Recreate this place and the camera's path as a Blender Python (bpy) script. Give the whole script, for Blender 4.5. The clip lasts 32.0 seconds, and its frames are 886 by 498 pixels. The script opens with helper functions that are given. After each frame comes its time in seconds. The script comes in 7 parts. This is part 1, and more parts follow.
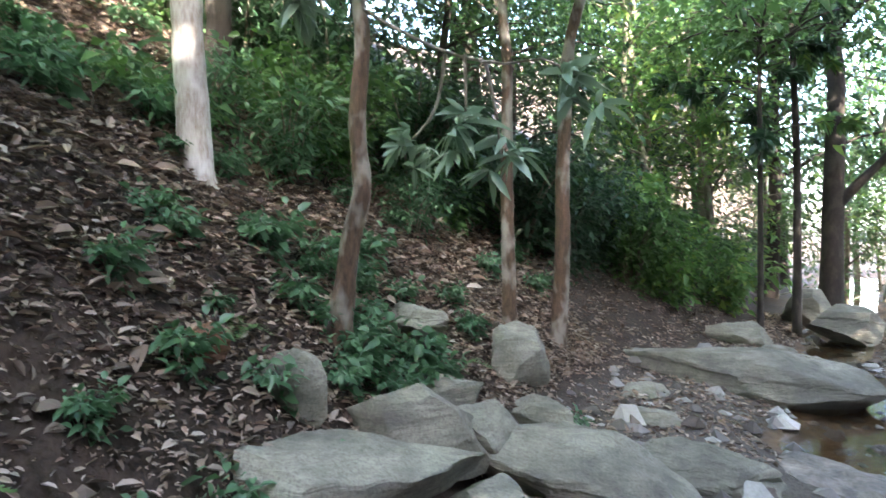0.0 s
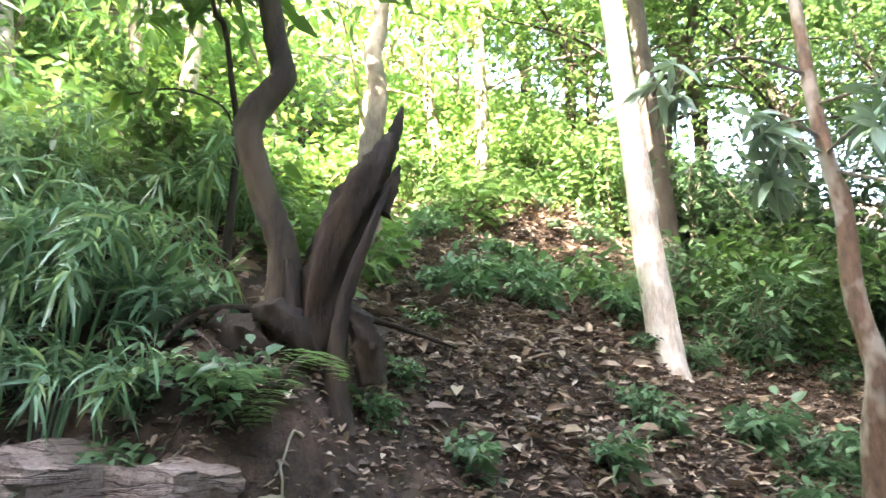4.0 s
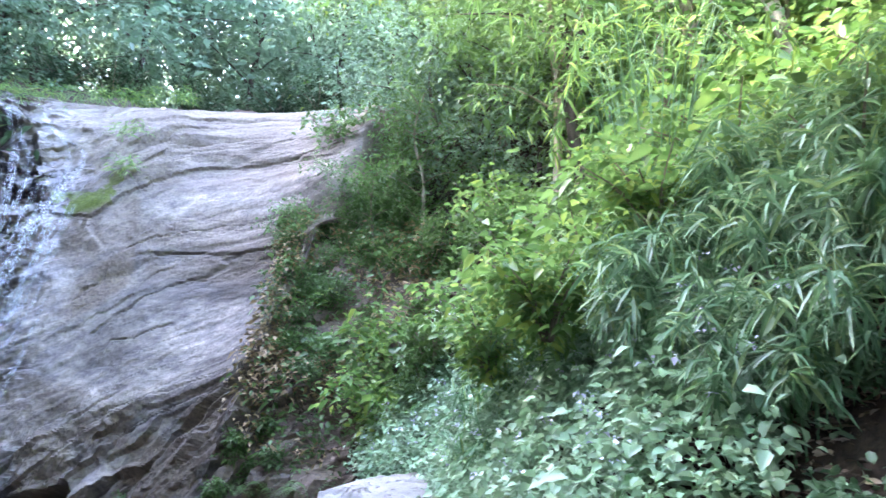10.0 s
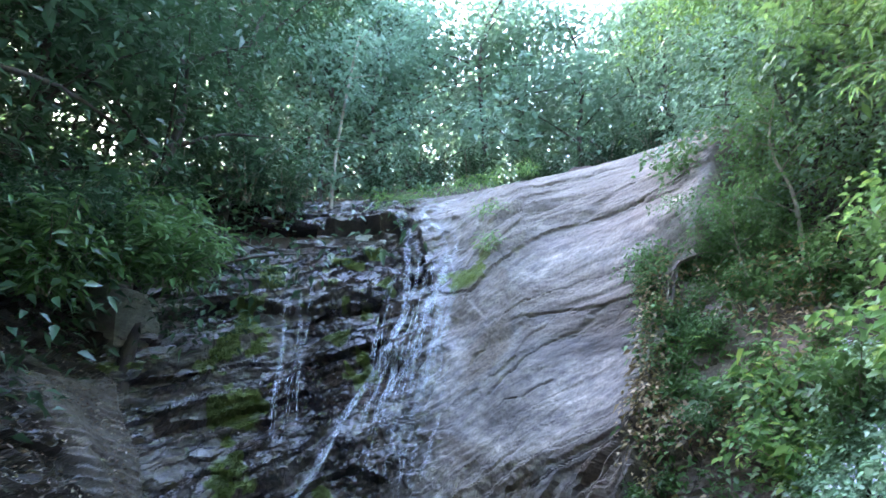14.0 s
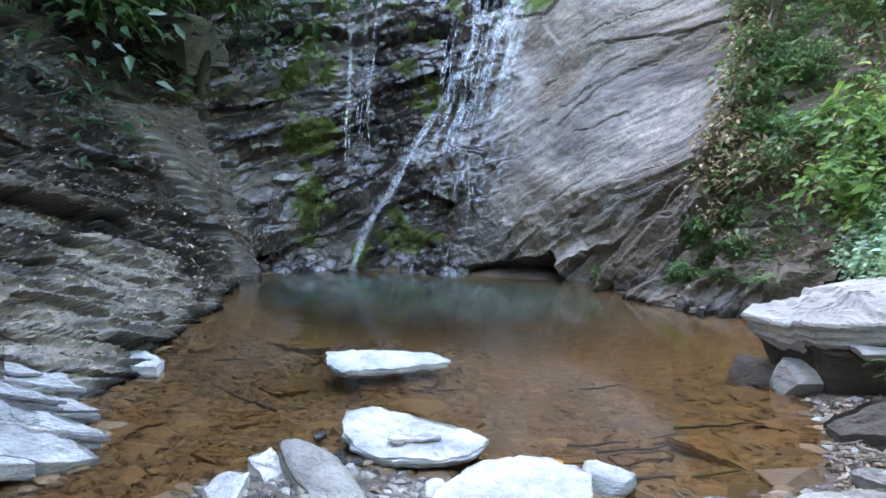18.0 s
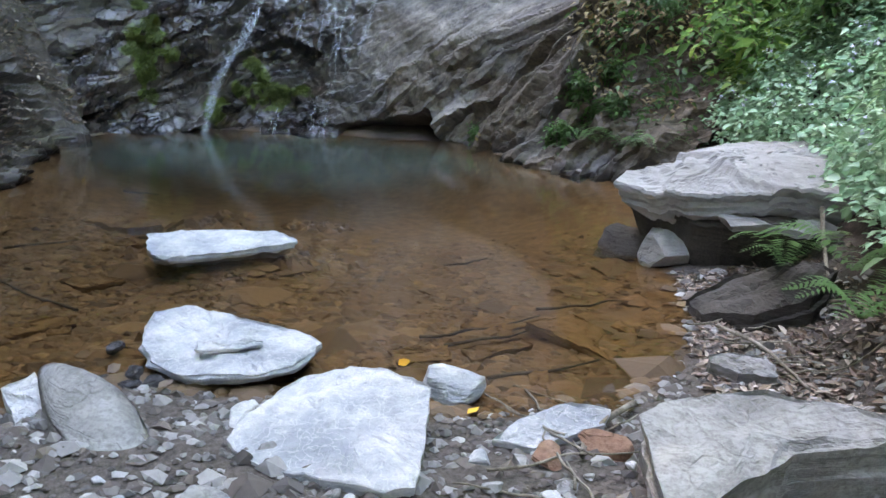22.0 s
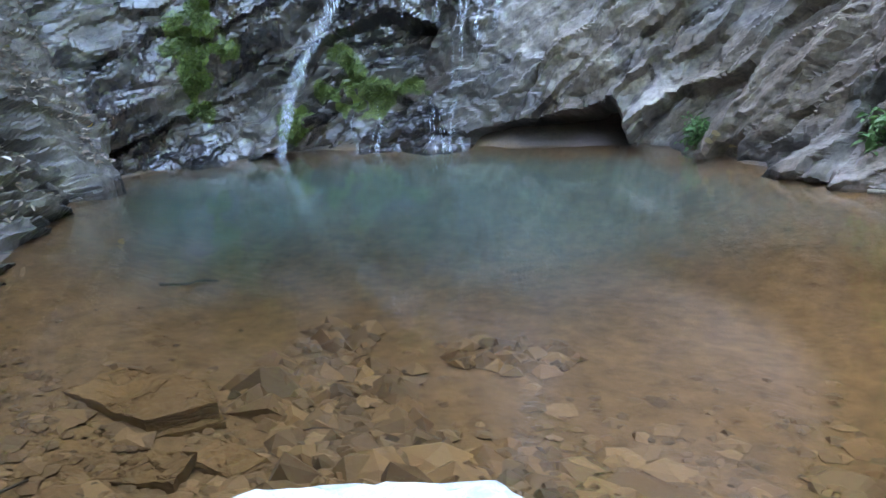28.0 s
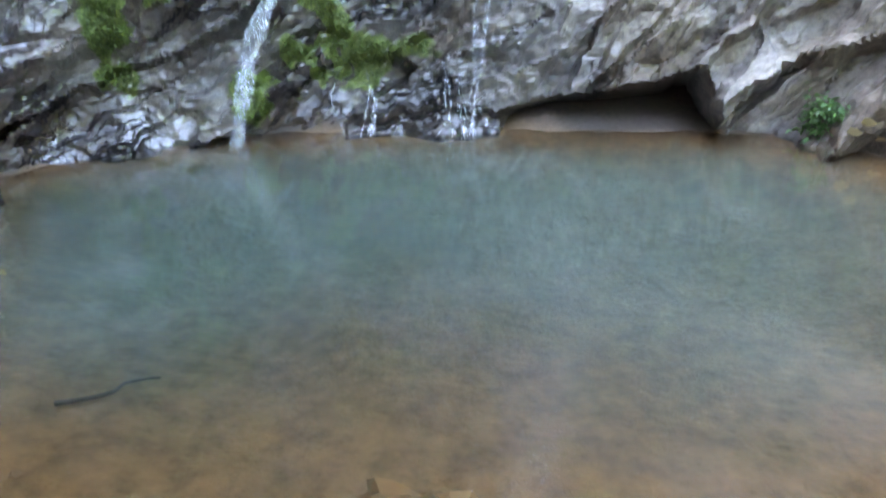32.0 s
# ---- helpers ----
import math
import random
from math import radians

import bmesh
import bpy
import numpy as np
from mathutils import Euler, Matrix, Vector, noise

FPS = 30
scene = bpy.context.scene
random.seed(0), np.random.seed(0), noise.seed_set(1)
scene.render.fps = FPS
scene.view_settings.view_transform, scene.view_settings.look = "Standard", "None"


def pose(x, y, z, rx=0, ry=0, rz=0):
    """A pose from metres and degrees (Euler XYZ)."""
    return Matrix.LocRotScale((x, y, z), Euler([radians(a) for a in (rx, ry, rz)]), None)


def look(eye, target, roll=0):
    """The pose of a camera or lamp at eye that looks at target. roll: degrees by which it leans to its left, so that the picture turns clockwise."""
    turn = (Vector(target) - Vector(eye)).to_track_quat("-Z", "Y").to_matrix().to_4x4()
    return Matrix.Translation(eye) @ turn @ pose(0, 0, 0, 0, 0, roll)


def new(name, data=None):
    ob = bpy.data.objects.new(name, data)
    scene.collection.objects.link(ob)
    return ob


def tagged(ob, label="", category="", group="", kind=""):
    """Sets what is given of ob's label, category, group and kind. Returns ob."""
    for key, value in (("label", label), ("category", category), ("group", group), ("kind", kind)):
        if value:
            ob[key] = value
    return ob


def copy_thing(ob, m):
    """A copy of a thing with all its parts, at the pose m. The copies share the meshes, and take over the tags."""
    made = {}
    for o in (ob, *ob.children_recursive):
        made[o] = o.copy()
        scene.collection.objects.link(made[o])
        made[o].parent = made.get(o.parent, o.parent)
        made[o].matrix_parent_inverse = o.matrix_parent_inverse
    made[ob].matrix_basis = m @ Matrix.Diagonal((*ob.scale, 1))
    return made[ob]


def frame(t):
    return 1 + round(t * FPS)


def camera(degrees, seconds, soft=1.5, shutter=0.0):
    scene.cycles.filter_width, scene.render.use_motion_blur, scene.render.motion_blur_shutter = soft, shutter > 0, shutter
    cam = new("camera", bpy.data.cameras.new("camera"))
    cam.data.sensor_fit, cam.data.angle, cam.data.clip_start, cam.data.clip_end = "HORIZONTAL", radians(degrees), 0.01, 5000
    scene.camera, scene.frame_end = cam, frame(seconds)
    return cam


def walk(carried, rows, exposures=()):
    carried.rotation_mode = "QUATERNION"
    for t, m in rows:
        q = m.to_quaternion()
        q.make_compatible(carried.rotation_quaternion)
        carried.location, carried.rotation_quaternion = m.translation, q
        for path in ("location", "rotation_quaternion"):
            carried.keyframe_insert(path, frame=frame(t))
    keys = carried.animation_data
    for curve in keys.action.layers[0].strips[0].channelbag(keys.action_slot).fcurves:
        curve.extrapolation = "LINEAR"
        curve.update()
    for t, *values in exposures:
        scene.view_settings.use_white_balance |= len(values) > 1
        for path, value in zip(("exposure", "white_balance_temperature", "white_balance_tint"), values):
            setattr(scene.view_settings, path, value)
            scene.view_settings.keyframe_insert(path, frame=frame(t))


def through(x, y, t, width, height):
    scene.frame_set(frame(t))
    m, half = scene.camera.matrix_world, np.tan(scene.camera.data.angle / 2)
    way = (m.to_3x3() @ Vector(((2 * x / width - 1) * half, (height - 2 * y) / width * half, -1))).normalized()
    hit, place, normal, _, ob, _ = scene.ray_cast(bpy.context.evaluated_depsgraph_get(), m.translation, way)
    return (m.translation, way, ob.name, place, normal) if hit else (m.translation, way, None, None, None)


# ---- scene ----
cam = camera(70.9, 32.0, soft=1.5, shutter=0.25)

PATH = [
    (0, (1.112, -1.221, 1.485), (2.735, -2.389, 1.447), -0.2),
    (0.5, (1.111, -1.205, 1.496), (2.823, -2.233, 1.619), -1.6),
    (1, (1.101, -1.195, 1.501), (2.846, -2.135, 1.767), -1.0),
    (1.5, (1.106, -1.178, 1.507), (2.926, -1.934, 1.849), 0.6),
    (2, (1.117, -1.161, 1.514), (2.995, -1.699, 1.943), -0.5),
    (2.5, (1.133, -1.145, 1.513), (3.03, -1.516, 2.026), 0.6),
    (3, (1.163, -1.119, 1.521), (3.058, -1.299, 2.134), -0.6),
    (3.5, (1.171, -1.062, 1.507), (3.077, -1.122, 2.11), -1.2),
    (5.5, (1.354, -0.981, 1.46), (3.132, -0.292, 2.062), -0.4),
    (6, (1.342, -0.989, 1.463), (3.039, -0.109, 2.051), -0.4),
    (6.5, (1.328, -1.006, 1.455), (2.909, 0.081, 2.022), 0.7),
    (7, (1.317, -1.014, 1.455), (2.793, 0.224, 1.991), 0.7),
    (7.5, (1.305, -1.008, 1.458), (2.68, 0.326, 2.029), 0.9),
    (8, (1.281, -0.982, 1.457), (2.512, 0.482, 2.043), 0.3),
    (8.5, (1.269, -0.945, 1.463), (2.337, 0.649, 2.027), 0.1),
    (9, (1.247, -0.93, 1.459), (2.168, 0.763, 1.992), 0.6),
    (9.5, (1.238, -0.902, 1.454), (1.99, 0.881, 1.962), -0.0),
    (10, (1.21, -0.912, 1.449), (1.782, 0.942, 1.937), 0.2),
    (10.5, (1.189, -0.883, 1.465), (1.552, 1.023, 1.952), -0.2),
    (11, (1.163, -0.858, 1.466), (1.386, 1.071, 1.947), -0.7),
    (11.5, (1.143, -0.824, 1.478), (1.239, 1.104, 2.001), -0.9),
    (12, (1.115, -0.822, 1.488), (1.063, 1.07, 2.136), -1.1),
    (12.5, (1.075, -0.855, 1.5), (0.94, 0.989, 2.264), -0.7),
    (13, (1.012, -0.904, 1.483), (0.775, 0.894, 2.326), -0.8),
    (13.5, (0.99, -0.89, 1.485), (0.636, 0.923, 2.252), -0.5),
    (14, (0.969, -0.865, 1.487), (0.482, 0.967, 2.124), -0.7),
    (14.5, (0.952, -0.846, 1.485), (0.366, 0.999, 1.985), -1.4),
    (15, (0.953, -0.847, 1.488), (0.284, 1.002, 1.854), -0.8),
    (15.5, (0.953, -0.848, 1.492), (0.249, 1.002, 1.777), -0.5),
    (17.5, (0.949, -0.851, 1.593), (0.233, 1.015, 1.535), 0.0),
    (18, (0.926, -0.831, 1.567), (0.213, 1.025, 1.349), 0.5),
    (18.5, (0.909, -0.819, 1.564), (0.135, 1.003, 1.279), 0.3),
    (19, (0.922, -0.774, 1.523), (0.291, 1.082, 1.126), -0.1),
    (19.5, (0.934, -0.718, 1.524), (0.387, 1.159, 1.102), 1.2),
    (20, (0.978, -0.581, 1.494), (0.478, 1.295, 1.017), 0.6),
    (20.5, (1.018, -0.415, 1.534), (0.564, 1.469, 1.039), 0.1),
    (21, (0.988, -0.312, 1.559), (0.704, 1.6, 1.045), 0.5),
    (21.5, (0.947, -0.222, 1.544), (0.757, 1.693, 0.999), 1.5),
    (22, (1.019, -0.074, 1.541), (0.667, 1.781, 0.881), 1.9),
    (22.5, (1.058, 0.05, 1.525), (0.684, 1.878, 0.803), 2.8),
    (23, (0.986, 0.29, 1.439), (0.621, 2.112, 0.699), 1.7),
    (23.5, (0.866, 0.552, 1.428), (0.458, 2.354, 0.661), 2.1),
    (24, (0.753, 0.821, 1.378), (0.101, 2.567, 0.654), 0.5),
    (24.5, (0.638, 1.053, 1.375), (-0.195, 2.715, 0.637), -1.0),
    (26.5, (-0.021, 2.07, 1.379), (-0.781, 3.728, 0.557), -2.5),
    (27, (-0.248, 2.355, 1.302), (-0.752, 4.127, 0.524), -2.4),
    (27.5, (-0.54, 2.618, 1.306), (-0.916, 4.456, 0.614), -2.4),
    (28, (-0.768, 2.762, 1.309), (-1.339, 4.544, 0.602), -3.9),
    (28.5, (-0.941, 2.849, 1.317), (-1.412, 4.638, 0.557), -2.1),
    (29, (-1.118, 2.969, 1.319), (-1.561, 4.768, 0.566), 1.3),
    (29.5, (-1.349, 3.268, 1.296), (-1.859, 5.053, 0.552), 2.4),
    (30, (-1.608, 3.762, 1.265), (-2.197, 5.581, 0.675), -2.3),
    (30.5, (-1.755, 3.964, 1.253), (-2.121, 5.783, 0.508), 0.5),
    (31, (-1.851, 4.052, 1.258), (-2.039, 5.914, 0.553), 1.8),
    (31.5, (-1.885, 4.158, 1.235), (-2.249, 6.039, 0.66), -1.9),
    (32, (-1.894, 4.242, 1.207), (-2.257, 6.019, 0.364), -2.2),
]
walk(cam, [(t, look(eye, target, roll)) for t, eye, target, roll in PATH],
     exposures=[(0.0, 4.75, 6400, 14), (1.0, 5.1, 6500, 14), (2.5, 5.4, 6900, 15), (6.0, 6.0, 7300, 24), (9.5, 5.8, 6700, 25), (13.0, 5.1, 6250, 20), (15.5, 5.6, 6600, 19),
                (18.5, 5.5, 7300, 18), (21.0, 5.3, 7500, 18), (23.0, 5.0, 7900, 18), (26.5, 5.5, 7000, 16), (29.0, 6.25, 6800, 15), (32.0, 6.45, 7400, 18)])

# ---- light ----
SUN_ELEV, SUN_AZ = radians(34), radians(297)      # azimuth clockwise from +y
world = bpy.data.worlds.new("sky")
scene.world = world
world.use_nodes = True
wn = world.node_tree
sky = wn.nodes.new("ShaderNodeTexSky")
sky.sky_type, sky.sun_disc = "NISHITA", False
sky.sun_elevation, sky.sun_rotation = SUN_ELEV, SUN_AZ
sky.air_density, sky.dust_density = 1.0, 2.5
wn.links.new(sky.outputs[0], wn.nodes["Background"].inputs[0])
wn.nodes["Background"].inputs[1].default_value = 0.15
sun_data = bpy.data.lights.new("sun", "SUN")
sun_data.energy, sun_data.angle, sun_data.color = 4.2, radians(0.6), (1.0, 0.93, 0.8)
sun = new("sun", sun_data)
to_sun = Vector((math.sin(SUN_AZ) * math.cos(SUN_ELEV), math.cos(SUN_AZ) * math.cos(SUN_ELEV), math.sin(SUN_ELEV)))
sun.rotation_euler = to_sun.to_track_quat("Z", "Y").to_euler()

# ---- materials ----
def material(name):
    m = bpy.data.materials.new(name)
    m.use_nodes = True
    m.node_tree.nodes.clear()
    return m


class Nodes:
    """Short calls to build one node tree."""

    def __init__(self, name):
        self.m = material(name)
        self.t = self.m.node_tree

    def add(self, kind, **inputs):
        n = self.t.nodes.new("ShaderNode" + kind)
        for k, v in inputs.items():
            self.put(n.inputs[k.replace("_", " ")], v)
        return n

    def put(self, socket, v):
        if hasattr(v, "links"):
            self.t.links.new(v, socket)
        elif isinstance(v, (tuple, list)) and len(v) == 3 and socket.type == "RGBA":
            socket.default_value = (*v, 1)
        else:
            socket.default_value = v

    def coords(self):
        return self.add("NewGeometry").outputs["Position"]

    def scaled(self, vec, scale, turn=(0, 0, 0)):
        if any(turn):
            r = self.add("Mapping")
            self.put(r.inputs["Vector"], vec)
            r.inputs["Rotation"].default_value = turn
            vec = r.outputs[0]
        n = self.add("Mapping")
        self.put(n.inputs["Vector"], vec)
        n.inputs["Scale"].default_value = scale
        return n.outputs[0]

    def noise(self, vec, scale, detail=4.0, rough=0.55):
        n = self.add("TexNoise", Scale=scale, Detail=detail, Roughness=rough)
        self.put(n.inputs["Vector"], vec)
        return n.outputs["Fac"]

    def ramp(self, fac, *stops):
        n = self.add("ValToRGB")
        self.put(n.inputs[0], fac)
        e = n.color_ramp.elements
        while len(e) < len(stops):
            e.new(0.5)
        for el, (at, c) in zip(e, stops):
            el.position = at
            el.color = (*c, 1) if isinstance(c, tuple) else (c, c, c, 1)
        return n.outputs[0]

    def mix(self, fac, a, b, how="MIX"):
        n = self.t.nodes.new("ShaderNodeMix")
        n.data_type, n.blend_type = "RGBA", how
        self.put(n.inputs[0], fac)
        self.put(n.inputs[6], a)
        self.put(n.inputs[7], b)
        return n.outputs[2]

    def math(self, op, a, b=0.0):
        n = self.t.nodes.new("ShaderNodeMath")
        n.operation = op
        self.put(n.inputs[0], a)
        self.put(n.inputs[1], b)
        return n.outputs[0]

    def attribute(self, name):
        n = self.add("Attribute")
        n.attribute_name = name
        return n.outputs["Fac"]

    def bump(self, height, strength=0.4, distance=0.02):
        n = self.add("Bump", Strength=strength, Distance=distance)
        self.put(n.inputs["Height"], height)
        return n.outputs[0]

    def principled(self, **inputs):
        return self.add("BsdfPrincipled", **inputs).outputs[0]

    def done(self, shader):
        out = self.add("OutputMaterial")
        self.t.links.new(shader, out.inputs[0])
        return self.m


def leaf_material(name, dark, light, yellow=None, gloss=0.4, through=0.4, glow_tint=(0.1, 0.13, 0.02)):
    n = Nodes(name)
    island = n.add("NewGeometry").outputs["Random Per Island"]
    pos = n.coords()
    col = n.mix(island, dark, light)
    patch = n.noise(pos, 1.3, 2.0)
    col = n.mix(n.ramp(patch, (0.4, 0.0), (0.7, 0.55)), col, n.mix(island, light, dark))
    if yellow:
        other = n.math("FRACT", n.math("MULTIPLY", island, 17.3))
        col = n.mix(n.ramp(other, (0.82, 0.0), (0.86, 1.0)), col, yellow)
    body = n.principled(Base_Color=col, Roughness=gloss)
    glow = n.add("BsdfTranslucent", Color=n.mix(1.0, col, glow_tint, "ADD")).outputs[0]
    mixed = n.add("MixShader", Fac=through)
    n.t.links.new(body, mixed.inputs[1])
    n.t.links.new(glow, mixed.inputs[2])
    return n.done(mixed.outputs[0])


def rock_material(name, base, pale, dark, vein=0.25, scale=1.0, rough=0.75, wet=False, turn=(0, 0, 0), speck=0.5, split=0.6):
    """Foliated schist: banded grain, pale mineral veins, dark stains."""
    n = Nodes(name)
    pos = n.coords()
    info = n.add("ObjectInfo").outputs["Random"]
    off = n.add("VectorMath")
    n.put(off.inputs[0], pos)
    n.t.links.new(n.math("MULTIPLY", info, 9.0), off.inputs[1])
    pos = off.outputs[0]
    band = n.noise(n.scaled(pos, (2 * scale, 2 * scale, 14 * scale), turn), 1.6, 6.0, 0.65)
    broad = n.noise(pos, 1.1 * scale, 5.0, 0.6)
    fine = n.noise(pos, 38 * scale, 5.0, 0.7)
    col = n.mix(n.ramp(band, (0.3, 0.0), (0.7, 1.0)), base, pale)
    col = n.mix(n.ramp(broad, (0.42, 0.0), (0.62, 0.75)), col, dark)
    veins = n.add("TexVoronoi", Scale=5.5 * scale)
    veins.feature = "DISTANCE_TO_EDGE"
    bent_pos = n.add("VectorMath")
    n.put(bent_pos.inputs[0], n.scaled(pos, (1, 1, 2.4), turn))
    warp = n.add("TexNoise", Scale=7.0, Detail=3.0)
    n.put(warp.inputs["Vector"], pos)
    shift = n.add("VectorMath")
    shift.operation = "SCALE"
    n.t.links.new(warp.outputs["Color"], shift.inputs[0])
    shift.inputs["Scale"].default_value = 0.35
    n.t.links.new(shift.outputs[0], bent_pos.inputs[1])
    n.put(veins.inputs["Vector"], bent_pos.outputs[0])
    crack = n.ramp(n.noise(n.scaled(pos, (1.1 * scale, 1.1 * scale, 9 * scale), turn), 2.6, 3.0, 0.5), (0.47, 0.0), (0.5, 1.0), (0.53, 0.0))
    col = n.mix(n.math("MULTIPLY", n.ramp(veins.outputs["Distance"], (0.0, 1.0), (0.05, 0.0)), vein), col, pale)
    col = n.mix(n.math("MULTIPLY", crack, split), col, dark)
    col = n.mix(n.math("MULTIPLY", n.ramp(fine, (0.35, 1.0), (0.55, 0.0)), speck), col, dark)
    r = rough
    if wet:
        mottle = n.noise(n.scaled(pos, (1.0, 1.0, 2.2), turn), 3.2, 7.0, 0.72)
        col = n.mix(1.0, col, n.ramp(mottle, (0.36, (0.5, 0.5, 0.53)), (0.64, (1.2, 1.17, 1.1))), "MULTIPLY")
        # The wet attribute darkens the colour; gloss comes from film alone.
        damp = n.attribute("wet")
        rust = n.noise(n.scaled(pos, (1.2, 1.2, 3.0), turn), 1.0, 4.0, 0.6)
        darkened = n.mix(1.0, col, n.ramp(rust, (0.4, (0.05, 0.05, 0.056)), (0.62, (0.14, 0.095, 0.075))), "MULTIPLY")
        col = n.mix(n.math("MULTIPLY", damp, 0.96), col, darkened)
        shine = n.attribute("film")
        r = n.math("SUBTRACT", rough + 0.15, n.math("MULTIPLY", shine, rough))
        moss = n.attribute("moss")
        mossy = n.ramp(n.math("ADD", n.math("MULTIPLY", moss, 1.2), n.math("MULTIPLY", n.noise(pos, 6, 6.0, 0.7), 0.9)), (0.85, 0.0), (1.1, 1.0))
        green = n.ramp(n.noise(pos, 60, 4.0), (0.3, (0.02, 0.035, 0.006)), (0.7, (0.11, 0.14, 0.02)))
        col = n.mix(mossy, col, green)
        r = n.math("ADD", r, n.math("MULTIPLY", mossy, 0.4))
        tan = n.attribute("earth")
        col = n.mix(tan, col, n.ramp(fine, (0.3, (0.05, 0.036, 0.025)), (0.7, (0.18, 0.135, 0.095))))
    height = n.math("SUBTRACT", n.math("ADD", n.math("MULTIPLY", band, 0.7), n.math("MULTIPLY", fine, 0.3)), n.math("MULTIPLY", crack, 0.6 * split))
    film = n.math("MULTIPLY", shine, n.ramp(n.noise(pos, 2.2, 4.0, 0.6), (0.42, 0.0), (0.6, 1.0))) if wet else 0.0
    skin = n.bump(n.math("ADD", n.math("MULTIPLY", band, 0.5), n.math("MULTIPLY", n.noise(pos, 16, 3.0, 0.6), 0.5)), 0.5, 0.02)
    return n.done(n.principled(Base_Color=col, Roughness=r, Normal=n.bump(height, 0.75, 0.03), Coat_Weight=film, Coat_Roughness=0.05, Coat_IOR=1.5, Coat_Normal=skin, Specular_IOR_Level=0.4 if wet else 0.3))


def bark_material(name, base, pale, dark, patches=0.5):
    n = Nodes(name)
    pos = n.coords()
    grain = n.noise(n.scaled(pos, (9, 9, 2.5)), 4, 6.0, 0.7)
    spot = n.noise(n.scaled(pos, (1, 1, 0.6)), 5.5, 3.0, 0.5)
    col = n.mix(n.ramp(grain, (0.3, 0.0), (0.7, 1.0)), dark, base)
    col = n.mix(n.math("MULTIPLY", n.ramp(spot, (0.48, 0.0), (0.6, 1.0)), patches), col, pale)
    return n.done(n.principled(Base_Color=col, Roughness=0.85, Normal=n.bump(grain, 0.7, 0.02)))


def plain_material(name, a, b, scale=20.0, rough=0.8, bump=0.3):
    n = Nodes(name)
    pos = n.coords()
    f = n.noise(pos, scale, 5.0, 0.65)
    g = n.noise(pos, scale * 0.12, 3.0)
    col = n.mix(n.ramp(n.math("ADD", n.math("MULTIPLY", f, 0.6), n.math("MULTIPLY", g, 0.4)), (0.35, 0.0), (0.65, 1.0)), a, b)
    return n.done(n.principled(Base_Color=col, Roughness=rough, Normal=n.bump(f, bump, 0.02)))


def island_material(name, *cols, rough=0.75, spread=0.4):
    """A heap of loose pieces: each piece its own shade."""
    n = Nodes(name)
    island = n.add("NewGeometry").outputs["Random Per Island"]
    step = 1.0 / (len(cols) - 1)
    col = n.ramp(island, *[(i * step, c) for i, c in enumerate(cols)])
    fine = n.noise(n.coords(), 45, 4.0)
    col = n.mix(n.math("MULTIPLY", fine, spread), col, (0.02, 0.016, 0.012))
    return n.done(n.principled(Base_Color=col, Roughness=rough, Normal=n.bump(fine, 0.4, 0.01)))


def ground_material():
    n = Nodes("forest_soil")
    pos = n.coords()
    f = n.noise(pos, 26, 6.0, 0.7)
    g = n.noise(pos, 1.7, 4.0)
    col = n.mix(n.ramp(f, (0.35, 0.0), (0.65, 1.0)), (0.016, 0.011, 0.008), (0.068, 0.044, 0.03))
    col = n.mix(n.ramp(g, (0.45, 0.0), (0.65, 0.7)), col, (0.05, 0.029, 0.018))
    gravel = n.attribute("gravel")
    stone = n.ramp(n.noise(pos, 42, 5.0, 0.7), (0.3, (0.03, 0.024, 0.019)), (0.7, (0.14, 0.115, 0.095)))
    col = n.mix(gravel, col, stone)
    bed = n.attribute("bed")
    silt = n.ramp(n.noise(pos, 9, 5.0, 0.65), (0.3, (0.08, 0.047, 0.021)), (0.7, (0.185, 0.113, 0.053)))
    col = n.mix(bed, col, silt)
    return n.done(n.principled(Base_Color=col, Roughness=0.9, Normal=n.bump(f, 0.8, 0.03)))


def water_material():
    """Brown clear pool: a ripple-bumped surface that lets the bed show through and dims with a green tint."""
    n = Nodes("pool_water")
    pos = n.coords()
    near = n.noise(n.scaled(pos, (3.0, 9.0, 1), (0, 0, 0.3)), 3.2, 2.0, 0.5)
    broad = n.noise(n.scaled(pos, (1.0, 2.2, 1)), 1.4, 2.0, 0.5)
    normal = n.bump(n.math("ADD", n.math("MULTIPLY", near, 0.4), n.math("MULTIPLY", broad, 0.6)), 0.05, 0.05)
    fres = n.add("Fresnel", IOR=1.5)
    n.put(fres.inputs["Normal"], normal)
    deep = n.attribute("deep")
    clear = n.add("BsdfTransparent", Color=n.mix(deep, (0.86, 0.77, 0.62), (0.82, 0.84, 0.76))).outputs[0]
    murk = n.add("BsdfDiffuse", Color=(0.045, 0.075, 0.062)).outputs[0]
    body = n.add("MixShader", Fac=n.math("MULTIPLY", n.math("POWER", deep, 0.7), 0.6))
    n.t.links.new(clear, body.inputs[1])
    n.t.links.new(murk, body.inputs[2])
    shine = n.add("BsdfGlossy", Color=(1, 1, 1), Roughness=0.02)
    n.put(shine.inputs["Normal"], normal)
    top = n.add("MixShader", Fac=fres.outputs[0])
    n.t.links.new(body.outputs[0], top.inputs[1])
    n.t.links.new(shine.outputs[0], top.inputs[2])
    return n.done(top.outputs[0])


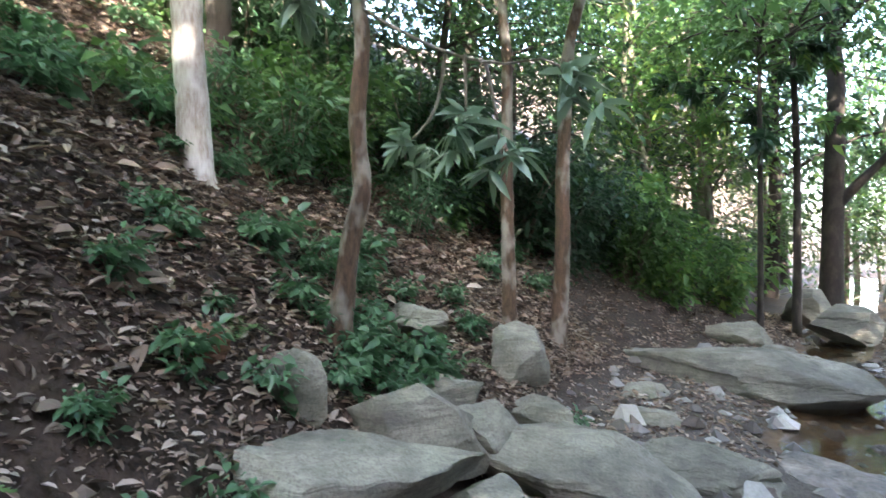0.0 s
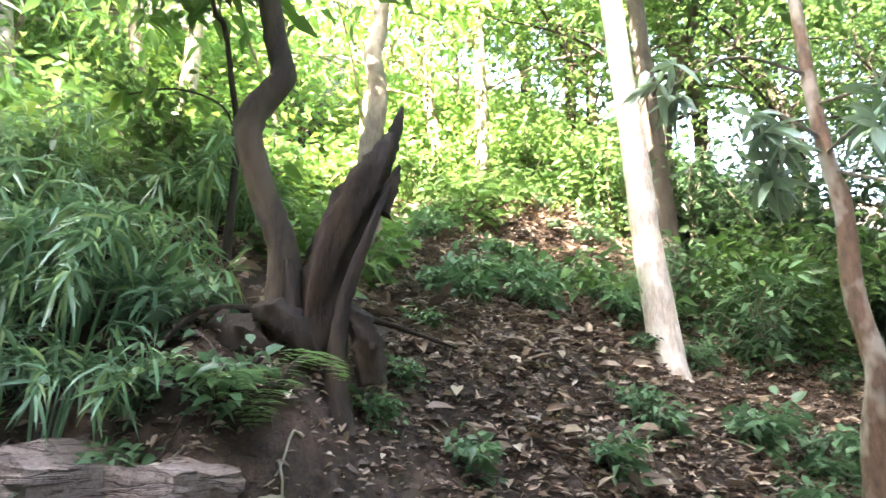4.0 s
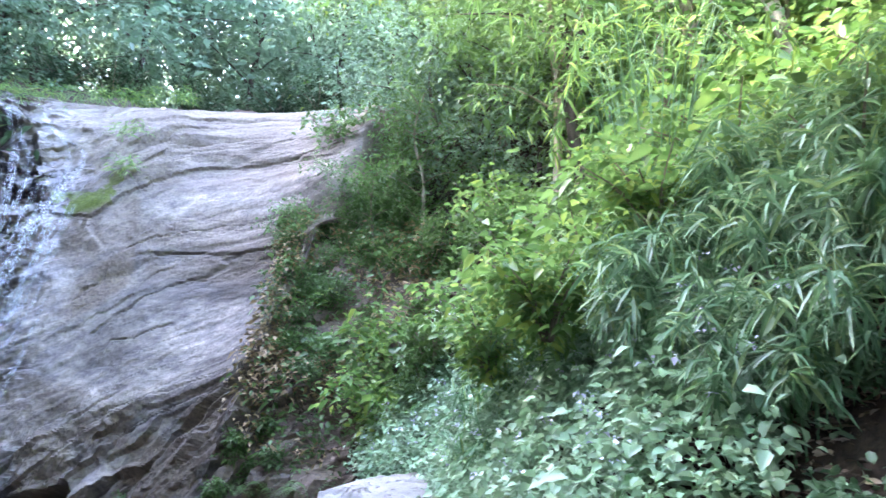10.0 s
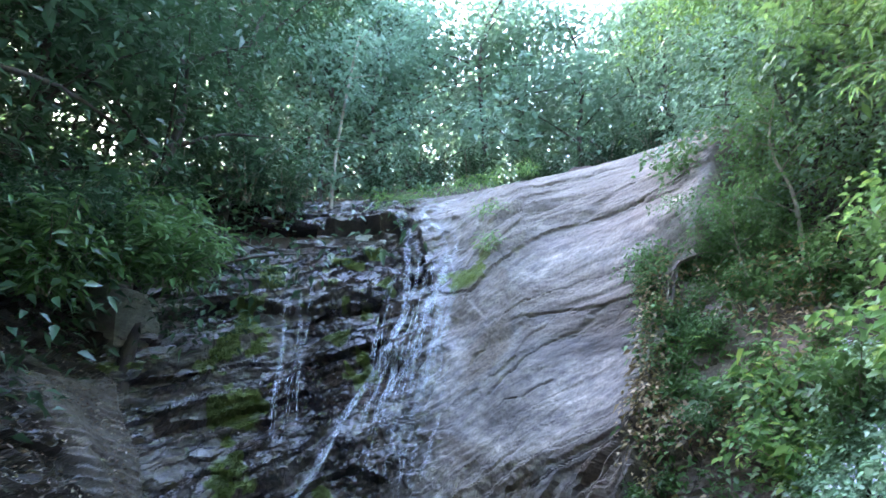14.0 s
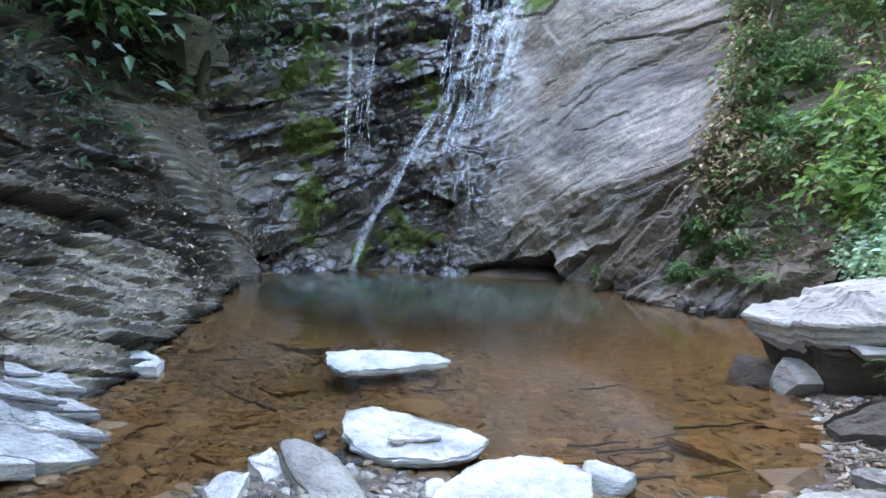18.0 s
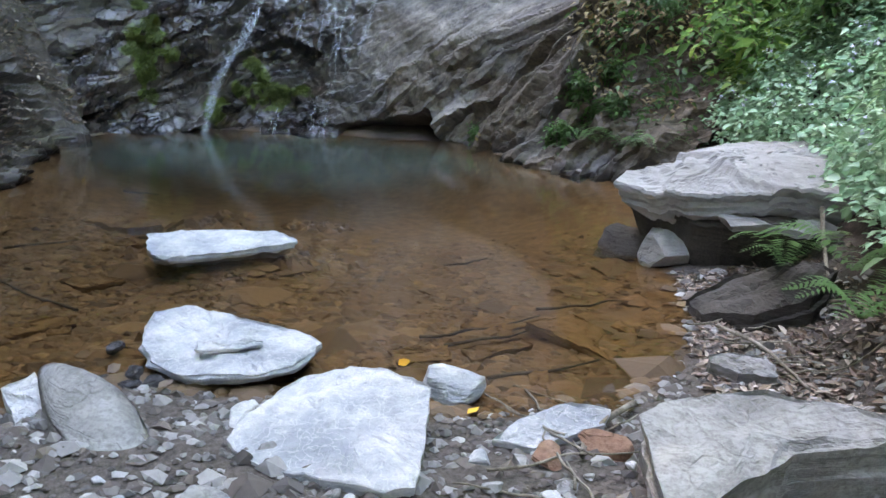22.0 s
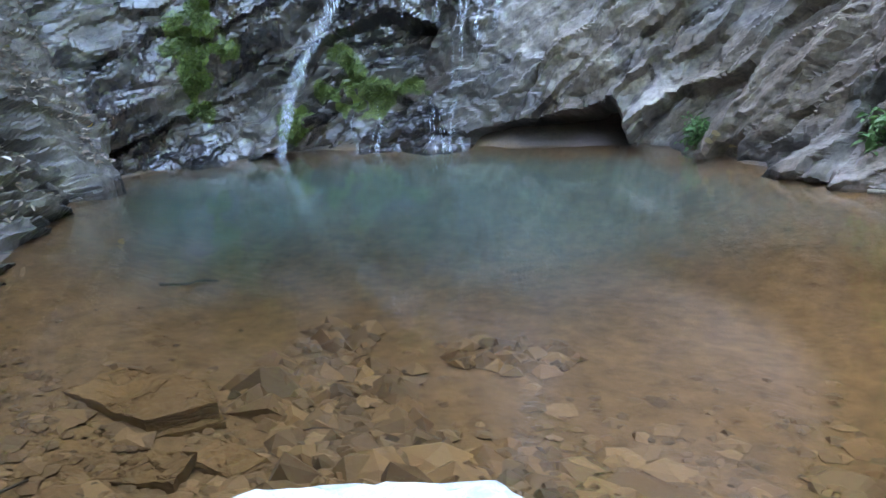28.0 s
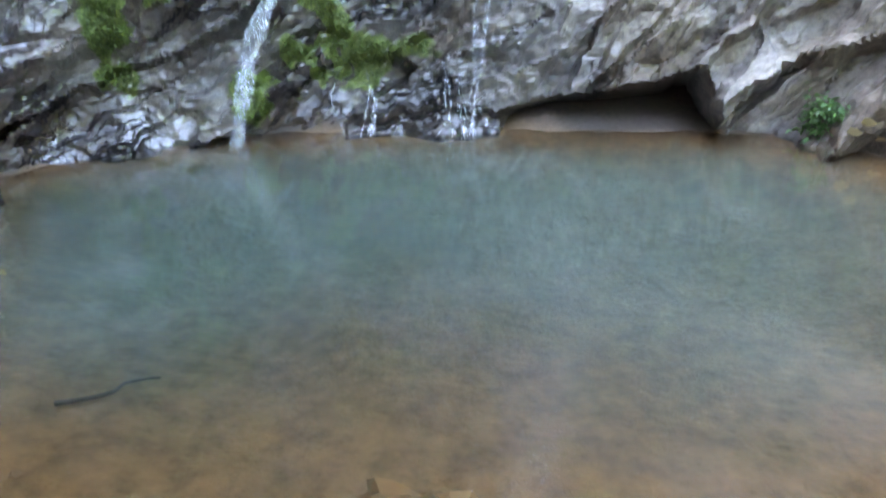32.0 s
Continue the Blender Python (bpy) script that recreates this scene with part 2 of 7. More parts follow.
def falling_water_material():
    n = Nodes("falling_water")
    pos = n.coords()
    streak = n.noise(n.scaled(pos, (45, 45, 5)), 1.6, 5.0, 0.75)
    cover = n.ramp(streak, (0.46, 0.0), (0.74, 0.62))
    white = n.principled(Base_Color=(0.8, 0.84, 0.88), Roughness=0.25)
    clear = n.add("BsdfTransparent").outputs[0]
    m = n.add("MixShader", Fac=cover)
    n.t.links.new(clear, m.inputs[1])
    n.t.links.new(white, m.inputs[2])
    return n.done(m.outputs[0])


M = {
    "soil": ground_material(),
    "cliff": rock_material("wet_schist_cliff", (0.215, 0.19, 0.172), (0.42, 0.372, 0.322), (0.07, 0.061, 0.053), 0.1, 0.55, 0.6, True, (0.0, 0.5, 0.0), split=0.12),
    "slab": rock_material("pale_schist", (0.37, 0.378, 0.38), (0.66, 0.635, 0.58), (0.2, 0.22, 0.245), 0.4, 2.2, 0.7, speck=0.25, split=0.12),
    "grey_rock": rock_material("grey_schist", (0.22, 0.215, 0.205), (0.36, 0.35, 0.325), (0.09, 0.085, 0.075), 0.25, 1.2, 0.8, split=0.25),
    "dark_schist": rock_material("dark_schist", (0.15, 0.12, 0.108), (0.27, 0.23, 0.205), (0.055, 0.042, 0.036), 0.15, 1.6, 0.85),
    "boulder_schist": rock_material("boulder_schist", (0.29, 0.283, 0.275), (0.36, 0.35, 0.335), (0.17, 0.16, 0.15), 0.15, 0.8, 0.8, speck=0.35, split=0.1),
    # Shade of the boulder's undercut put into this dark colour, along with damp.
    "shaded_damp_schist": rock_material("shaded_damp_schist", (0.055, 0.047, 0.04), (0.1, 0.088, 0.075), (0.025, 0.021, 0.017), 0.1, 1.4, 0.85, split=0.3),
    "flag": rock_material("pale_flagstone", (0.3, 0.305, 0.315), (0.52, 0.5, 0.47), (0.13, 0.13, 0.14), 0.15, 1.3, 0.6, turn=(0.2, 0.25, 0.4), split=0.3),
    "wet_stone": rock_material("wet_dark_stone", (0.05, 0.048, 0.05), (0.1, 0.096, 0.095), (0.02, 0.019, 0.02), 0.1, 3.0, 0.15),
    "bank_rock": rock_material("lichened_rock", (0.215, 0.2, 0.165), (0.35, 0.34, 0.265), (0.09, 0.085, 0.07), 0.2, 1.5, 0.9, split=0.2),
    "red_rock": rock_material("red_brown_rock", (0.24, 0.12, 0.075), (0.32, 0.2, 0.14), (0.1, 0.05, 0.03), 0.1, 1.5, 0.9),
    "bank_stone": island_material("bank_stones", (0.05, 0.036, 0.027), (0.12, 0.085, 0.06), (0.07, 0.05, 0.036), (0.17, 0.13, 0.1)),
    "brown_rock": rock_material("silted_slab", (0.16, 0.097, 0.045), (0.2, 0.125, 0.06), (0.09, 0.055, 0.027), 0.1, 1.0, 0.9),
    "water": water_material(),
    "fall": falling_water_material(),
    "white_bark": bark_material("white_bark", (0.62, 0.6, 0.55), (0.8, 0.79, 0.75), (0.3, 0.22, 0.16), 0.6),
    "brown_bark": bark_material("brown_bark", (0.16, 0.1, 0.06), (0.38, 0.35, 0.3), (0.045, 0.03, 0.02), 0.7),
    "grey_bark": bark_material("grey_bark", (0.22, 0.19, 0.14), (0.36, 0.33, 0.26), (0.08, 0.065, 0.045), 0.5),
    "stump_bark": bark_material("stump_bark", (0.026, 0.015, 0.008), (0.055, 0.035, 0.019), (0.011, 0.007, 0.004), 0.5),
    "stem_bark": bark_material("stem_bark", (0.06, 0.044, 0.026), (0.11, 0.085, 0.052), (0.024, 0.018, 0.011), 0.6),
    "rotten_wood": bark_material("rotten_wood", (0.05, 0.03, 0.018), (0.09, 0.055, 0.034), (0.012, 0.008, 0.006), 0.5),
    "dark_bark": bark_material("dark_bark", (0.055, 0.042, 0.032), (0.12, 0.1, 0.08), (0.02, 0.015, 0.012), 0.3),
    "litter": island_material("leaf_litter", (0.05, 0.032, 0.022), (0.22, 0.15, 0.105), (0.48, 0.39, 0.31), (0.12, 0.078, 0.054), (0.36, 0.26, 0.19), (0.08, 0.053, 0.038), (0.55, 0.47, 0.39), (0.17, 0.115, 0.08), (0.42, 0.32, 0.25)),
    "pebble": island_material("pebbles", (0.07, 0.06, 0.052), (0.3, 0.285, 0.265), (0.12, 0.095, 0.08), (0.1, 0.085, 0.075), (0.5, 0.48, 0.45), (0.07, 0.06, 0.055), (0.2, 0.16, 0.13)),
    "bed_stone": island_material("bed_stones", (0.05, 0.029, 0.014), (0.17, 0.098, 0.045), (0.1, 0.058, 0.026), (0.22, 0.14, 0.07), (0.08, 0.046, 0.02), (0.14, 0.088, 0.045), spread=0.3),
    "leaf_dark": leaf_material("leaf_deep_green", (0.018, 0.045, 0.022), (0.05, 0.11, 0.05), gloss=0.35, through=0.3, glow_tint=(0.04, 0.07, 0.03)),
    # Distance haze put into the leaf colour: paler and bluer green.
    "leaf_far": leaf_material("leaf_hazed_green", (0.07, 0.13, 0.09), (0.16, 0.25, 0.17), gloss=0.35, through=0.45, glow_tint=(0.09, 0.14, 0.08)),
    "leaf_mid": leaf_material("leaf_green", (0.035, 0.085, 0.027), (0.09, 0.18, 0.06), gloss=0.4, glow_tint=(0.08, 0.12, 0.03)),
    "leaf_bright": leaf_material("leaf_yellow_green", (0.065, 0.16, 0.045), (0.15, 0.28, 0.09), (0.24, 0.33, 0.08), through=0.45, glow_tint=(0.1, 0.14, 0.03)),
    "leaf_herb": leaf_material("leaf_herb", (0.045, 0.11, 0.055), (0.13, 0.24, 0.13), gloss=0.35, through=0.35, glow_tint=(0.05, 0.08, 0.03)),
    "leaf_pale": leaf_material("leaf_pale_green", (0.15, 0.3, 0.18), (0.36, 0.52, 0.36), gloss=0.3, through=0.3),
    "leaf_bamboo": leaf_material("leaf_bamboo", (0.04, 0.125, 0.068), (0.15, 0.3, 0.18), (0.2, 0.31, 0.14), gloss=0.38, through=0.35),
    # Sky reflection on glossy leaves put into this pale leaf colour.
    "leaf_silver": leaf_material("leaf_silver", (0.1, 0.18, 0.115), (0.33, 0.42, 0.32), gloss=0.3, through=0.25),
    "leaf_dry": leaf_material("leaf_dry", (0.16, 0.1, 0.05), (0.38, 0.28, 0.17), gloss=0.7, through=0.2),
    "moss": leaf_material("moss_tufts", (0.018, 0.036, 0.006), (0.075, 0.11, 0.018), gloss=0.9, through=0.2),
    "flower": plain_material("pale_lilac_petals", (0.55, 0.55, 0.8), (0.75, 0.75, 0.9)),
    "yellow_leaf": plain_material("yellow_leaf", (0.6, 0.32, 0.03), (0.75, 0.45, 0.05)),
}


# ---- numeric noise ----
def hashed(i, j, k, seed):
    h = (i * 374761393 + j * 668265263 + k * 2147483647 + seed * 144269504) & 0xFFFFFFFF
    h = ((h ^ (h >> 13)) * 1274126177) & 0xFFFFFFFF
    h = ((h ^ (h >> 16)) * 2246822519) & 0xFFFFFFFF
    return ((h ^ (h >> 15)) & 0xFFFFFF) / float(0xFFFFFF)


def vnoise(p, scale, seed=0):
    q = np.asarray(p, float) * scale
    i = np.floor(q).astype(np.int64)
    f = q - i
    f = f * f * (3 - 2 * f)
    out = 0.0
    for dx in (0, 1):
        for dy in (0, 1):
            for dz in (0, 1):
                w = (f[:, 0] if dx else 1 - f[:, 0]) * (f[:, 1] if dy else 1 - f[:, 1]) * (f[:, 2] if dz else 1 - f[:, 2])
                out = out + w * hashed(i[:, 0] + dx, i[:, 1] + dy, i[:, 2] + dz, seed)
    return out * 2 - 1


def fbm(p, scale, octaves=4, seed=0, gain=0.5):
    return sum(gain**o * vnoise(p, scale * 2.07**o, seed + 31 * o) for o in range(octaves))


def plates(u, v, seed, soft=0.16):
    """Broken plates in a plane: for every point the height of its plate, tilted, and the distance to the nearest joint."""
    iu, iv = np.floor(u).astype(np.int64), np.floor(v).astype(np.int64)
    best, second = np.full(len(u), 9.0), np.full(len(u), 9.0)
    high, other = np.zeros(len(u)), np.zeros(len(u))
    zero = np.zeros_like(iu)
    for du in (-1, 0, 1):
        for dv in (-1, 0, 1):
            a, b = iu + du, iv + dv
            cu, cv = a + hashed(a, b, zero, seed), b + hashed(a, b, zero + 1, seed)
            d = np.maximum(np.abs(u - cu), np.abs(v - cv)) * 0.5 + np.hypot(u - cu, v - cv) * 0.5
            tilt = (hashed(a, b, zero + 3, seed) - 0.5) * (u - cu) + (hashed(a, b, zero + 4, seed) - 0.5) * (v - cv)
            h = hashed(a, b, zero + 2, seed) + 0.9 * tilt
            closer = d < best
            nearer = ~closer & (d < second)
            other = np.where(closer, high, np.where(nearer, h, other))
            second = np.where(closer, best, np.minimum(second, d))
            high = np.where(closer, h, high)
            best = np.where(closer, d, best)
    gap = second - best
    w = np.clip(gap / soft, 0, 1)
    return high * (0.5 + 0.5 * w) + other * (0.5 - 0.5 * w), gap


def smooth(a, b, x):
    t = np.clip((x - a) / (b - a), 0, 1)
    return t * t * (3 - 2 * t)


# ---- building helpers ----
def mesh_object(name, verts, faces, mat, parent=None, shade=True, label="", attrs=None):
    me = bpy.data.meshes.new(name)
    verts, faces = np.asarray(verts, np.float32), np.asarray(faces, np.int32)
    n, k = faces.shape
    me.vertices.add(len(verts))
    me.vertices.foreach_set("co", verts.ravel())
    me.loops.add(n * k)
    me.loops.foreach_set("vertex_index", faces.ravel())
    me.polygons.add(n)
    me.polygons.foreach_set("loop_start", np.arange(n, dtype=np.int32) * k)
    me.polygons.foreach_set("use_smooth", np.full(n, shade))
    for key, values in (attrs or {}).items():
        me.attributes.new(key, "FLOAT", "POINT").data.foreach_set("value", np.asarray(values, np.float32))
    me.update(calc_edges=True)
    me.materials.append(M[mat])
    ob = new(name, me)
    if parent:
        ob.parent = parent
    if label:
        tagged(ob, label)
    return ob


def grid_faces(nu, nv):
    a = (np.arange(nu - 1)[:, None] * nv + np.arange(nv - 1)[None]).ravel()
    return np.stack([a, a + nv, a + nv + 1, a + 1], 1)


def unit(a):
    return a / np.maximum(np.linalg.norm(a, axis=-1, keepdims=True), 1e-9)


def leaf_mesh(points, along, length, width, rng, fold=0.25, droop=0.25, spread=1.0, fine=False):
    """Vertices and triangles of single leaves: folded, drooping blades with a midrib; fine ones have a rounder outline."""
    n = len(points)
    length = np.broadcast_to(length, n)[:, None]
    width = np.broadcast_to(width, n)[:, None]
    d = unit(np.asarray(along) + 1e-6)
    side = unit(np.cross(d, unit(rng.normal(size=(n, 3)) * 0.5 * spread + (0, 0, 1))))
    up = np.cross(side, d)
    down = np.array((0, 0, 1.0)) * length * droop

    def at(f, s):
        return points + d * length * f - down * f * f + side * width * (0.5 * s) + up * width * (fold * abs(s))

    if fine:
        v = np.stack([points, at(0.28, -0.92), at(0.3, 0), at(0.28, 0.92), at(0.65, -0.8), at(0.65, 0), at(0.65, 0.8), at(1, 0)], 1)
        f = np.array([[0, 2, 1], [0, 3, 2], [1, 2, 5], [1, 5, 4], [2, 3, 6], [2, 6, 5], [4, 5, 7], [5, 6, 7]])
    else:
        v = np.stack([points, at(0.42, -1), at(0.45, 0), at(0.42, 1), at(1, 0)], 1)
        f = np.array([[0, 2, 1], [0, 3, 2], [1, 2, 4], [2, 3, 4]])
    k = v.shape[1]
    return v.reshape(-1, 3), (np.arange(n)[:, None, None] * k + f).reshape(-1, 3)


def tube(path, radii, sides=8, rng=None, rough=0.0, flute=0.0):
    """A closed tube along a path, as quads."""
    path, radii = np.asarray(path, float), np.asarray(radii, float)
    tang = unit(np.gradient(path, axis=0))
    ref = np.array((0.31, 0.17, 0.93)) if abs(tang[0][2]) < 0.8 else np.array((1.0, 0.2, 0))
    a = unit(np.cross(tang, ref))
    b = np.cross(tang, a)
    ang = np.linspace(0, 2 * np.pi, sides, endpoint=False)
    r = radii[:, None] * (1 + (rng.normal(size=(len(path), sides)) * rough if rng is not None else 0))
    if flute:
        r = r * (1 + flute * np.cos(ang[None] * 5 + 0.8 * np.sin(ang[None] * 2) + np.linspace(0, 1.2, len(path))[:, None]))
    v = path[:, None] + r[..., None] * (np.cos(ang)[None, :, None] * a[:, None] + np.sin(ang)[None, :, None] * b[:, None])
    n = len(path)
    i, j = np.meshgrid(np.arange(n - 1), np.arange(sides), indexing="ij")
    f = np.stack([i * sides + j, i * sides + (j + 1) % sides, (i + 1) * sides + (j + 1) % sides, (i + 1) * sides + j], -1).reshape(-1, 4)
    v = v.reshape(-1, 3)
    return v, f


def bent(points, n, rng=None, wobble=0.0):
    """A smooth path through a few points."""
    p = np.asarray(points, float)
    t = np.linspace(0, len(p) - 1, n)
    i = np.clip(t.astype(int), 0, len(p) - 2)
    f = (t - i)[:, None]
    get = lambda k: p[np.clip(k, 0, len(p) - 1)]  # noqa: E731
    a, b, c, d = get(i - 1), get(i), get(i + 1), get(i + 2)
    out = 0.5 * (2 * b + (c - a) * f + (2 * a - 5 * b + 4 * c - d) * f**2 + (3 * b - a - 3 * c + d) * f**3)
    if rng is not None and wobble:
        out = out + np.cumsum(rng.normal(size=out.shape), 0) * wobble / np.sqrt(n)
    return out


# ---- the lie of the land ----
# The foot of the slopes round the basin: x, y, slope at the foot, height where it eases, slope above.
FOOT = np.array([
    (1.5, -40, 0.7, 3.0, 0.5), (-1.5, -16, 0.7, 3.0, 0.5), (-3.2, -6, 0.7, 3.0, 0.5), (-3.2, -1, 0.6, 2.0, 0.5), (-2.9, 1.0, 0.6, 1.2, 0.9),
    (-3.1, 2.4, 0.8, 1.6, 1.1), (-3.9, 4.0, 1.1, 3.0, 1.0), (-4.55, 5.4, 1.4, 3.4, 0.9), (-5.35, 6.5, 2.0, 5.0, 0.8), (-5.6, 7.3, 2.3, 6.0, 0.8),
    (-5.25, 7.95, 2.6, 6.5, 0.85), (-4.4, 8.55, 2.6, 6.5, 0.85), (-2.6, 8.95, 2.6, 6.4, 0.85), (-1.0, 8.8, 2.5, 6.6, 0.85), (0.0, 8.6, 2.2, 6.8, 0.85),
    (0.7, 7.7, 1.9, 6.5, 0.85), (1.8, 7.3, 1.7, 4.5, 1.0), (2.3, 6.4, 1.5, 3.0, 0.9), (2.6, 5.0, 1.4, 2.4, 0.8), (2.4, 3.2, 1.4, 2.2, 0.7),
    (2.25, 1.5, 1.4, 2.0, 0.55), (2.3, -0.4, 1.35, 1.9, 0.55), (3.0, -1.6, 1.2, 1.7, 0.6), (3.5, -2.6, 1.0, 1.9, 0.75), (4.3, -4.2, 0.9, 2.5, 0.8),
    (5.5, -7.3, 0.85, 4.0, 0.8), (7.6, -13.4, 0.7, 5.0, 0.7), (14.5, -28.4, 0.6, 5.0, 0.6), (22, -40, 0.5, 4.0, 0.5)])
# The pool's edge, and the line, half width and level of the stream that leaves it.
POOL = np.array([(-3.0, 0.2), (-2.6, 0.75), (-2.15, 1.0), (-2.1, 1.5), (-2.55, 1.9), (-3.1, 2.3), (-3.4, 3.0), (-3.9, 4.0), (-4.55, 5.4), (-5.4, 6.6), (-5.7, 7.4), (-5.3, 8.1), (-4.4, 8.7),
                 (-2.6, 9.1), (-1.0, 8.95), (-0.1, 8.8), (0.15, 8.25), (0.8, 7.5), (1.7, 7.3), (1.8, 5.0), (1.88, 3.6), (1.7, 2.8), (1.36, 2.4),
                 (0.7, 2.12), (-0.3, 2.05), (-1.05, 1.92), (-1.25, 1.4), (-1.1, 0.6), (-1.3, -0.2)])
STREAM = np.array([(-2.0, 0.6, 0.7), (-1.6, -2.4, 0.8), (0.8, -5.0, 0.8), (3.2, -6.4, 0.5), (4.6, -9.9, 0.5), (7.5, -17.5, 0.7), (12.5, -31, 1.0)])


def nearest(px, py, line, closed=False):
    """Signed distance to a line (positive on its right-hand side), and the place along it."""
    best, sign, place = np.full(px.shape, 1e9), np.ones(px.shape), np.zeros(px.shape)
    n = len(line) if closed else len(line) - 1
    for i in range(n):
        a, b = line[i, :2], line[(i + 1) % len(line), :2]
        e = b - a
        t = np.clip(((px - a[0]) * e[0] + (py - a[1]) * e[1]) / (e @ e), 0, 1)
        dx, dy = px - a[0] - t * e[0], py - a[1] - t * e[1]
        d = np.hypot(dx, dy)
        c = d < best - 1e-7
        side = np.where(e[0] * dy - e[1] * dx > 0, 1.0, -1.0)
        best, sign, place = np.where(c, d, best), np.where(c, side, sign), np.where(c, i + t, place)
    return best * sign, place


def along(line, place, column):
    i = np.clip(place.astype(int), 0, len(line) - 2)
    f = place - i
    return line[i, column] * (1 - f) + line[i + 1, column] * f


def land(px, py):
    """Height of the ground, and its share of river bed and of gravel."""
    px, py = np.asarray(px, float), np.asarray(py, float)
    out, place = nearest(px, py, FOOT)
    s1, h1, s2 = (along(FOOT, place, c) for c in (2, 3, 4))
    d = np.maximum(out - 0.65 * smooth(4.6, 5.6, place) * smooth(17.2, 16.0, place) - 0.7 * np.exp(-(((place - 12.65) / 0.5) ** 2)), 0)
    rise = np.where(d * s1 < h1, d * s1, h1 + (d - h1 / s1) * s2)
    flat = smooth(18.2, 19.4, place) * smooth(24.2, 22.8, place)
    crest = 3.3 + 0.6 * smooth(21.0, 25.0, place)
    rise = np.where((rise > crest) & (flat > 0), crest + (rise - crest) * (1 - 0.45 * flat), rise)
    brow = 8.35 + 0.25 * smooth(12.0, 14.0, place)
    top_flat = smooth(8.8, 9.6, place) * smooth(15.4, 14.4, place)
    rise = np.where((rise > brow) & (top_flat > 0), brow + (rise - brow) * (1 - 0.8 * top_flat), rise)
    far = 30 + 0.12 * np.maximum(rise - 30, 0)
    rise = np.where(rise > 30, far, rise)
    pool, _ = nearest(px, py, POOL, True)
    mid, at = nearest(px, py, STREAM)
    stream = np.abs(mid) - along(STREAM, at, 2)
    level = np.interp(-py, [0, 4, 8, 30], [0, -0.1, -0.16, -0.3])
    wet = np.minimum(pool, stream)
    p3 = np.stack([px, py, 0 * px], -1)
    rough = 0.05 * fbm(p3, 1.3, 4, 3) + 0.022 * fbm(p3, 6.0, 3, 8)
    inside = np.maximum(-wet, 0)
    deep = np.where(pool < 0, np.clip(0.16 * inside, 0, 0.26) + 0.22 * smooth(4.2, 7.0, py) * smooth(0.1, 1.4, inside), np.clip(0.3 * inside, 0, 0.2))
    shore = np.clip(0.2 * np.maximum(wet, 0), 0, 0.1 + 0.01 * np.maximum(wet, 0))
    bed = smooth(0.02, -0.06, wet)
    z = level + shore - deep + rise + rough * (0.35 + 0.65 * smooth(0, 0.6, out)) * np.where(bed > 0.5, 0.5, 1.0) + smooth(0.3, 3, out) * 0.25 * fbm(p3, 0.5, 3, 15)
    z = z + 0.32 * np.exp(-(((px - 3.42) / 0.26) ** 2) - ((py + 0.3) / 0.36) ** 2)
    z = z - 0.42 * np.exp(-(((px - 4.1) / 0.28) ** 2) - ((py - 0.95) / 0.45) ** 2) + 0.22 * np.exp(-(((px - 4.65) / 0.3) ** 2) - ((py - 1.0) / 0.6) ** 2)
    z = z + 0.19 * np.exp(-(((px + 1.36) / 0.6) ** 2) - ((py - 3.84) / 0.42) ** 2)
    return z, bed, smooth(0.35, -0.05, out) * (1 - bed) * smooth(2.6, 1.0, wet) * smooth(-10.0, -7.0, py), pool


def land_at(x, y):
    return float(land(np.array([x]), np.array([y]))[0][0])


def spaced(dense_a, dense_b, step, far, grow=1.13):
    core = list(np.arange(dense_a, dense_b, step))
    for side in (-1, 1):
        at, s = (min(core) if side < 0 else max(core)), step
        while abs(at) < far:
            s *= grow
            at += side * s
            core.append(at)
    return np.array(sorted(core))


gx, gy = spaced(-4.5, 6.5, 0.075, 400), spaced(-5.5, 7.5, 0.075, 400)
GX, GY = np.meshgrid(gx, gy, indexing="ij")
gz, gbed, ggravel, gpool = land(GX.ravel(), GY.ravel())
ground = mesh_object("ground", np.stack([GX.ravel(), GY.ravel(), gz], -1), grid_faces(len(gx), len(gy)), "soil", attrs={"bed": gbed, "gravel": ggravel})
tagged(ground, "brown forest soil with a gravelly stream bed", "ground", kind="structure")

# Water: the pool and the stream that leaves it.
wx, wy = np.arange(-6.2, 2.4, 0.12), np.arange(-1.2, 9.4, 0.12)
WX, WY = np.meshgrid(wx, wy, indexing="ij")
wd = nearest(WX.ravel(), WY.ravel(), POOL, True)[0]
deep = smooth(5.4, 7.4, WY.ravel() - 0.12 * (WX.ravel() + 1.5) + 0.6 * vnoise(np.stack([WX.ravel(), WY.ravel(), 0 * wd], -1), 0.8, 5)) * smooth(0.0, -1.3, wd)
wf = grid_faces(len(wx), len(wy))
wf = wf[(wd[wf] < 0.4).all(1)]
pool_water = mesh_object("pool_water", np.stack([WX.ravel(), WY.ravel(), 0 * wd], -1), wf, "water", attrs={"deep": deep})
tagged(pool_water, "shallow brown pool water with faint ripples", "water", kind="structure")
sp = bent(STREAM[:, :2], 90)
sl = np.interp(-sp[:, 1], [0, 4, 8, 30], [-0.015, -0.13, -0.19, -0.33])
st = unit(np.gradient(sp, axis=0))
sn = np.stack([-st[:, 1], st[:, 0]], -1)
sw = np.interp(np.arange(90), np.linspace(0, 89, len(STREAM)), STREAM[:, 2]) + 0.15
cols = np.linspace(-1, 1, 7)
sv = np.concatenate([sp[:, None] + sn[:, None] * (cols[None, :, None] * sw[:, None, None]), np.repeat(sl[:, None, None], 7, 1)], -1)
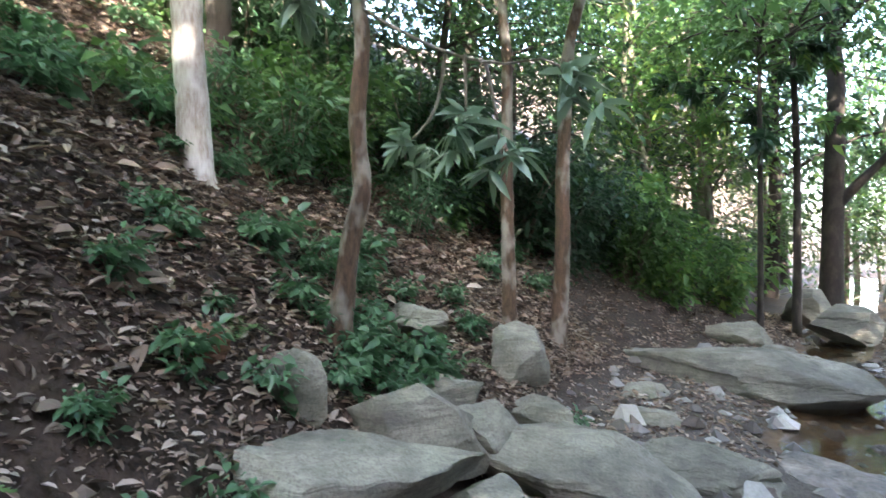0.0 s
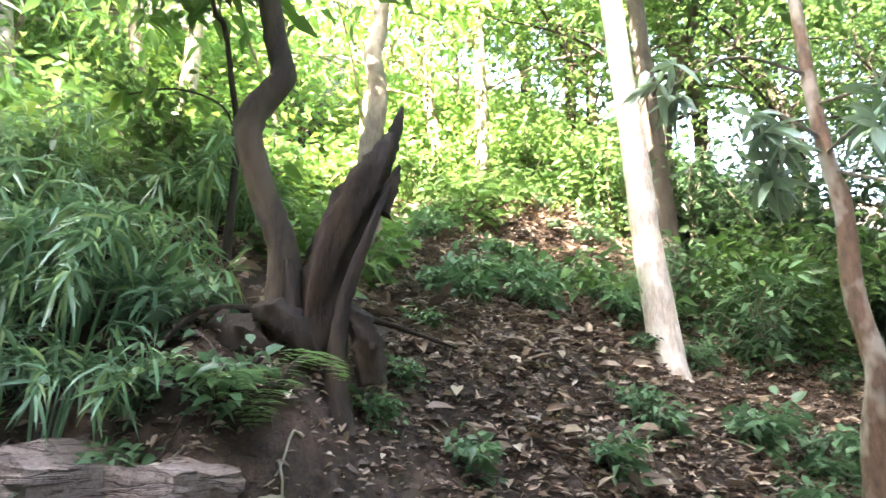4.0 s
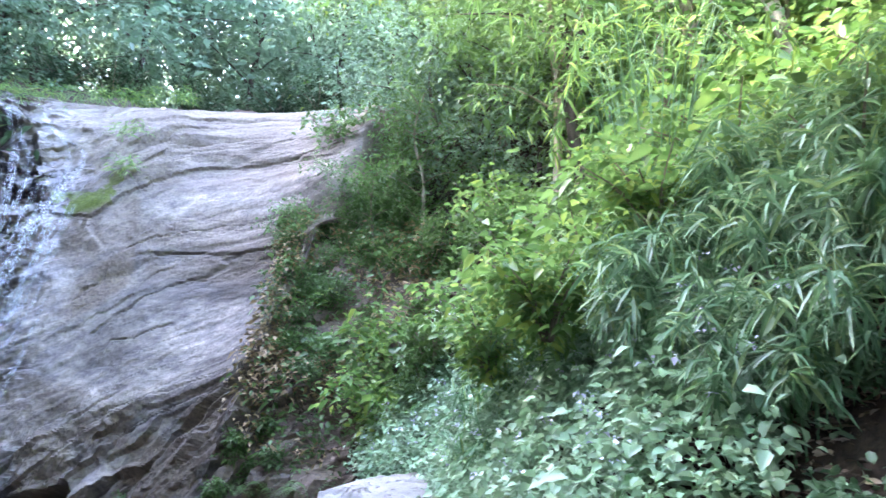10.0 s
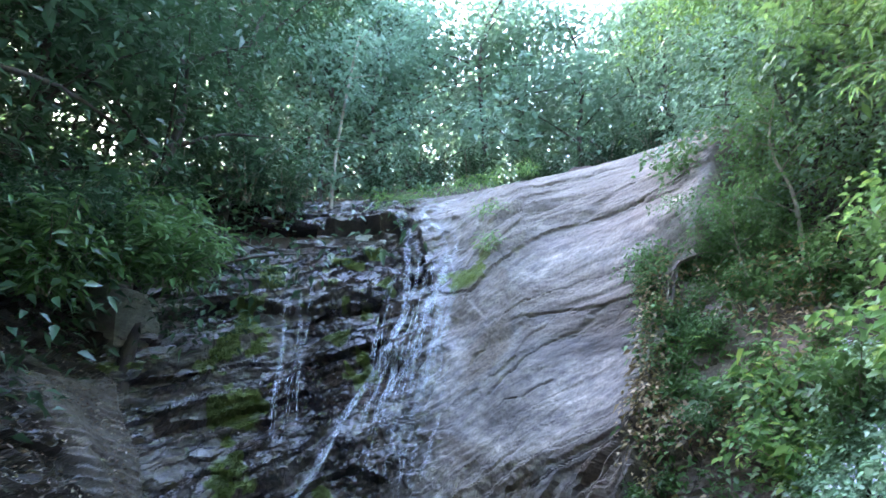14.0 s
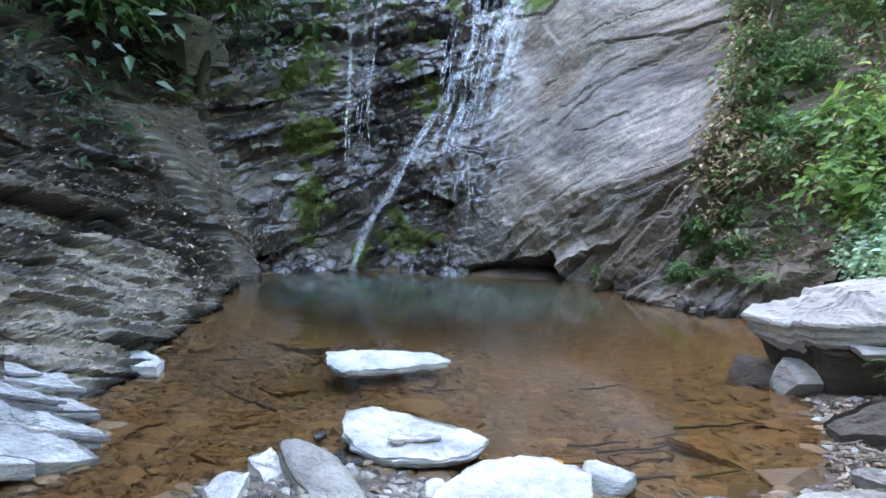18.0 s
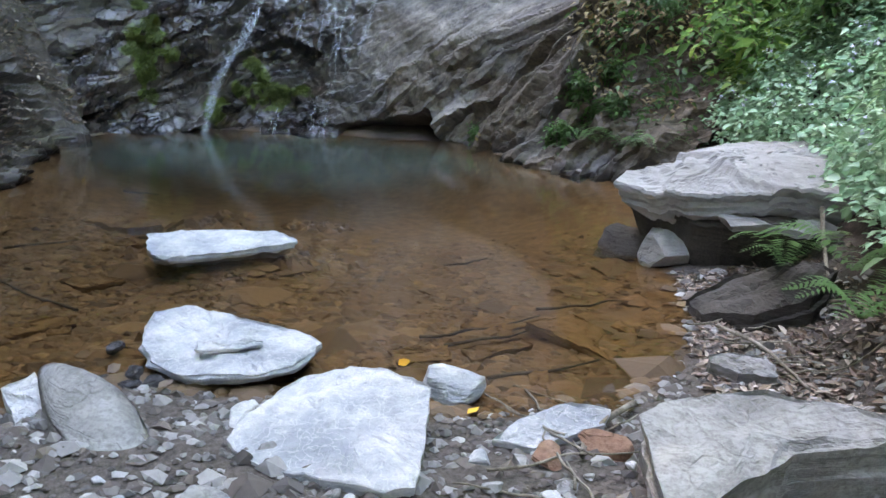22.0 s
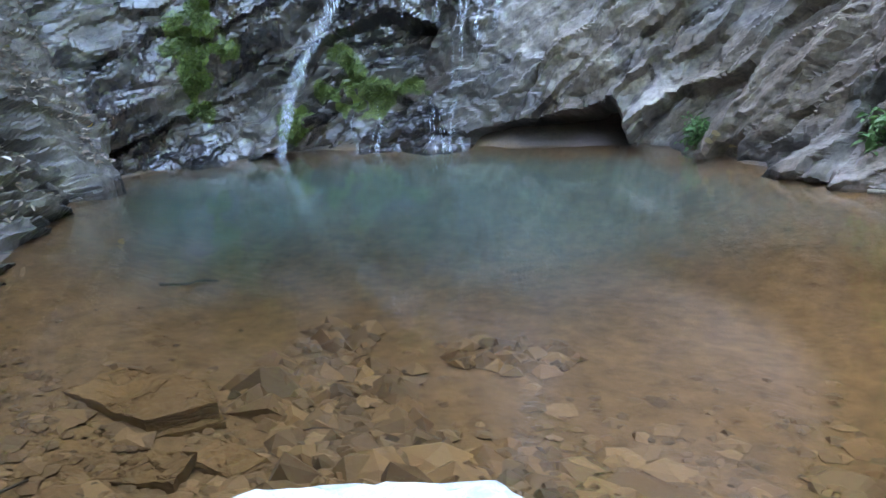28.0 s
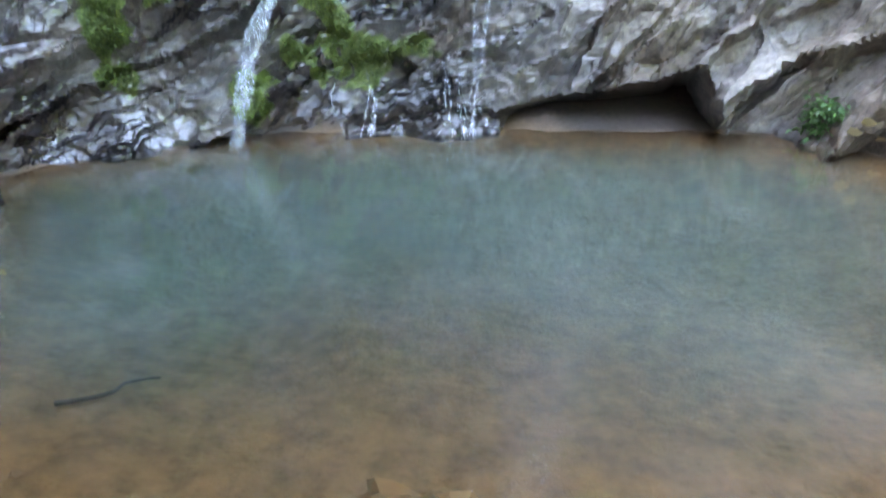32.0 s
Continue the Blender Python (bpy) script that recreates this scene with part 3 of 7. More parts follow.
stream_water = mesh_object("stream_water", sv.reshape(-1, 3), grid_faces(90, 7), "water", attrs={"deep": np.zeros(630)})
tagged(stream_water, "thin stream water between stones", "water", kind="structure")

# ---- the rock walls of the basin ----
WALL = bent(FOOT[4:19, :2], 420)
WALL_S = np.concatenate([[0], np.cumsum(np.linalg.norm(np.diff(WALL, axis=0), axis=1))])
wt = unit(np.gradient(WALL, axis=0))
wn_ = np.stack([-wt[:, 1], wt[:, 0]], -1)
for _ in range(60):
    wn_[1:-1] = unit((wn_[:-2] + wn_[1:-1] + wn_[2:]) / 3)
place_w = np.linspace(4, 18, 420)


def wall_top(i):
    return along(FOOT, i, 3)


def wall_point(i, z):
    """A point of the bare wall: place along the foot (4 to 18) and height, and its outward way."""
    k = (np.asarray(i, float) - 4) / 14 * 419
    a = np.clip(k.astype(int), 0, 418)
    f = (k - a)[..., None]
    base, n = WALL[a] * (1 - f) + WALL[a + 1] * f, wn_[a] * (1 - f) + wn_[a + 1] * f
    s1, h1, s2 = (along(FOOT, np.asarray(i, float), c) for c in (2, 3, 4))
    back = np.where(z < h1, z / s1, h1 / s1 + (z - h1) / np.maximum(s2, 0.12))
    back = np.where(z < 0, z * 0.15, back) - 0.06
    return np.concatenate([base + n * back[..., None], np.asarray(z, float)[..., None]], -1), n


def wall_relief(i, z):
    """Depth of the broken rock, and where it is wet or darkened, mossy and earthy."""
    s = np.interp(i, place_w, WALL_S) - np.interp(12.8, place_w, WALL_S)
    p3 = np.stack([s, z, 0 * s], -1)
    warp_u, warp_v = 0.2 * fbm(p3, 0.9, 2, 4) + 0.05 * fbm(p3, 7.0, 3, 71), 0.07 * fbm(p3, 1.2, 2, 6) + 0.03 * fbm(p3, 8.0, 3, 73)
    gap = smooth(-0.3, 0.35, fbm(p3, 1.3, 3, 77))
    # bedding climbs to the right at about 25 degrees, steeper near the foot on the right
    foot = smooth(1.7, 0.8, z - 0.25 * (i - 12.6)) * smooth(12.1, 12.7, i)
    tilt = 0.4 + 0.28 * smooth(11.8, 12.8, i) + 0.2 * foot
    u, v = s * np.cos(tilt) + z * np.sin(tilt) + warp_u, -s * np.sin(tilt) + z * np.cos(tilt) + warp_v
    big, joint = plates(u / 1.5, v / 0.5, 11, 0.07)
    mid, joint2 = plates(u / 0.62, v / 0.17, 23, 0.16)
    small, _ = plates(u / 0.22, v / 0.07, 37, 0.2)
    bed = v / 0.48 + 0.5 * vnoise(np.stack([u * 0.8, v * 1.1, 0 * s], -1), 1.0, 83)
    lip = bed - np.floor(bed)
    lip = lip * smooth(1.0, 0.9, lip)
    d = 0.4 * (big - 0.5) + (0.11 + 0.09 * foot) * (mid - 0.5) + 0.025 * (small - 0.5) - 0.03 * smooth(0.1, 0.0, joint) - 0.015 * smooth(0.09, 0.0, joint2)
    d = d + (0.2 - 0.07 * foot) * (lip**2 - 0.35) * smooth(0.0, 0.25, z)
    # the great smooth slab: long low steps along the bedding, split by a few open cracks
    long_, joint3 = plates(u / 3.2 + 0.3 * v, v / 0.95, 51, 0.04)
    thin, joint4 = plates(u / 1.2, v / 0.26, 57, 0.1)
    face = 0.08 * (long_ - 0.5) - 0.04 * gap * smooth(0.05, 0.0, joint3) + 0.03 * (thin - 0.5) * (0.2 + 0.8 * gap) - 0.012 * gap * smooth(0.04, 0.0, joint4) + 0.03 * fbm(np.stack([u * 0.8, v * 4.0, 0 * s], -1), 1.0, 4, 79)
    high = smooth(4.9, 5.8, z + 0.5 * warp_u)
    face = face + high * (0.06 * (mid - 0.5) + 0.02 * (lip - 0.5))
    slab = smooth(12.0, 12.5, i + 0.06 * (z - 3) + 0.2 * warp_u) * (1 - foot)
    d = d * (1 - slab) + face * slab
    # the left slope: thin sheets whose edges run down into the pool
    ul, vl = s * 0.92 - 0.38 * z + warp_u, z + 0.4 * s + 0.6 * warp_v
    sheet, joint5 = plates(ul / 1.5, vl / 0.34, 61, 0.06)
    flake, joint6 = plates(ul / 0.55, vl / 0.12, 67, 0.1)
    leaf_bed = vl / 0.105 + 0.35 * vnoise(np.stack([ul * 0.9, vl * 2.0, 0 * s], -1), 1.0, 87)
    leaf_lip = leaf_bed - np.floor(leaf_bed)
    leaf_lip = leaf_lip * smooth(1.0, 0.75, leaf_lip)
    side = 0.26 * (sheet - 0.5) + 0.12 * (flake - 0.5) + 0.12 * (leaf_lip**1.4 - 0.42) - 0.05 * smooth(0.06, 0.0, joint5) - 0.02 * smooth(0.06, 0.0, joint6)
    fin_lo, fin_hi = np.interp(z, [0, 1.25, 2.6], [8.45, 8.0, 7.72]), np.interp(z, [0, 0.8, 1.7, 2.65], [9.3, 9.25, 9.02, 9.0])
    pale = smooth(-0.2, 0.16, i - fin_lo + 0.12 * warp_u) * smooth(0.05, -0.06, i - fin_hi + 0.12 * warp_u) * smooth(2.75, 2.5, z)
    side = side * (1 - 0.8 * pale) + 0.2 * pale
    left = smooth(9.15, 8.95, i + 0.08 * (z - 1.2))
    d = d * (1 - left) + side * left
    d = d + 0.12 * fbm(p3, 0.6, 3, 2) + (0.016 - 0.006 * slab) * fbm(p3, 7, 3, 9)
    roof = 0.2 + 0.3 * (i - 12.2) / 0.9 + 0.35 * warp_u
    cave = smooth(12.12, 12.24, i) * smooth(13.2, 13.08, i + 0.35 * z + 0.05 * warp_u) * smooth(roof + 0.03, roof - 0.02, z) * smooth(-0.3, 0.0, z)
    d = d - 1.25 * cave
    # a dark hollow under an overhang near the bushes, and the undercut ledge left of the lip
    d = d - 0.35 * np.exp(-(((i - 14.55) / 0.34) ** 2) - ((z - 4.75 - 0.3 * (i - 14.5)) / 0.3) ** 2)
    ledge = smooth(5.75, 6.0, z) * smooth(6.5, 6.38, z) * smooth(9.9, 10.4, i) * smooth(11.95, 11.75, i)
    d = d - 0.5 * ledge + 0.12 * smooth(6.4, 6.5, z) * smooth(7.0, 6.6, z) * smooth(9.9, 10.4, i) * smooth(11.95, 11.75, i)
    d = d * (1 - 0.6 * smooth(14.7, 15.1, i) * smooth(3.5, 5.5, z)) - 0.7 * smooth(14.5, 14.9, i) * smooth(4.2, 5.2, z)
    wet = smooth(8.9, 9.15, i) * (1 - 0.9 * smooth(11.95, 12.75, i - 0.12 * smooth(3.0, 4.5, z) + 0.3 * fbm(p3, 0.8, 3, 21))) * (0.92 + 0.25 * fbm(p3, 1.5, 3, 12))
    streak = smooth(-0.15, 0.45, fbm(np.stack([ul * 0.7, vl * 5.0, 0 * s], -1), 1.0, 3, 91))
    # Colour also darkened through wet: left slope, fin, right of slab, foot, cave.
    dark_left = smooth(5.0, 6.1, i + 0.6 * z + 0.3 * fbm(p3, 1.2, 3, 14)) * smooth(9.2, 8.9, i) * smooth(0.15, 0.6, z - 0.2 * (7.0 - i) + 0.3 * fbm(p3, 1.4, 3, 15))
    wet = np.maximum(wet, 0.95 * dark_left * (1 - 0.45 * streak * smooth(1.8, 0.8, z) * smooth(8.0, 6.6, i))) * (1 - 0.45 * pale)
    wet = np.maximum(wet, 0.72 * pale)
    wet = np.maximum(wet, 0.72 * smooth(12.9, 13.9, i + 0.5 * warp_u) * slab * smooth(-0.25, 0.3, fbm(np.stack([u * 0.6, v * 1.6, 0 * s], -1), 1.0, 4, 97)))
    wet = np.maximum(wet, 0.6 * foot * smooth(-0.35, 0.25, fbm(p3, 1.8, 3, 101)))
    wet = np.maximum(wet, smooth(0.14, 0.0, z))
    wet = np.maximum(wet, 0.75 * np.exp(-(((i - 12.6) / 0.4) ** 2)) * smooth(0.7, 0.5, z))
    im, zm = i, z
    i, z = i + 0.22 * fbm(p3, 1.7, 3, 18), z + 0.3 * fbm(p3, 1.9, 3, 16)
    m = np.exp(-(((i - 10.4 - 0.09 * (z - 3)) / 0.3) ** 2)) * smooth(1.5, 2.0, z) * smooth(5.9, 5.3, z) + np.exp(-(((i - 11.47) / 0.2) ** 2)) * smooth(2.0, 2.4, z) * smooth(6.0, 5.4, z)
    m = m + 2.6 * np.exp(-(((i - 11.42 - 0.3 * (z - 0.6)) / 0.2) ** 2) - ((z - 0.6) / 0.34) ** 2) + 1.1 * np.exp(-(((i - 10.33) / 0.22) ** 2)) * smooth(0.3, 0.5, z) * smooth(1.6, 1.2, z)
    m = m + 0.6 * np.exp(-(((i - 12.55) / 0.25) ** 2)) * smooth(4.4, 5.0, z) * smooth(6.2, 5.6, z) + 0.8 * np.exp(-(((i - 9.0) / 0.2) ** 2) - ((z - 2.9) / 0.3) ** 2)
    moss = m * (0.5 + 2.0 * fbm(p3, 3.0, 4, 17)) * smooth(6.6, 5.6, z)
    i, z = im, zm
    patch = smooth(-0.05, 0.35, fbm(p3, 0.7, 4, 29)) * slab * 0.6
    patch = np.maximum(patch, 0.8 * smooth(12.45, 12.6, i) * smooth(13.15, 13.0, i) * smooth(2.75, 2.95, z - 1.4 * (i - 12.7)) * smooth(3.8, 3.6, z - 1.4 * (i - 12.7)))
    patch = np.maximum(patch, 0.5 * slab * high)
    patch = np.maximum(patch, 0.75 * foot * smooth(-0.3, 0.2, fbm(p3, 1.6, 3, 99)))
    earth = np.maximum(smooth(14.8, 15.1, i + 0.25 * fbm(p3, 0.7, 3, 19)) * smooth(0.6, 1.6, z + 0.6 * fbm(p3, 0.9, 3, 20)), patch)
    earth = np.maximum(earth, 0.85 * smooth(15.1, 15.6, i + 0.2 * warp_u) * smooth(0.1, 0.4, z))
    earth = np.maximum(earth, 0.32 * pale * smooth(0.1, 0.7, z))
    return d, np.clip(wet, 0, 1), np.clip(moss, 0, 1), np.clip(earth, 0, 0.9)


ni, nz = 800, 310
share = np.concatenate([np.linspace(-1, 0, 22)[:-1], np.linspace(0, 1, nz - 21)])
I, Z = np.meshgrid(np.interp(np.linspace(0, 1, ni), [0, 0.32, 0.86, 1.0], [4.0, 9.3, 14.4, 16.6]), share, indexing="ij")
top = wall_top(I)
Z = np.where(Z < 0, Z * 0.66, np.abs(Z) ** 1.3 * (top + np.interp(I, [9, 14.2, 14.8, 15.2], [1.95, 1.95, 0.9, 0.2]) * np.clip(along(FOOT, I, 4), 0.12, 1.0)))
wp, wnor = wall_point(I.ravel(), Z.ravel())
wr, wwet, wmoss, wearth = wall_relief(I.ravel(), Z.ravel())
wr = wr * (1 - 0.5 * smooth(0.6, 1.8, Z.ravel() - top.ravel()))
wp[:, :2] -= wnor * wr[:, None]
wp[:, 2] += 0.25 * wr
fold = smooth(14.3, 14.9, I).ravel()
curl = smooth(0.94 - 0.12 * fold, 1.0 - 0.03 * fold, np.broadcast_to(share[None], I.shape).ravel())
wp[:, :2] += wnor * ((1.3 + 0.9 * fold) * curl)[:, None]
wp[:, 2] -= (0.25 + 0.45 * fold) * curl
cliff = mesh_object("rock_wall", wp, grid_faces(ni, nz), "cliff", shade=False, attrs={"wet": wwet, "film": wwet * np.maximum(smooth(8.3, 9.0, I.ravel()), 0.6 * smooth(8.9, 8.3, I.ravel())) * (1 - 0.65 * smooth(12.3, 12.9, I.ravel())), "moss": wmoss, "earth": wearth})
tagged(cliff, "tall wet grey schist cliff round a pool, mossy beside its waterfall", "cliff", kind="structure")


def on_wall(i, z, lift=0.02):
    i, z = np.atleast_1d(np.asarray(i, float)), np.atleast_1d(np.asarray(z, float))
    p, n = wall_point(i, z)
    d = wall_relief(i, z)[0]
    p[:, :2] -= n * (d + lift)[:, None]
    p[:, 2] += 0.25 * d
    return p, n


# ---- stones ----
def stone(name, at, top, outline, thick, mat, label, seed, tilt=(0, 0), layers=5, rounding=0.0, group="", category="stone", under=0.9, parent=None, step=0.014, chip=1.0):
    """A broken slab or boulder: an uneven stepped top, a chipped edge and layered sides."""
    rng = np.random.default_rng(seed)
    o = np.asarray(outline, float)
    ring = []
    for a, b in zip(o, np.roll(o, -1, 0)):
        n = max(2, int(np.linalg.norm(b - a) / 0.03))
        for t in np.arange(n) / n:
            ring.append(a + (b - a) * t)
    ring = np.array(ring)
    m = len(ring)
    size = np.linalg.norm(o, axis=1).mean()
    turn = np.arctan2(ring[:, 1], ring[:, 0])

    def ragged(amount, freq, key):
        q = np.stack([np.cos(turn) * freq + key * 7.3, np.sin(turn) * freq, 0 * turn], -1)
        bite = np.floor(2.5 * (vnoise(q, 1.0, seed + key) + 1)) / 2.5 - 1
        return (1 + chip * amount * (0.5 * bite + 0.5 * vnoise(q, 2.3, seed + 3 * key)))[:, None]

    ring = ring * (1.0 if rounding else ragged(0.045, 3.5, 1))
    if rounding:
        for _ in range(14):
            ring = (np.roll(ring, 1, 0) + 2 * ring + np.roll(ring, -1, 0)) / 4
    rings, heights = [], []
    inner = np.linspace(0, 0.94, 8) if not rounding else np.array((0, 0.3, 0.55, 0.75, 0.9))
    for f in inner:
        rings.append(ring * f)
        heights.append(np.zeros(m) - rounding * thick * 0.5 * f**4)
    rings.append(ring * 0.985)
    heights.append(np.zeros(m) - rounding * thick * 0.4)
    if rounding:
        for k in range(layers + 3):
            f = k / (layers + 2)
            rings.append(ring * math.sqrt(max(0.05, 1 - rounding * 0.6 * (2 * f - 0.9) ** 2)))
            heights.append(np.full(m, -thick * f) - rounding * thick * 0.3 * (1 - f) - 0.02 * size * (1 - f))
    else:
        share = rng.uniform(0.4, 1.6, layers)
        edge = np.concatenate([[0], np.cumsum(share / share.sum())]) * thick
        for k in range(layers):
            wide = (1 - (1 - under) * edge[k] / thick) * (1 + (0.05 * rng.normal() if k else 0)) * ragged(0.07 if k else 0.0, 2.6, 5 + k)
            rings += [ring * wide, ring * wide * 0.992]
            heights += [np.full(m, -edge[k] - 0.006), np.full(m, -edge[k + 1] + 0.004)]
    xy = np.stack(rings)
    z = np.stack(heights)
    p3 = np.stack([xy[..., 0].ravel() + seed, xy[..., 1].ravel(), z.ravel()], -1)
    z = z + (0.035 * fbm(p3, 2.2 / size, 3, seed) * size + 0.009 * fbm(p3, 14, 3, seed + 5)).reshape(z.shape)
    if not rounding:
        a = seed * 1.7
        pu = (xy[..., 0] * math.cos(a) + xy[..., 1] * math.sin(a)).ravel() / (0.75 * size)
        pv = (-xy[..., 0] * math.sin(a) + xy[..., 1] * math.cos(a)).ravel() / (0.3 * size)
        high, _ = plates(pu + 0.2 * fbm(p3, 3 / size, 2, seed), pv, seed)
        top_part = (np.arange(len(rings)) < len(inner) + 1)[:, None]
        z = z + np.where(top_part, (-step * 2.2 * np.abs(high - 0.2)).reshape(z.shape), 0)
    z = z + xy[..., 0] * tilt[0] + xy[..., 1] * tilt[1]
    v = np.concatenate([xy, z[..., None]], -1).reshape(-1, 3)
    r = len(rings)
    i, j = np.meshgrid(np.arange(r - 1), np.arange(m), indexing="ij")
    f = np.stack([i * m + j, (i + 1) * m + j, (i + 1) * m + (j + 1) % m, i * m + (j + 1) % m], -1).reshape(-1, 4)
    ob = mesh_object(name, v, f, mat, parent, shade=bool(rounding))
    ob.location = (at[0], at[1], top)
    if parent is None:
        tagged(ob, label, category, group)
    return ob


def angular_rock(name, at, size, mat, label, seed, cuts=16, turn=0.0, tilt=(0, 0), parent=None, category="rock", group="", detail=11, up=0.35):
    """A rock broken along planes: a dense ball cut by random flats, mostly parallel to its bedding."""
    rng = np.random.default_rng(seed)
    u, w = np.meshgrid(np.linspace(0, 2 * np.pi, 4 * detail, endpoint=False), np.linspace(-1, 1, 2 * detail) * np.pi / 2, indexing="ij")
    d = np.stack([np.cos(u) * np.cos(w), np.sin(u) * np.cos(w), np.sin(w)], -1).reshape(-1, 3)
    v = d * 1.45
    ways = unit(np.concatenate([rng.normal(size=(cuts, 3)) * (1, 1, up), [(0.05, 0.08, 1), (0.1, -0.05, -1), (-0.1, 0.15, 0.98), (0.25, -0.3, 0.9)]]))
    far = np.concatenate([rng.uniform(0.78, 1.0, cuts), [0.95, 0.9, 0.97, 1.0]])
    for way, lim in zip(ways, far):
        over = v @ way - lim
        v = v - np.maximum(over, 0)[:, None] * way
    v = v + 0.03 * fbm(v + seed, 1.6, 3, seed)[:, None] * d
    layer = np.floor((v[:, 2] + 0.08 * vnoise(v, 1.5, seed)) * 4.5)
    v[:, :2] *= (1 + 0.05 * (hashed(layer.astype(np.int64), layer.astype(np.int64) * 0, layer.astype(np.int64) * 0, seed) - 0.5))[:, None]
    v = v * np.asarray(size)
    c, sn = math.cos(turn), math.sin(turn)
    v = np.stack([v[:, 0] * c - v[:, 1] * sn, v[:, 0] * sn + v[:, 1] * c, v[:, 2]], -1)
    v[:, 2] += v[:, 0] * tilt[0] + v[:, 1] * tilt[1] + 0.012 * fbm(v + seed, 9, 3, seed)
    nu, nw = 4 * detail, 2 * detail
    i, j = np.meshgrid(np.arange(nu), np.arange(nw - 1), indexing="ij")
    f = np.stack([i * nw + j, ((i + 1) % nu) * nw + j, ((i + 1) % nu) * nw + j + 1, i * nw + j + 1], -1).reshape(-1, 4)
    ob = mesh_object(name, v, f, mat, parent, shade=False)
    ob.location = at
    if parent is None:
        tagged(ob, label, category, group)
    return ob


def blob_outline(rng, w, d, n=8, jag=0.2):
    a = np.linspace(0, 2 * np.pi, n, endpoint=False) + rng.normal(size=n) * 0.15
    k = 1 + jag * rng.normal(size=n)
    return np.stack([np.cos(a) * w * k, np.sin(a) * d * k], -1)


STEP = "stepping stones in the pool"
stone("stepping_stone", (-0.51, 2.37), 0.085, [(-0.37, -0.12), (-0.51, 0.13), (-0.57, 0.27), (-0.39, 0.35), (-0.06, 0.28), (0.16, 0.23), (0.37, 0.19), (0.46, 0.1), (0.46, 0.03), (0.41, -0.12), (0.33, -0.21), (0.15, -0.27), (-0.07, -0.29), (-0.24, -0.23)],
      0.075, "slab", "pale grey-white schist slab lying in shallow brown water", 1, (0.02, 0.03), 4, group=STEP, category="stone")
stone("stone_chip", (-0.46, 2.3), 0.118, [(-0.12, -0.07), (-0.14, 0.0), (0.0, 0.02), (0.14, 0.1), (0.16, 0.06), (0.06, -0.02)], 0.025, "slab", "thin white stone chip on a pale slab", 2, layers=2, category="stone")
stone("stepping_stone", (-1.38, 3.81), 0.05, [(-0.45, -0.2), (-0.57, 0.01), (-0.4, 0.16), (-0.12, 0.24), (0.28, 0.34), (0.43, 0.27), (0.54, 0.18), (0.43, 0.06), (0.33, -0.01), (0.1, -0.19), (-0.18, -0.36), (-0.3, -0.34)],
      0.065, "slab", "long white schist slab with a dark split edge", 3, (0.0, 0.04), 3, group=STEP, under=0.99)
stone("stepping_stone", (0.28, 1.8), 0.17, [(-0.35, -0.19), (-0.34, 0.0), (-0.23, 0.25), (-0.07, 0.36), (0.13, 0.35), (0.31, 0.26), (0.33, 0.12), (0.37, -0.28), (0.28, -0.33), (-0.13, -0.29), (-0.29, -0.24)],
      0.24, "slab", "large pale slab with quartz veins on gravel shore", 4, (0.02, 0.06), 6, group=STEP)
stone("rounded_stone", (-0.65, 1.67), 0.2, [(-0.42, 0.18), (-0.33, 0.24), (0.03, 0.15), (0.32, -0.07), (0.38, -0.2), (0.15, -0.24), (-0.14, -0.09)], 0.22, "grey_rock", "smooth buff water-worn stone on the gravel shore", 5, (-0.1, 0.05), 5, rounding=0.8)
angular_rock("white_rock", (0.6, 2.36, 0.035), (0.12, 0.095, 0.09), "slab", "small rough white rock at the water edge", 6, 14, 0.3, (0.05, 0.0), detail=10, up=0.8)
stone("flat_stone", (1.09, 2.06), 0.11, [(-0.24, -0.13), (-0.15, 0.02), (0.05, 0.14), (0.22, 0.12), (0.18, 0.0), (-0.08, -0.15)], 0.12, "slab", "flat white stone lying half wet on gravel", 7, (0.1, 0.05), 3)
stone("big_slab", (1.72, 1.86), 0.31, [(-0.36, 0.06), (-0.28, 0.15), (-0.16, 0.2), (0.12, 0.29), (0.36, 0.24), (0.62, 0.14), (0.62, 0.05), (0.12, -0.08), (-0.05, -0.22), (-0.22, -0.4), (-0.32, -0.38)],
      0.34, "grey_rock", "thick tilted grey slab with an overhanging broken edge", 8, (0.05, 0.02), 6, under=0.82)
stone("pale_stone", (-3.28, 3.0), 0.07, [(-0.3, 0.04), (-0.3, 0.26), (0.25, 0.04), (0.34, -0.13), (0.0, -0.2)], 0.16, "slab", "pale block of stone at the foot of the rock slope", 9, layers=3)
stone("white_stone", (-1.06, 1.46), 0.12, [(-0.13, -0.02), (-0.1, 0.1), (0.07, 0.09), (0.16, -0.14), (0.04, -0.16)], 0.16, "slab", "angular white stone on the shore gravel", 10, (0.2, 0.1), 3)
stone("white_stone", (-1.03, 1.74), 0.09, [(-0.17, 0.05), (-0.09, 0.15), (0.17, -0.03), (0.09, -0.14)], 0.1, "slab", "tilted flat white stone leaning on a rounded stone", 11, (0.1, 0.15), 2)
stone("white_stone", (-0.8, 1.33), 0.12, [(-0.1, -0.06), (-0.12, 0.04), (0.06, 0.08), (0.13, -0.05), (0.02, -0.1)], 0.14, "slab", "squat white stone on the shore gravel", 12, layers=3, rounding=0.4)
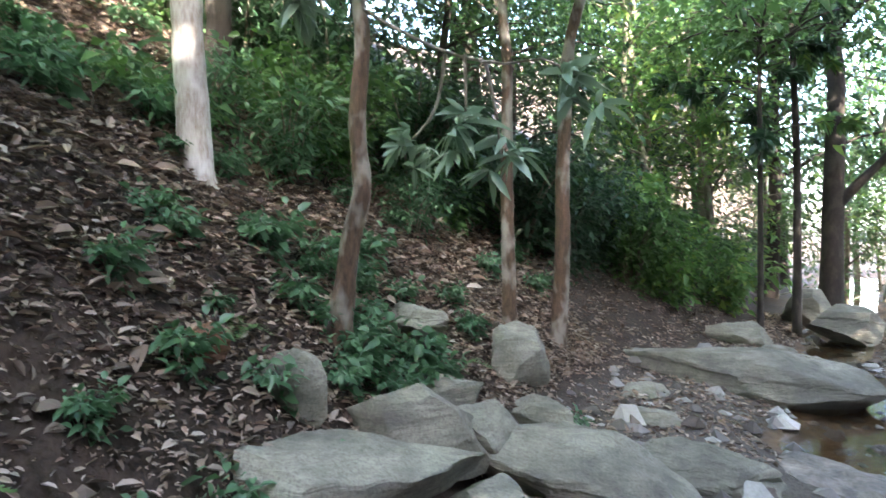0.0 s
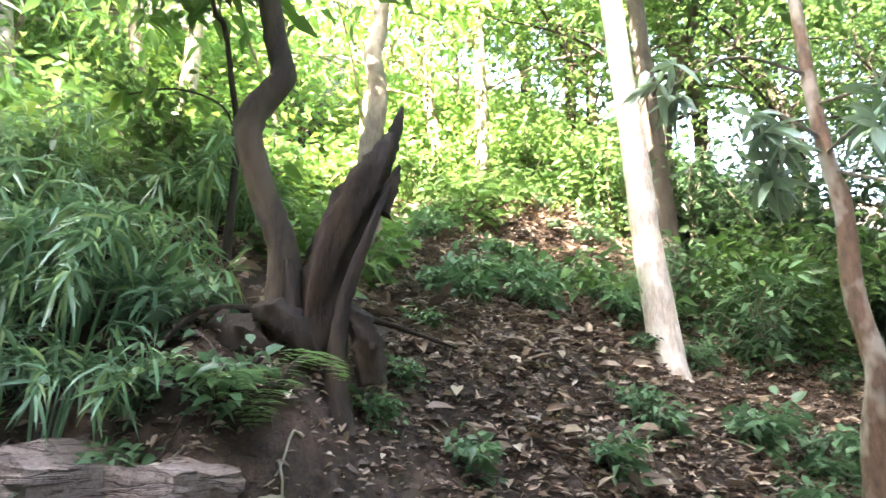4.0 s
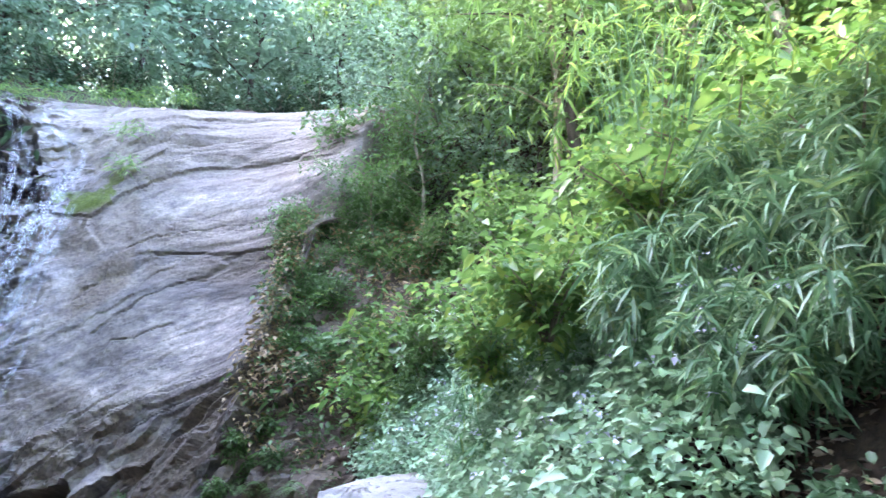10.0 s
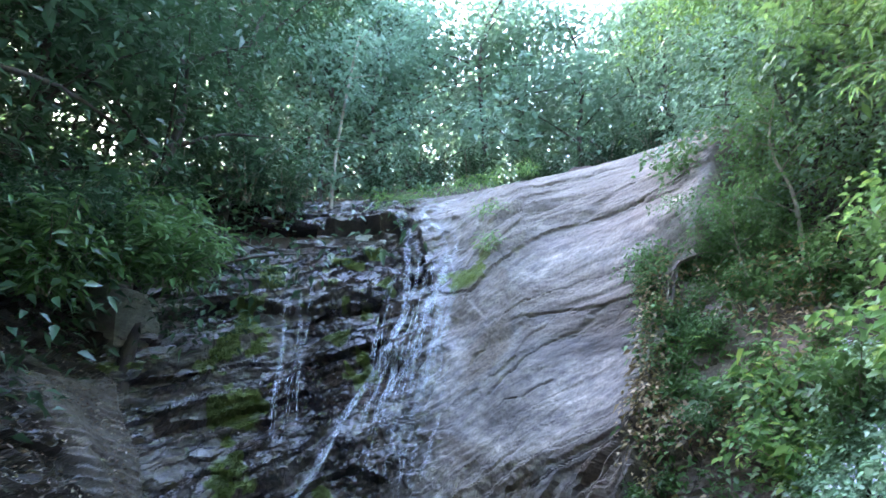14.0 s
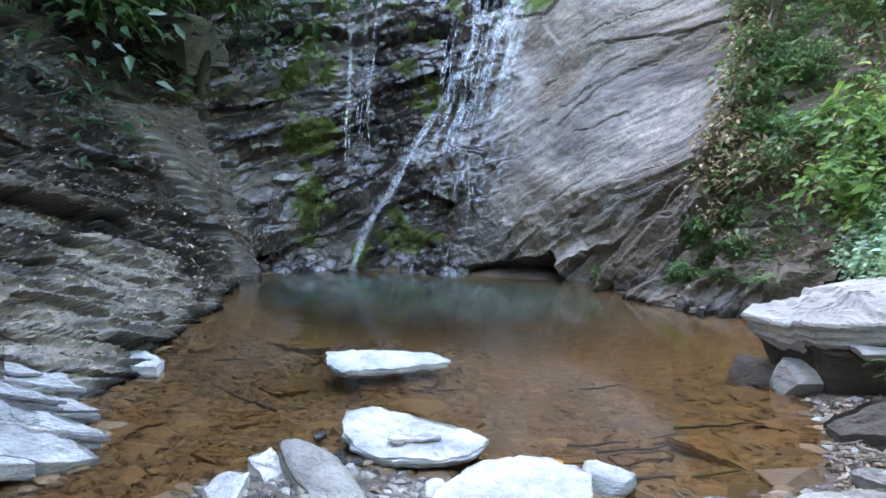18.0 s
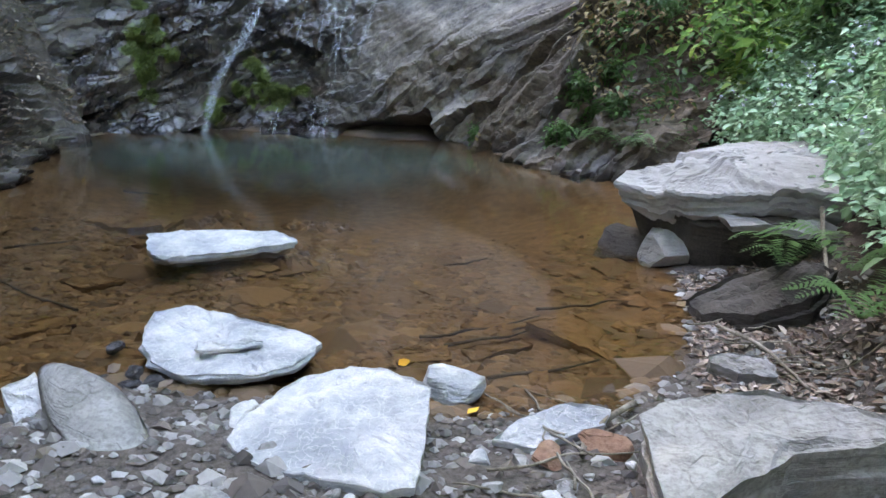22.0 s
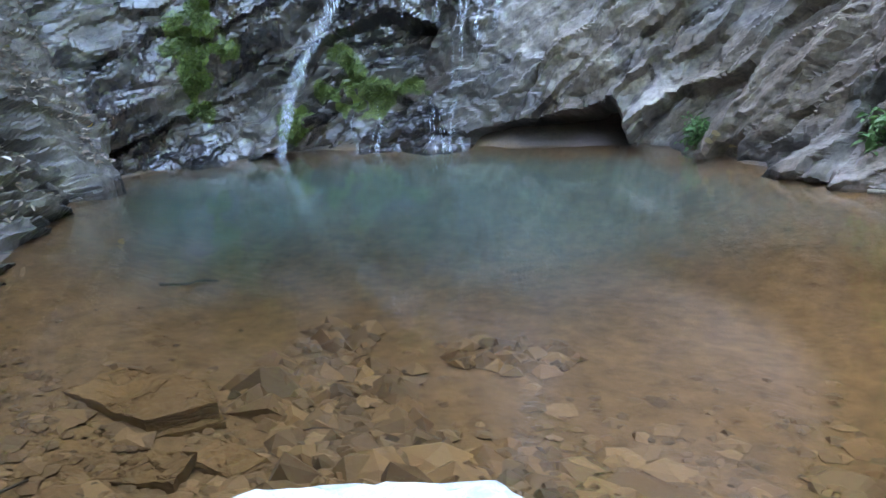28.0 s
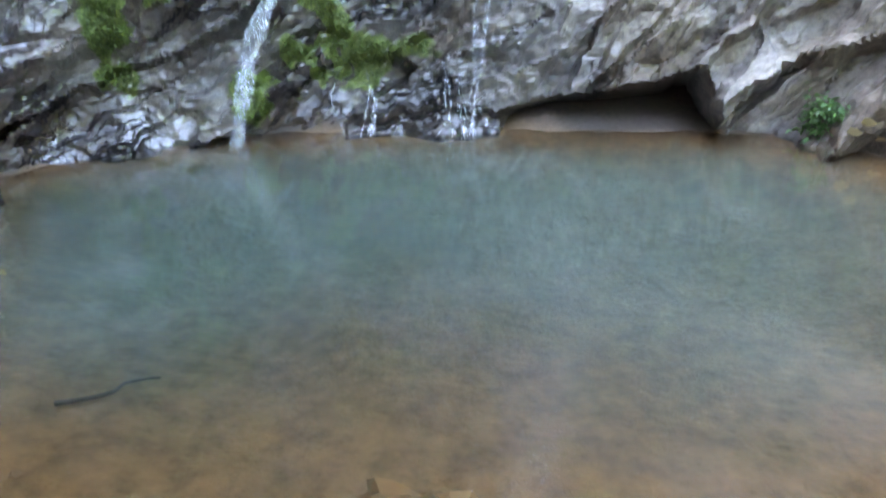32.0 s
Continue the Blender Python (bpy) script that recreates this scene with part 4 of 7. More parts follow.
stone("flat_slab", (-0.4, 1.08), 0.1, [(-0.42, -0.13), (-0.05, 0.04), (0.16, 0.13), (0.36, 0.06), (0.2, -0.15), (-0.1, -0.22)], 0.08, "slab", "thin pale slab bedded in shore gravel", 13, layers=2)
FLAGS = (((0.9, 3.23), (1.15, 3.42), (1.51, 3.08), (1.44, 2.85)), ((1.37, 3.29), (1.63, 3.63), (1.76, 3.48), (1.53, 3.18)), ((1.41, 2.8), (1.65, 2.94), (1.68, 2.69), (1.4, 2.49)),
         ((0.19, 2.78), (0.5, 2.89), (0.56, 2.74), (0.28, 2.64)), ((0.1, 2.58), (0.27, 2.65), (0.31, 2.54), (0.15, 2.46)), ((0.57, 2.88), (0.88, 3.13), (0.95, 3.05), (0.65, 2.77)),
         ((1.6, 3.12), (1.9, 3.24), (1.86, 2.87), (1.7, 2.74)), ((0.95, 2.63), (1.04, 2.68), (1.06, 2.53), (0.97, 2.49)), ((-1.87, 2.71), (-1.73, 2.77), (-1.6, 2.61), (-1.71, 2.55)),
         ((-2.07, 2.55), (-1.73, 2.8), (-1.65, 2.7), (-1.94, 2.42)), ((-2.6, 4.1), (-2.52, 4.3), (-2.3, 4.32), (-2.28, 4.16)), ((-2.36, 4.32), (-2.3, 4.45), (-2.05, 4.4), (-2.1, 4.26)),
         ((-2.3, 3.3), (-2.2, 3.5), (-1.9, 3.45), (-2.05, 3.25)), ((0.5, 3.3), (0.65, 3.5), (0.95, 3.4), (0.7, 3.22)), ((-2.6, 2.0), (-2.5, 2.25), (-2.2, 2.2), (-2.3, 1.95)), ((-1.7, 1.9), (-1.6, 2.1), (-1.35, 2.02), (-1.45, 1.85)))
for k, corners in enumerate(FLAGS):
    c = np.array(corners)
    mid_x, mid_y = c.mean(0)
    bed_z = float(np.clip(land_at(mid_x, mid_y) + 0.045, -0.3, -0.015))
    stone("sunken_slab", (mid_x, mid_y), bed_z, (c - (mid_x, mid_y))[::-1], 0.06, "brown_rock", "silt-covered flat slab lying under shallow water", 400 + k, (0.03 * math.sin(k * 2.1), 0.03 * math.cos(k * 3.3)), 2, group="sunken slabs", chip=1.6)
stone("sunken_slab", (-2.72, 4.58), -0.14, [(-0.42, -0.06), (-0.3, 0.15), (0.2, 0.14), (0.33, 0.0), (0.12, -0.18)], 0.3, "brown_rock", "thick silt-brown slab lying under the water", 18, (0.0, 0.0), 4, group="sunken slabs")
angular_rock("sunken_stone", (-1.34, 3.9, -0.08), (0.3, 0.12, 0.06), "brown_rock", "silt-brown stone under a white slab", 19, 14, 0.3, detail=10, up=0.9, group="sunken slabs")
angular_rock("sunken_stone", (-0.6, 2.4, -0.1), (0.32, 0.22, 0.11), "brown_rock", "silt-brown stone under a white slab", 21, 14, 0.2, detail=10, up=0.9, group="sunken slabs")
angular_rock("sunken_stone", (-0.3, 2.36, -0.1), (0.24, 0.16, 0.1), "brown_rock", "silt-brown stone under a white slab", 22, 14, 0.2, detail=10, up=0.9, group="sunken slabs")

# Pale flags at the foot of the left slope: thin tilted sheets that run down into the pool.
rng_flag = np.random.default_rng(640)
for k, (tx, ty, tz, ln, wide) in enumerate(((-1.99, 1.56, 0.05, 1.7, 0.5), (-2.16, 1.72, 0.1, 1.1, 0.22), (-2.12, 1.3, 0.1, 1.5, 0.34), (-2.5, 1.98, 0.09, 1.7, 0.34), (-2.62, 1.86, 0.17, 1.4, 0.26), (-2.78, 2.14, 0.14, 1.5, 0.3),
                                            (-2.5, 1.52, 0.18, 1.5, 0.4), (-3.05, 2.27, 0.13, 1.5, 0.36), (-3.12, 2.06, 0.24, 1.3, 0.3), (-3.34, 2.62, 0.12, 1.4, 0.36), (-3.4, 2.36, 0.24, 1.3, 0.3), (-2.9, 1.6, 0.28, 1.3, 0.36), (-3.62, 2.85, 0.22, 1.2, 0.3))):
    turn_f = math.radians(202 + rng_flag.normal() * 3)
    d, n = np.array((math.cos(turn_f), math.sin(turn_f))), np.array((-math.sin(turn_f), math.cos(turn_f)))
    shape = [(0, 0), (0.12 * ln, 0.3 * wide), (0.35 * ln, 0.46 * wide), (0.6 * ln, 0.4 * wide), (ln, 0.5 * wide), (ln, -0.5 * wide), (0.7 * ln, -0.5 * wide), (0.4 * ln, -0.36 * wide), (0.15 * ln, -0.22 * wide)]
    pts = np.array([d * (a - 0.5 * ln) * rng_flag.uniform(0.94, 1.03) + n * b * rng_flag.uniform(0.85, 1.2) for a, b in shape])
    rise = 0.24
    stone("shore_flag", (tx + d[0] * 0.5 * ln, ty + d[1] * 0.5 * ln), tz + 0.5 * ln * rise, pts[::-1], 0.12, "flag", "pale blue-grey flag of layered rock dipping into the pool", 640 + k, tuple(d * rise), 4, group="layered flags on the shore", category="rock", under=0.98, step=0.02, chip=1.2)

# The great layered boulder on the right shore: three beds, each overhanging the next.
boulder = new("layered_boulder")
boulder.location = (2.35, 4.6, 0.0)
tagged(boulder, "large layered grey boulder overhanging the pool edge", "boulder")


def boulder_bed(name, outline, rise, profile, mat, seed, parent):
    """One bed of the boulder: a sloping stepped top and a side that steps in and out with its layers."""
    rng = np.random.default_rng(seed)
    o = np.asarray(outline, float)
    ring = np.concatenate([a + (b - a) * np.linspace(0, 1, 14, endpoint=False)[:, None] for a, b in zip(o, np.roll(o, -1, 0))])
    n = len(ring)
    chips = 1 + 0.03 * fbm(np.c_[ring * 3, np.full(n, seed)], 2.2, 4, seed) - 0.035 * (vnoise(np.c_[ring, np.full(n, 0.3)], 9, seed) > 0.62)
    ring = ring * chips[:, None]
    rows = []
    for k in np.linspace(0.0, 1.0, 22):
        xy = ring * k
        rows.append(np.c_[xy, rise(xy[:, 0], xy[:, 1])])
    edge = rows[-1][:, 2]
    for q, (k, drop) in enumerate(profile):
        wob = 1 + 0.014 * fbm(np.c_[ring * 2, np.full(n, q * 1.7)], 3.0, 3, seed + 5)
        xy = ring * (k * wob)[:, None]
        rows.append(np.c_[xy, edge - drop + 0.012 * fbm(np.c_[ring, np.full(n, q * 0.9)], 6, 2, seed)])
    rows.append(np.c_[ring * 0.1, edge * 0 + rows[-1][:, 2].min()])
    v = np.concatenate(rows)
    a, b = np.meshgrid(np.arange(len(rows) - 1), np.arange(n), indexing="ij")
    f = np.stack([a * n + b, (a + 1) * n + b, (a + 1) * n + (b + 1) % n, a * n + (b + 1) % n], -1).reshape(-1, 4)
    return mesh_object(name, v, f, mat, parent, shade=False)


def boulder_top(x, y):
    p = np.stack([x, y, 0 * x], -1)
    z = 0.75 + 0.1 * x + 0.2 * y - 0.16 * np.maximum(x - 0.3, 0) - 0.12 * np.maximum(y - 0.2, 0) + 0.05 * fbm(p, 1.4, 3, 8)
    z = z - 0.055 * smooth(-0.22, -0.27, x + 0.35 * y + 0.12 * vnoise(p, 4, 3)) - 0.03 * smooth(-0.5, -0.53, x - 0.3 * y + 0.1 * vnoise(p, 5, 4))
    thin = z + 0.25 * vnoise(p, 2.2, 6)
    return z + 0.016 * (np.floor(thin * 16) - thin * 16) + 0.006 * fbm(p, 14, 3, 9)


boulder_bed("upper_bed", [(-0.92, 0.0), (-0.72, -0.18), (-0.5, -0.38), (-0.2, -0.4), (0.15, -0.5), (0.6, -0.56), (1.0, -0.45), (1.15, 0.1), (0.75, 0.6), (0.1, 0.68), (-0.42, 0.5), (-0.5, 0.36), (-0.84, 0.22)], boulder_top,
            [(1.01, 0.02), (1.0, 0.05), (0.955, 0.065), (0.965, 0.1), (0.93, 0.125), (0.94, 0.155), (0.86, 0.18), (0.75, 0.25)], "boulder_schist", 31, boulder)
# Lower bed coloured dark for the overhang's shade as well as damp.
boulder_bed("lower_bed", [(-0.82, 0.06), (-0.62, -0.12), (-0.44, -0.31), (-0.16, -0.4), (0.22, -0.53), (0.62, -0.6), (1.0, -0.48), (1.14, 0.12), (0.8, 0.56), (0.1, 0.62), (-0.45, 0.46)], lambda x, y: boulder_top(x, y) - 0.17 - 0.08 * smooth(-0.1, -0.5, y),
            [(1.0, 0.02), (0.985, 0.045), (0.95, 0.06), (0.925, 0.14), (0.88, 0.23), (0.835, 0.3), (0.78, 0.37), (0.7, 0.44), (0.62, 0.48), (0.6, 0.95)], "shaded_damp_schist", 33, boulder)
stone("middle_bed", (0.2, -0.4), 0.5, [(-0.5, 0.08), (-0.42, -0.12), (0.0, -0.24), (0.35, -0.33), (0.75, -0.32), (0.85, 0.1), (0.3, 0.3), (-0.2, 0.25)], 0.06, "boulder_schist", "", 32, (0.13, 0.16), 2, parent=boulder, under=0.9, step=0.03, chip=0.9)
angular_rock("foot_rock", (-0.52, -0.1, 0.1), (0.24, 0.2, 0.16), "boulder_schist", "", 34, 14, 0.5, (0.2, 0.1), parent=boulder, up=0.5)
angular_rock("foot_rock", (-0.7, 0.1, 0.02), (0.26, 0.3, 0.12), "shaded_damp_schist", "", 35, 14, 1.4, (0.1, 0.15), parent=boulder, up=0.5)
stone("shore_rock", (2.16, 3.5), 0.2, [(-0.34, 0.1), (-0.28, -0.1), (-0.05, -0.24), (0.22, -0.22), (0.4, -0.02), (0.3, 0.2), (-0.05, 0.26)], 0.3, "shaded_damp_schist", "grey jagged rock among roots at the pool edge", 41, (0.45, 0.1), 5, category="rock", under=1.05, step=0.03)
stone("shore_rock", (1.95, 2.75), 0.12, blob_outline(np.random.default_rng(42), 0.14, 0.12, 7), 0.16, "grey_rock", "small pale rock beside dry twigs", 42, layers=3)

# Rocks at the foot of the bank, downstream.
BANK = ((3.72, -2.4, 0.4, 0.6, 0.44, 0.17, 51, "broad flat greenish rock bedded in the bank foot"), (4.12, -3.14, 0.38, 0.42, 0.32, 0.27, 52, "blue-grey broken rock at the bank foot"),
        (4.18, -3.76, 0.2, 0.36, 0.28, 0.24, 53, "yellowish lichened rock with leaf litter"), (3.72, -4.08, 0.05, 0.72, 0.5, 0.27, 54, "broad pale worn rock beside the stream"),
        (3.3, -4.75, 0.0, 0.5, 0.36, 0.2, 55, "pale grey rock shelf beside the stream"), (4.07, -2.45, 0.72, 0.16, 0.14, 0.22, 56, "upright mossy rock under small trees"),
        (4.98, -4.78, 0.45, 0.4, 0.24, 0.3, 57, "mossy slab leaning against thin tree trunks"), (4.98, -3.72, 0.85, 0.32, 0.18, 0.14, 58, "dark flat rock under the trees"),
        (4.45, -7.7, -0.02, 1.0, 0.62, 0.34, 59, "large low grey boulder across the stream"), (5.4, -12.4, 0.05, 0.55, 0.45, 0.34, 60, "pale boulder far down the stream"),
        (6.6, -13.8, 0.1, 0.7, 0.4, 0.4, 61, "grey boulder far down the stream"), (2.95, -5.75, -0.2, 0.6, 0.42, 0.16, 62, "dark wet rock in the stream"),
        (5.1, -9.4, -0.1, 0.3, 0.24, 0.2, 63, "small pale stone in the stream"), (4.45, -3.55, 0.46, 0.3, 0.22, 0.13, 64, "leaf-strewn rock at the bank foot"),
        (3.05, -4.85, -0.06, 0.3, 0.24, 0.14, 65, "flat grey rock at the stream side"), (4.15, -2.02, 0.98, 0.13, 0.1, 0.1, 66, "red-brown rock lying on leaf litter"),
        (4.45, -4.5, 0.12, 0.32, 0.24, 0.18, 67, "grey rock at the stream side"), (6.0, -10.2, -0.05, 0.5, 0.3, 0.3, 68, "pale rock at the stream side"),
        (4.2, -5.6, -0.08, 0.36, 0.28, 0.16, 69, "low grey rock at the stream side"), (4.8, -6.3, -0.05, 0.3, 0.22, 0.14, 70, "low brown rock at the stream side"),
        (3.45, -3.2, 0.12, 0.26, 0.2, 0.14, 74, "small grey rock with dry leaves"), (3.95, -4.3, 0.06, 0.28, 0.22, 0.16, 75, "pale angular rock at the stream side"))
for x, y, z, w, d, h, sd, lab in BANK:
    angular_rock("bank_rock", (x, y, z), (w, d, h), "cliff" if sd == 62 else "red_rock" if sd == 66 else "bank_rock", lab, sd, 22, sd * 0.7, (0.05, 0.08), detail=22, up=0.8)
bank_slab = stone("bank_slab", (3.16, 0.06), 1.47, [(-0.2, 0.3), (-0.06, 0.34), (0.16, 0.2), (0.26, -0.04), (0.2, -0.3), (0.02, -0.36), (-0.12, -0.22), (-0.1, 0.0), (-0.24, 0.14)], 0.36, "dark_schist", "split brown-grey slab jutting from the earth bank", 71, (0.2, 0.16), 13, category="rock", under=0.8, step=0.035)
stone("bank_slab", (3.3, -0.44), 1.34, [(-0.14, 0.12), (0.06, 0.14), (0.14, 0.0), (0.1, -0.16), (-0.06, -0.18), (-0.16, -0.06)], 0.22, "bank_rock", "broken slab under the stump roots", 72, (0.2, 0.12), 6, category="rock", step=0.03)
angular_rock("bank_slab", (3.28, -0.82, 1.16), (0.2, 0.16, 0.1), "bank_rock", "broken slab in the earth bank", 73, 14, 0.4, (0.3, 0.1), up=0.7)


def heap(name, pts, size, mat, label, category, rng, flat=0.5, kind="stuff"):
    """Many small angular stones in one mesh."""
    n = len(pts)
    a = np.array([(1, 0, 0), (0.3, 0.9, 0), (-0.8, 0.6, 0), (-0.9, -0.5, 0), (0.2, -1, 0), (0.4, 0.1, 0.9), (-0.4, 0, 1.0), (0, 0, -0.9)], float)
    tri = np.array([(0, 1, 5), (1, 6, 5), (1, 2, 6), (2, 3, 6), (3, 4, 6), (4, 5, 6), (4, 0, 5), (1, 0, 7), (2, 1, 7), (3, 2, 7), (4, 3, 7), (0, 4, 7)])
    ang = rng.random(n) * 6.28
    s = (size * np.exp(rng.normal(size=n) * 0.45))[:, None, None]
    v = a[None] * (1 + 0.25 * rng.normal(size=(n, 8, 3)))
    v[..., 2] *= flat * (0.6 + 0.8 * rng.random((n, 1)))
    c, sn = np.cos(ang)[:, None], np.sin(ang)[:, None]
    x, y = v[..., 0] * c - v[..., 1] * sn, v[..., 0] * sn + v[..., 1] * c
    v = np.stack([x, y * 0.75, v[..., 2]], -1) * s + pts[:, None]
    ob = mesh_object(name, v.reshape(-1, 3), (np.arange(n)[:, None, None] * 8 + tri).reshape(-1, 3), mat, shade=False)
    return tagged(ob, label, category, kind=kind)


def scatter(n, box, keep, rng):
    x, y = rng.uniform(box[0], box[1], n), rng.uniform(box[2], box[3], n)
    z, bed, gravel, pool = land(x, y)
    ok = keep(x, y, z, bed, gravel, pool)
    return np.stack([x, y, z], -1)[ok]


rng = np.random.default_rng(5)
heap("shore_gravel", scatter(14000, (-1.6, 2.7, -1.6, 4.2), lambda x, y, z, b, g, p: (p > -0.06) & (g > 0.2), rng) + (0, 0, 0.006), 0.02, "pebble", "loose grey and white shore gravel", "gravel", rng)
kinds = [angular_rock("shore_stone", (0, 0, -5), (0.075, 0.055, 0.04), "slab" if k % 2 == 0 else "grey_rock", "loose angular stone on the shore gravel", 300 + k, 9, k, (0, 0), detail=5, up=0.7, category="stone", group="loose shore stones") for k in range(6)]
spots = scatter(300, (-1.5, 2.3, 0.5, 2.3), lambda x, y, z, b, g, p: (p > -0.02) & (g > 0.3), rng)[:110]
for k, (x, y, z) in enumerate(spots):
    sc = 0.55 * math.exp(rng.normal() * 0.42)
    where = pose(x, y, z + 0.018 * sc, rng.normal() * 12, rng.normal() * 12, rng.uniform(0, 360)) @ Matrix.Diagonal((sc, sc, sc, 1))
    if k < 6:
        kinds[k].matrix_basis = where
    else:
        copy_thing(kinds[k % 6], where)
rng_bed = np.random.default_rng(771)
shallow = lambda x, y, z, b, g, p: (p < 0.0) & (rng_bed.random(len(x)) < 0.04 + 0.96 * smooth(5.6, 3.8, y - 0.2 * (x + 1)) * (1 - 0.75 * smooth(0.2, 0.9, x) * smooth(2.6, 3.2, y)))  # noqa: E731
heap("bed_gravel", scatter(9000, (-4.0, 2.0, 0.0, 5.6), shallow, rng_bed) + (0, 0, 0.003), 0.024, "bed_stone", "brown flat stones on the pool bed", "gravel", rng_bed, flat=0.35)
heap("bed_plates", scatter(6500, (-3.6, 1.9, 0.2, 5.2), shallow, rng_bed) + (0, 0, 0.008), 0.036, "bed_stone", "silted broken plates of rock on the pool bed", "stones", rng_bed, flat=0.22)
heap("bed_slabs", scatter(520, (-3.6, 1.8, 0.2, 4.8), shallow, rng_bed) + (0, 0, 0.008), 0.07, "bed_stone", "silted slabs on the pool bed", "stones", rng_bed, flat=0.16)
heap("bed_cobbles", scatter(900, (-2.5, -0.7, 3.9, 5.7), lambda x, y, z, b, g, p: (b > 0.5) & (vnoise(np.stack([x, y, 0 * x], -1), 1.6, 31) > -0.15), rng_bed) + (0, 0, 0.012), 0.05, "bed_stone", "rounded orange-brown cobbles under clear water", "stones", rng_bed, flat=0.5)
heap("stream_stones", scatter(2600, (0.5, 9.0, -15.0, -1.8), lambda x, y, z, b, g, p: (g > 0.4) | (b > 0.5), rng) + (0, 0, 0.01), 0.055, "pebble", "grey stones along the stream bed", "stones", rng)
heap("bank_rubble", scatter(2600, (2.2, 6.5, -4.5, 1.2), lambda x, y, z, b, g, p: (z > 0.25), rng) + (0, 0, 0.004), 0.018, "bank_stone", "broken stones in the earth bank", "stones", rng)
for k in range(22):
    a = rng.uniform(0, 6.28)
    x, y = (rng.uniform(1.95, 2.4), rng.uniform(2.5, 3.7)) if k < 14 else (rng.uniform(0.9, 1.5), rng.uniform(1.5, 2.2))
    ln = rng.uniform(0.12, 0.32)
    line = np.array([(x + math.cos(a) * ln * f, y + math.sin(a) * ln * f, 0) for f in np.linspace(-1, 1, 7)]) + rng.normal(size=(7, 3)) * 0.012
    line[:, 2] = land(line[:, 0], line[:, 1])[0] + 0.02 + 0.03 * rng.random()
    tagged(mesh_object("dry_twig", *tube(bent(line, 14), np.linspace(0.006, 0.003, 14), 6), "grey_bark"), "thin dry bent twig lying on the shore", "twig", "dry twigs on the shore")
for k, (x, y, w, mat, lab) in enumerate(((1.27, 1.97, 0.075, "red_rock", "small red-brown stone beside a white flat stone"), (1.07, 1.85, 0.06, "red_rock", "small rust-coloured stone on wet gravel"), (0.98, 1.83, 0.04, "grey_rock", "small buff stone on wet gravel"),
                                       (-1.08, 2.34, 0.04, "wet_stone", "dark glossy wet stone at the water edge"), (-0.83, 2.14, 0.055, "wet_stone", "dark glossy wet stone at the water edge"), (-0.68, 2.07, 0.05, "wet_stone", "dark glossy wet stone at the water edge"), (-0.92, 2.03, 0.045, "wet_stone", "dark glossy wet stone at the water edge"), (-0.76, 2.0, 0.05, "wet_stone", "dark glossy wet stone at the water edge"))):
    angular_rock("shore_stone", (x, y, max(land_at(x, y), -0.015) + 0.3 * w), (w, 0.75 * w, 0.6 * w), mat, lab, 460 + k, 12, k * 1.3, (0.05, 0.04), detail=8, up=0.8, category="stone")
for line, r in (([(1.42, 2.4, 0.03), (1.3, 2.16, 0.1), (1.2, 1.98, 0.1), (1.19, 1.86, 0.12)], 0.016), ([(0.89, 2.5, -0.02), (1.1, 2.4, -0.005), (1.32, 2.3, 0.03)], 0.008), ([(2.66, 4.2, 0.62), (2.58, 3.8, 0.42), (2.5, 3.4, 0.3)], 0.016), ([(1.94, 3.26, 0.06), (2.05, 2.9, 0.14), (2.14, 2.5, 0.15)], 0.012)):
    tagged(mesh_object("dead_branch", *tube(bent(line, 18), np.linspace(r, 0.5 * r, 18), 8, np.random.default_rng(7), 0.08), "grey_bark"), "crooked dead branch lying among the shore stones", "branch")
leaf_yellow = mesh_object("fallen_leaf", *leaf_mesh(np.array([(0.72, 2.17, 0.015)]), np.array([(0.6, 0.8, 0.05)]), 0.075, 0.05, rng, 0.05, 0.0), "yellow_leaf")
tagged(leaf_yellow, "single yellow fallen leaf at the water edge", "leaf")


# ---- plants ----
def leaf_cloud(centres, per, spread, length, width, rng, droop=0.3, outward=0.6, flat=0.6, fine=False):
    """Leaves round many centres, pointing outwards."""
    n = len(centres) * per
    c = np.repeat(centres, per, 0)
    off = np.clip(rng.normal(size=(n, 3)), -1.9, 1.9) * np.array((spread, spread, spread * flat))
    d = unit(off) * outward + rng.normal(size=(n, 3)) * 0.5
    d[:, 2] *= 0.5
    k = np.exp(rng.normal(size=n) * 0.25)
    return leaf_mesh(c + off, d, length * k, width * k, rng, droop=droop, fine=fine)


def whorls(tips, ways, count, length, width, rng, droop=0.3):
    """Rosettes of long leaves at twig ends."""
    n = len(tips)
    a = rng.random((n, count)) * 6.28
    ways = unit(np.asarray(ways, float))
    ref = unit(np.cross(ways, (0.2, 0.3, 0.95)))
    ref2 = np.cross(ways, ref)
    d = ways[:, None] * rng.uniform(0.1, 0.8, (n, count, 1)) + np.cos(a)[..., None] * ref[:, None] + np.sin(a)[..., None] * ref2[:, None]
    k = np.exp(rng.normal(size=n * count) * 0.2)
    return leaf_mesh(np.repeat(tips, count, 0), d.reshape(-1, 3), length * k, width * k, rng, droop=droop, fine=True)


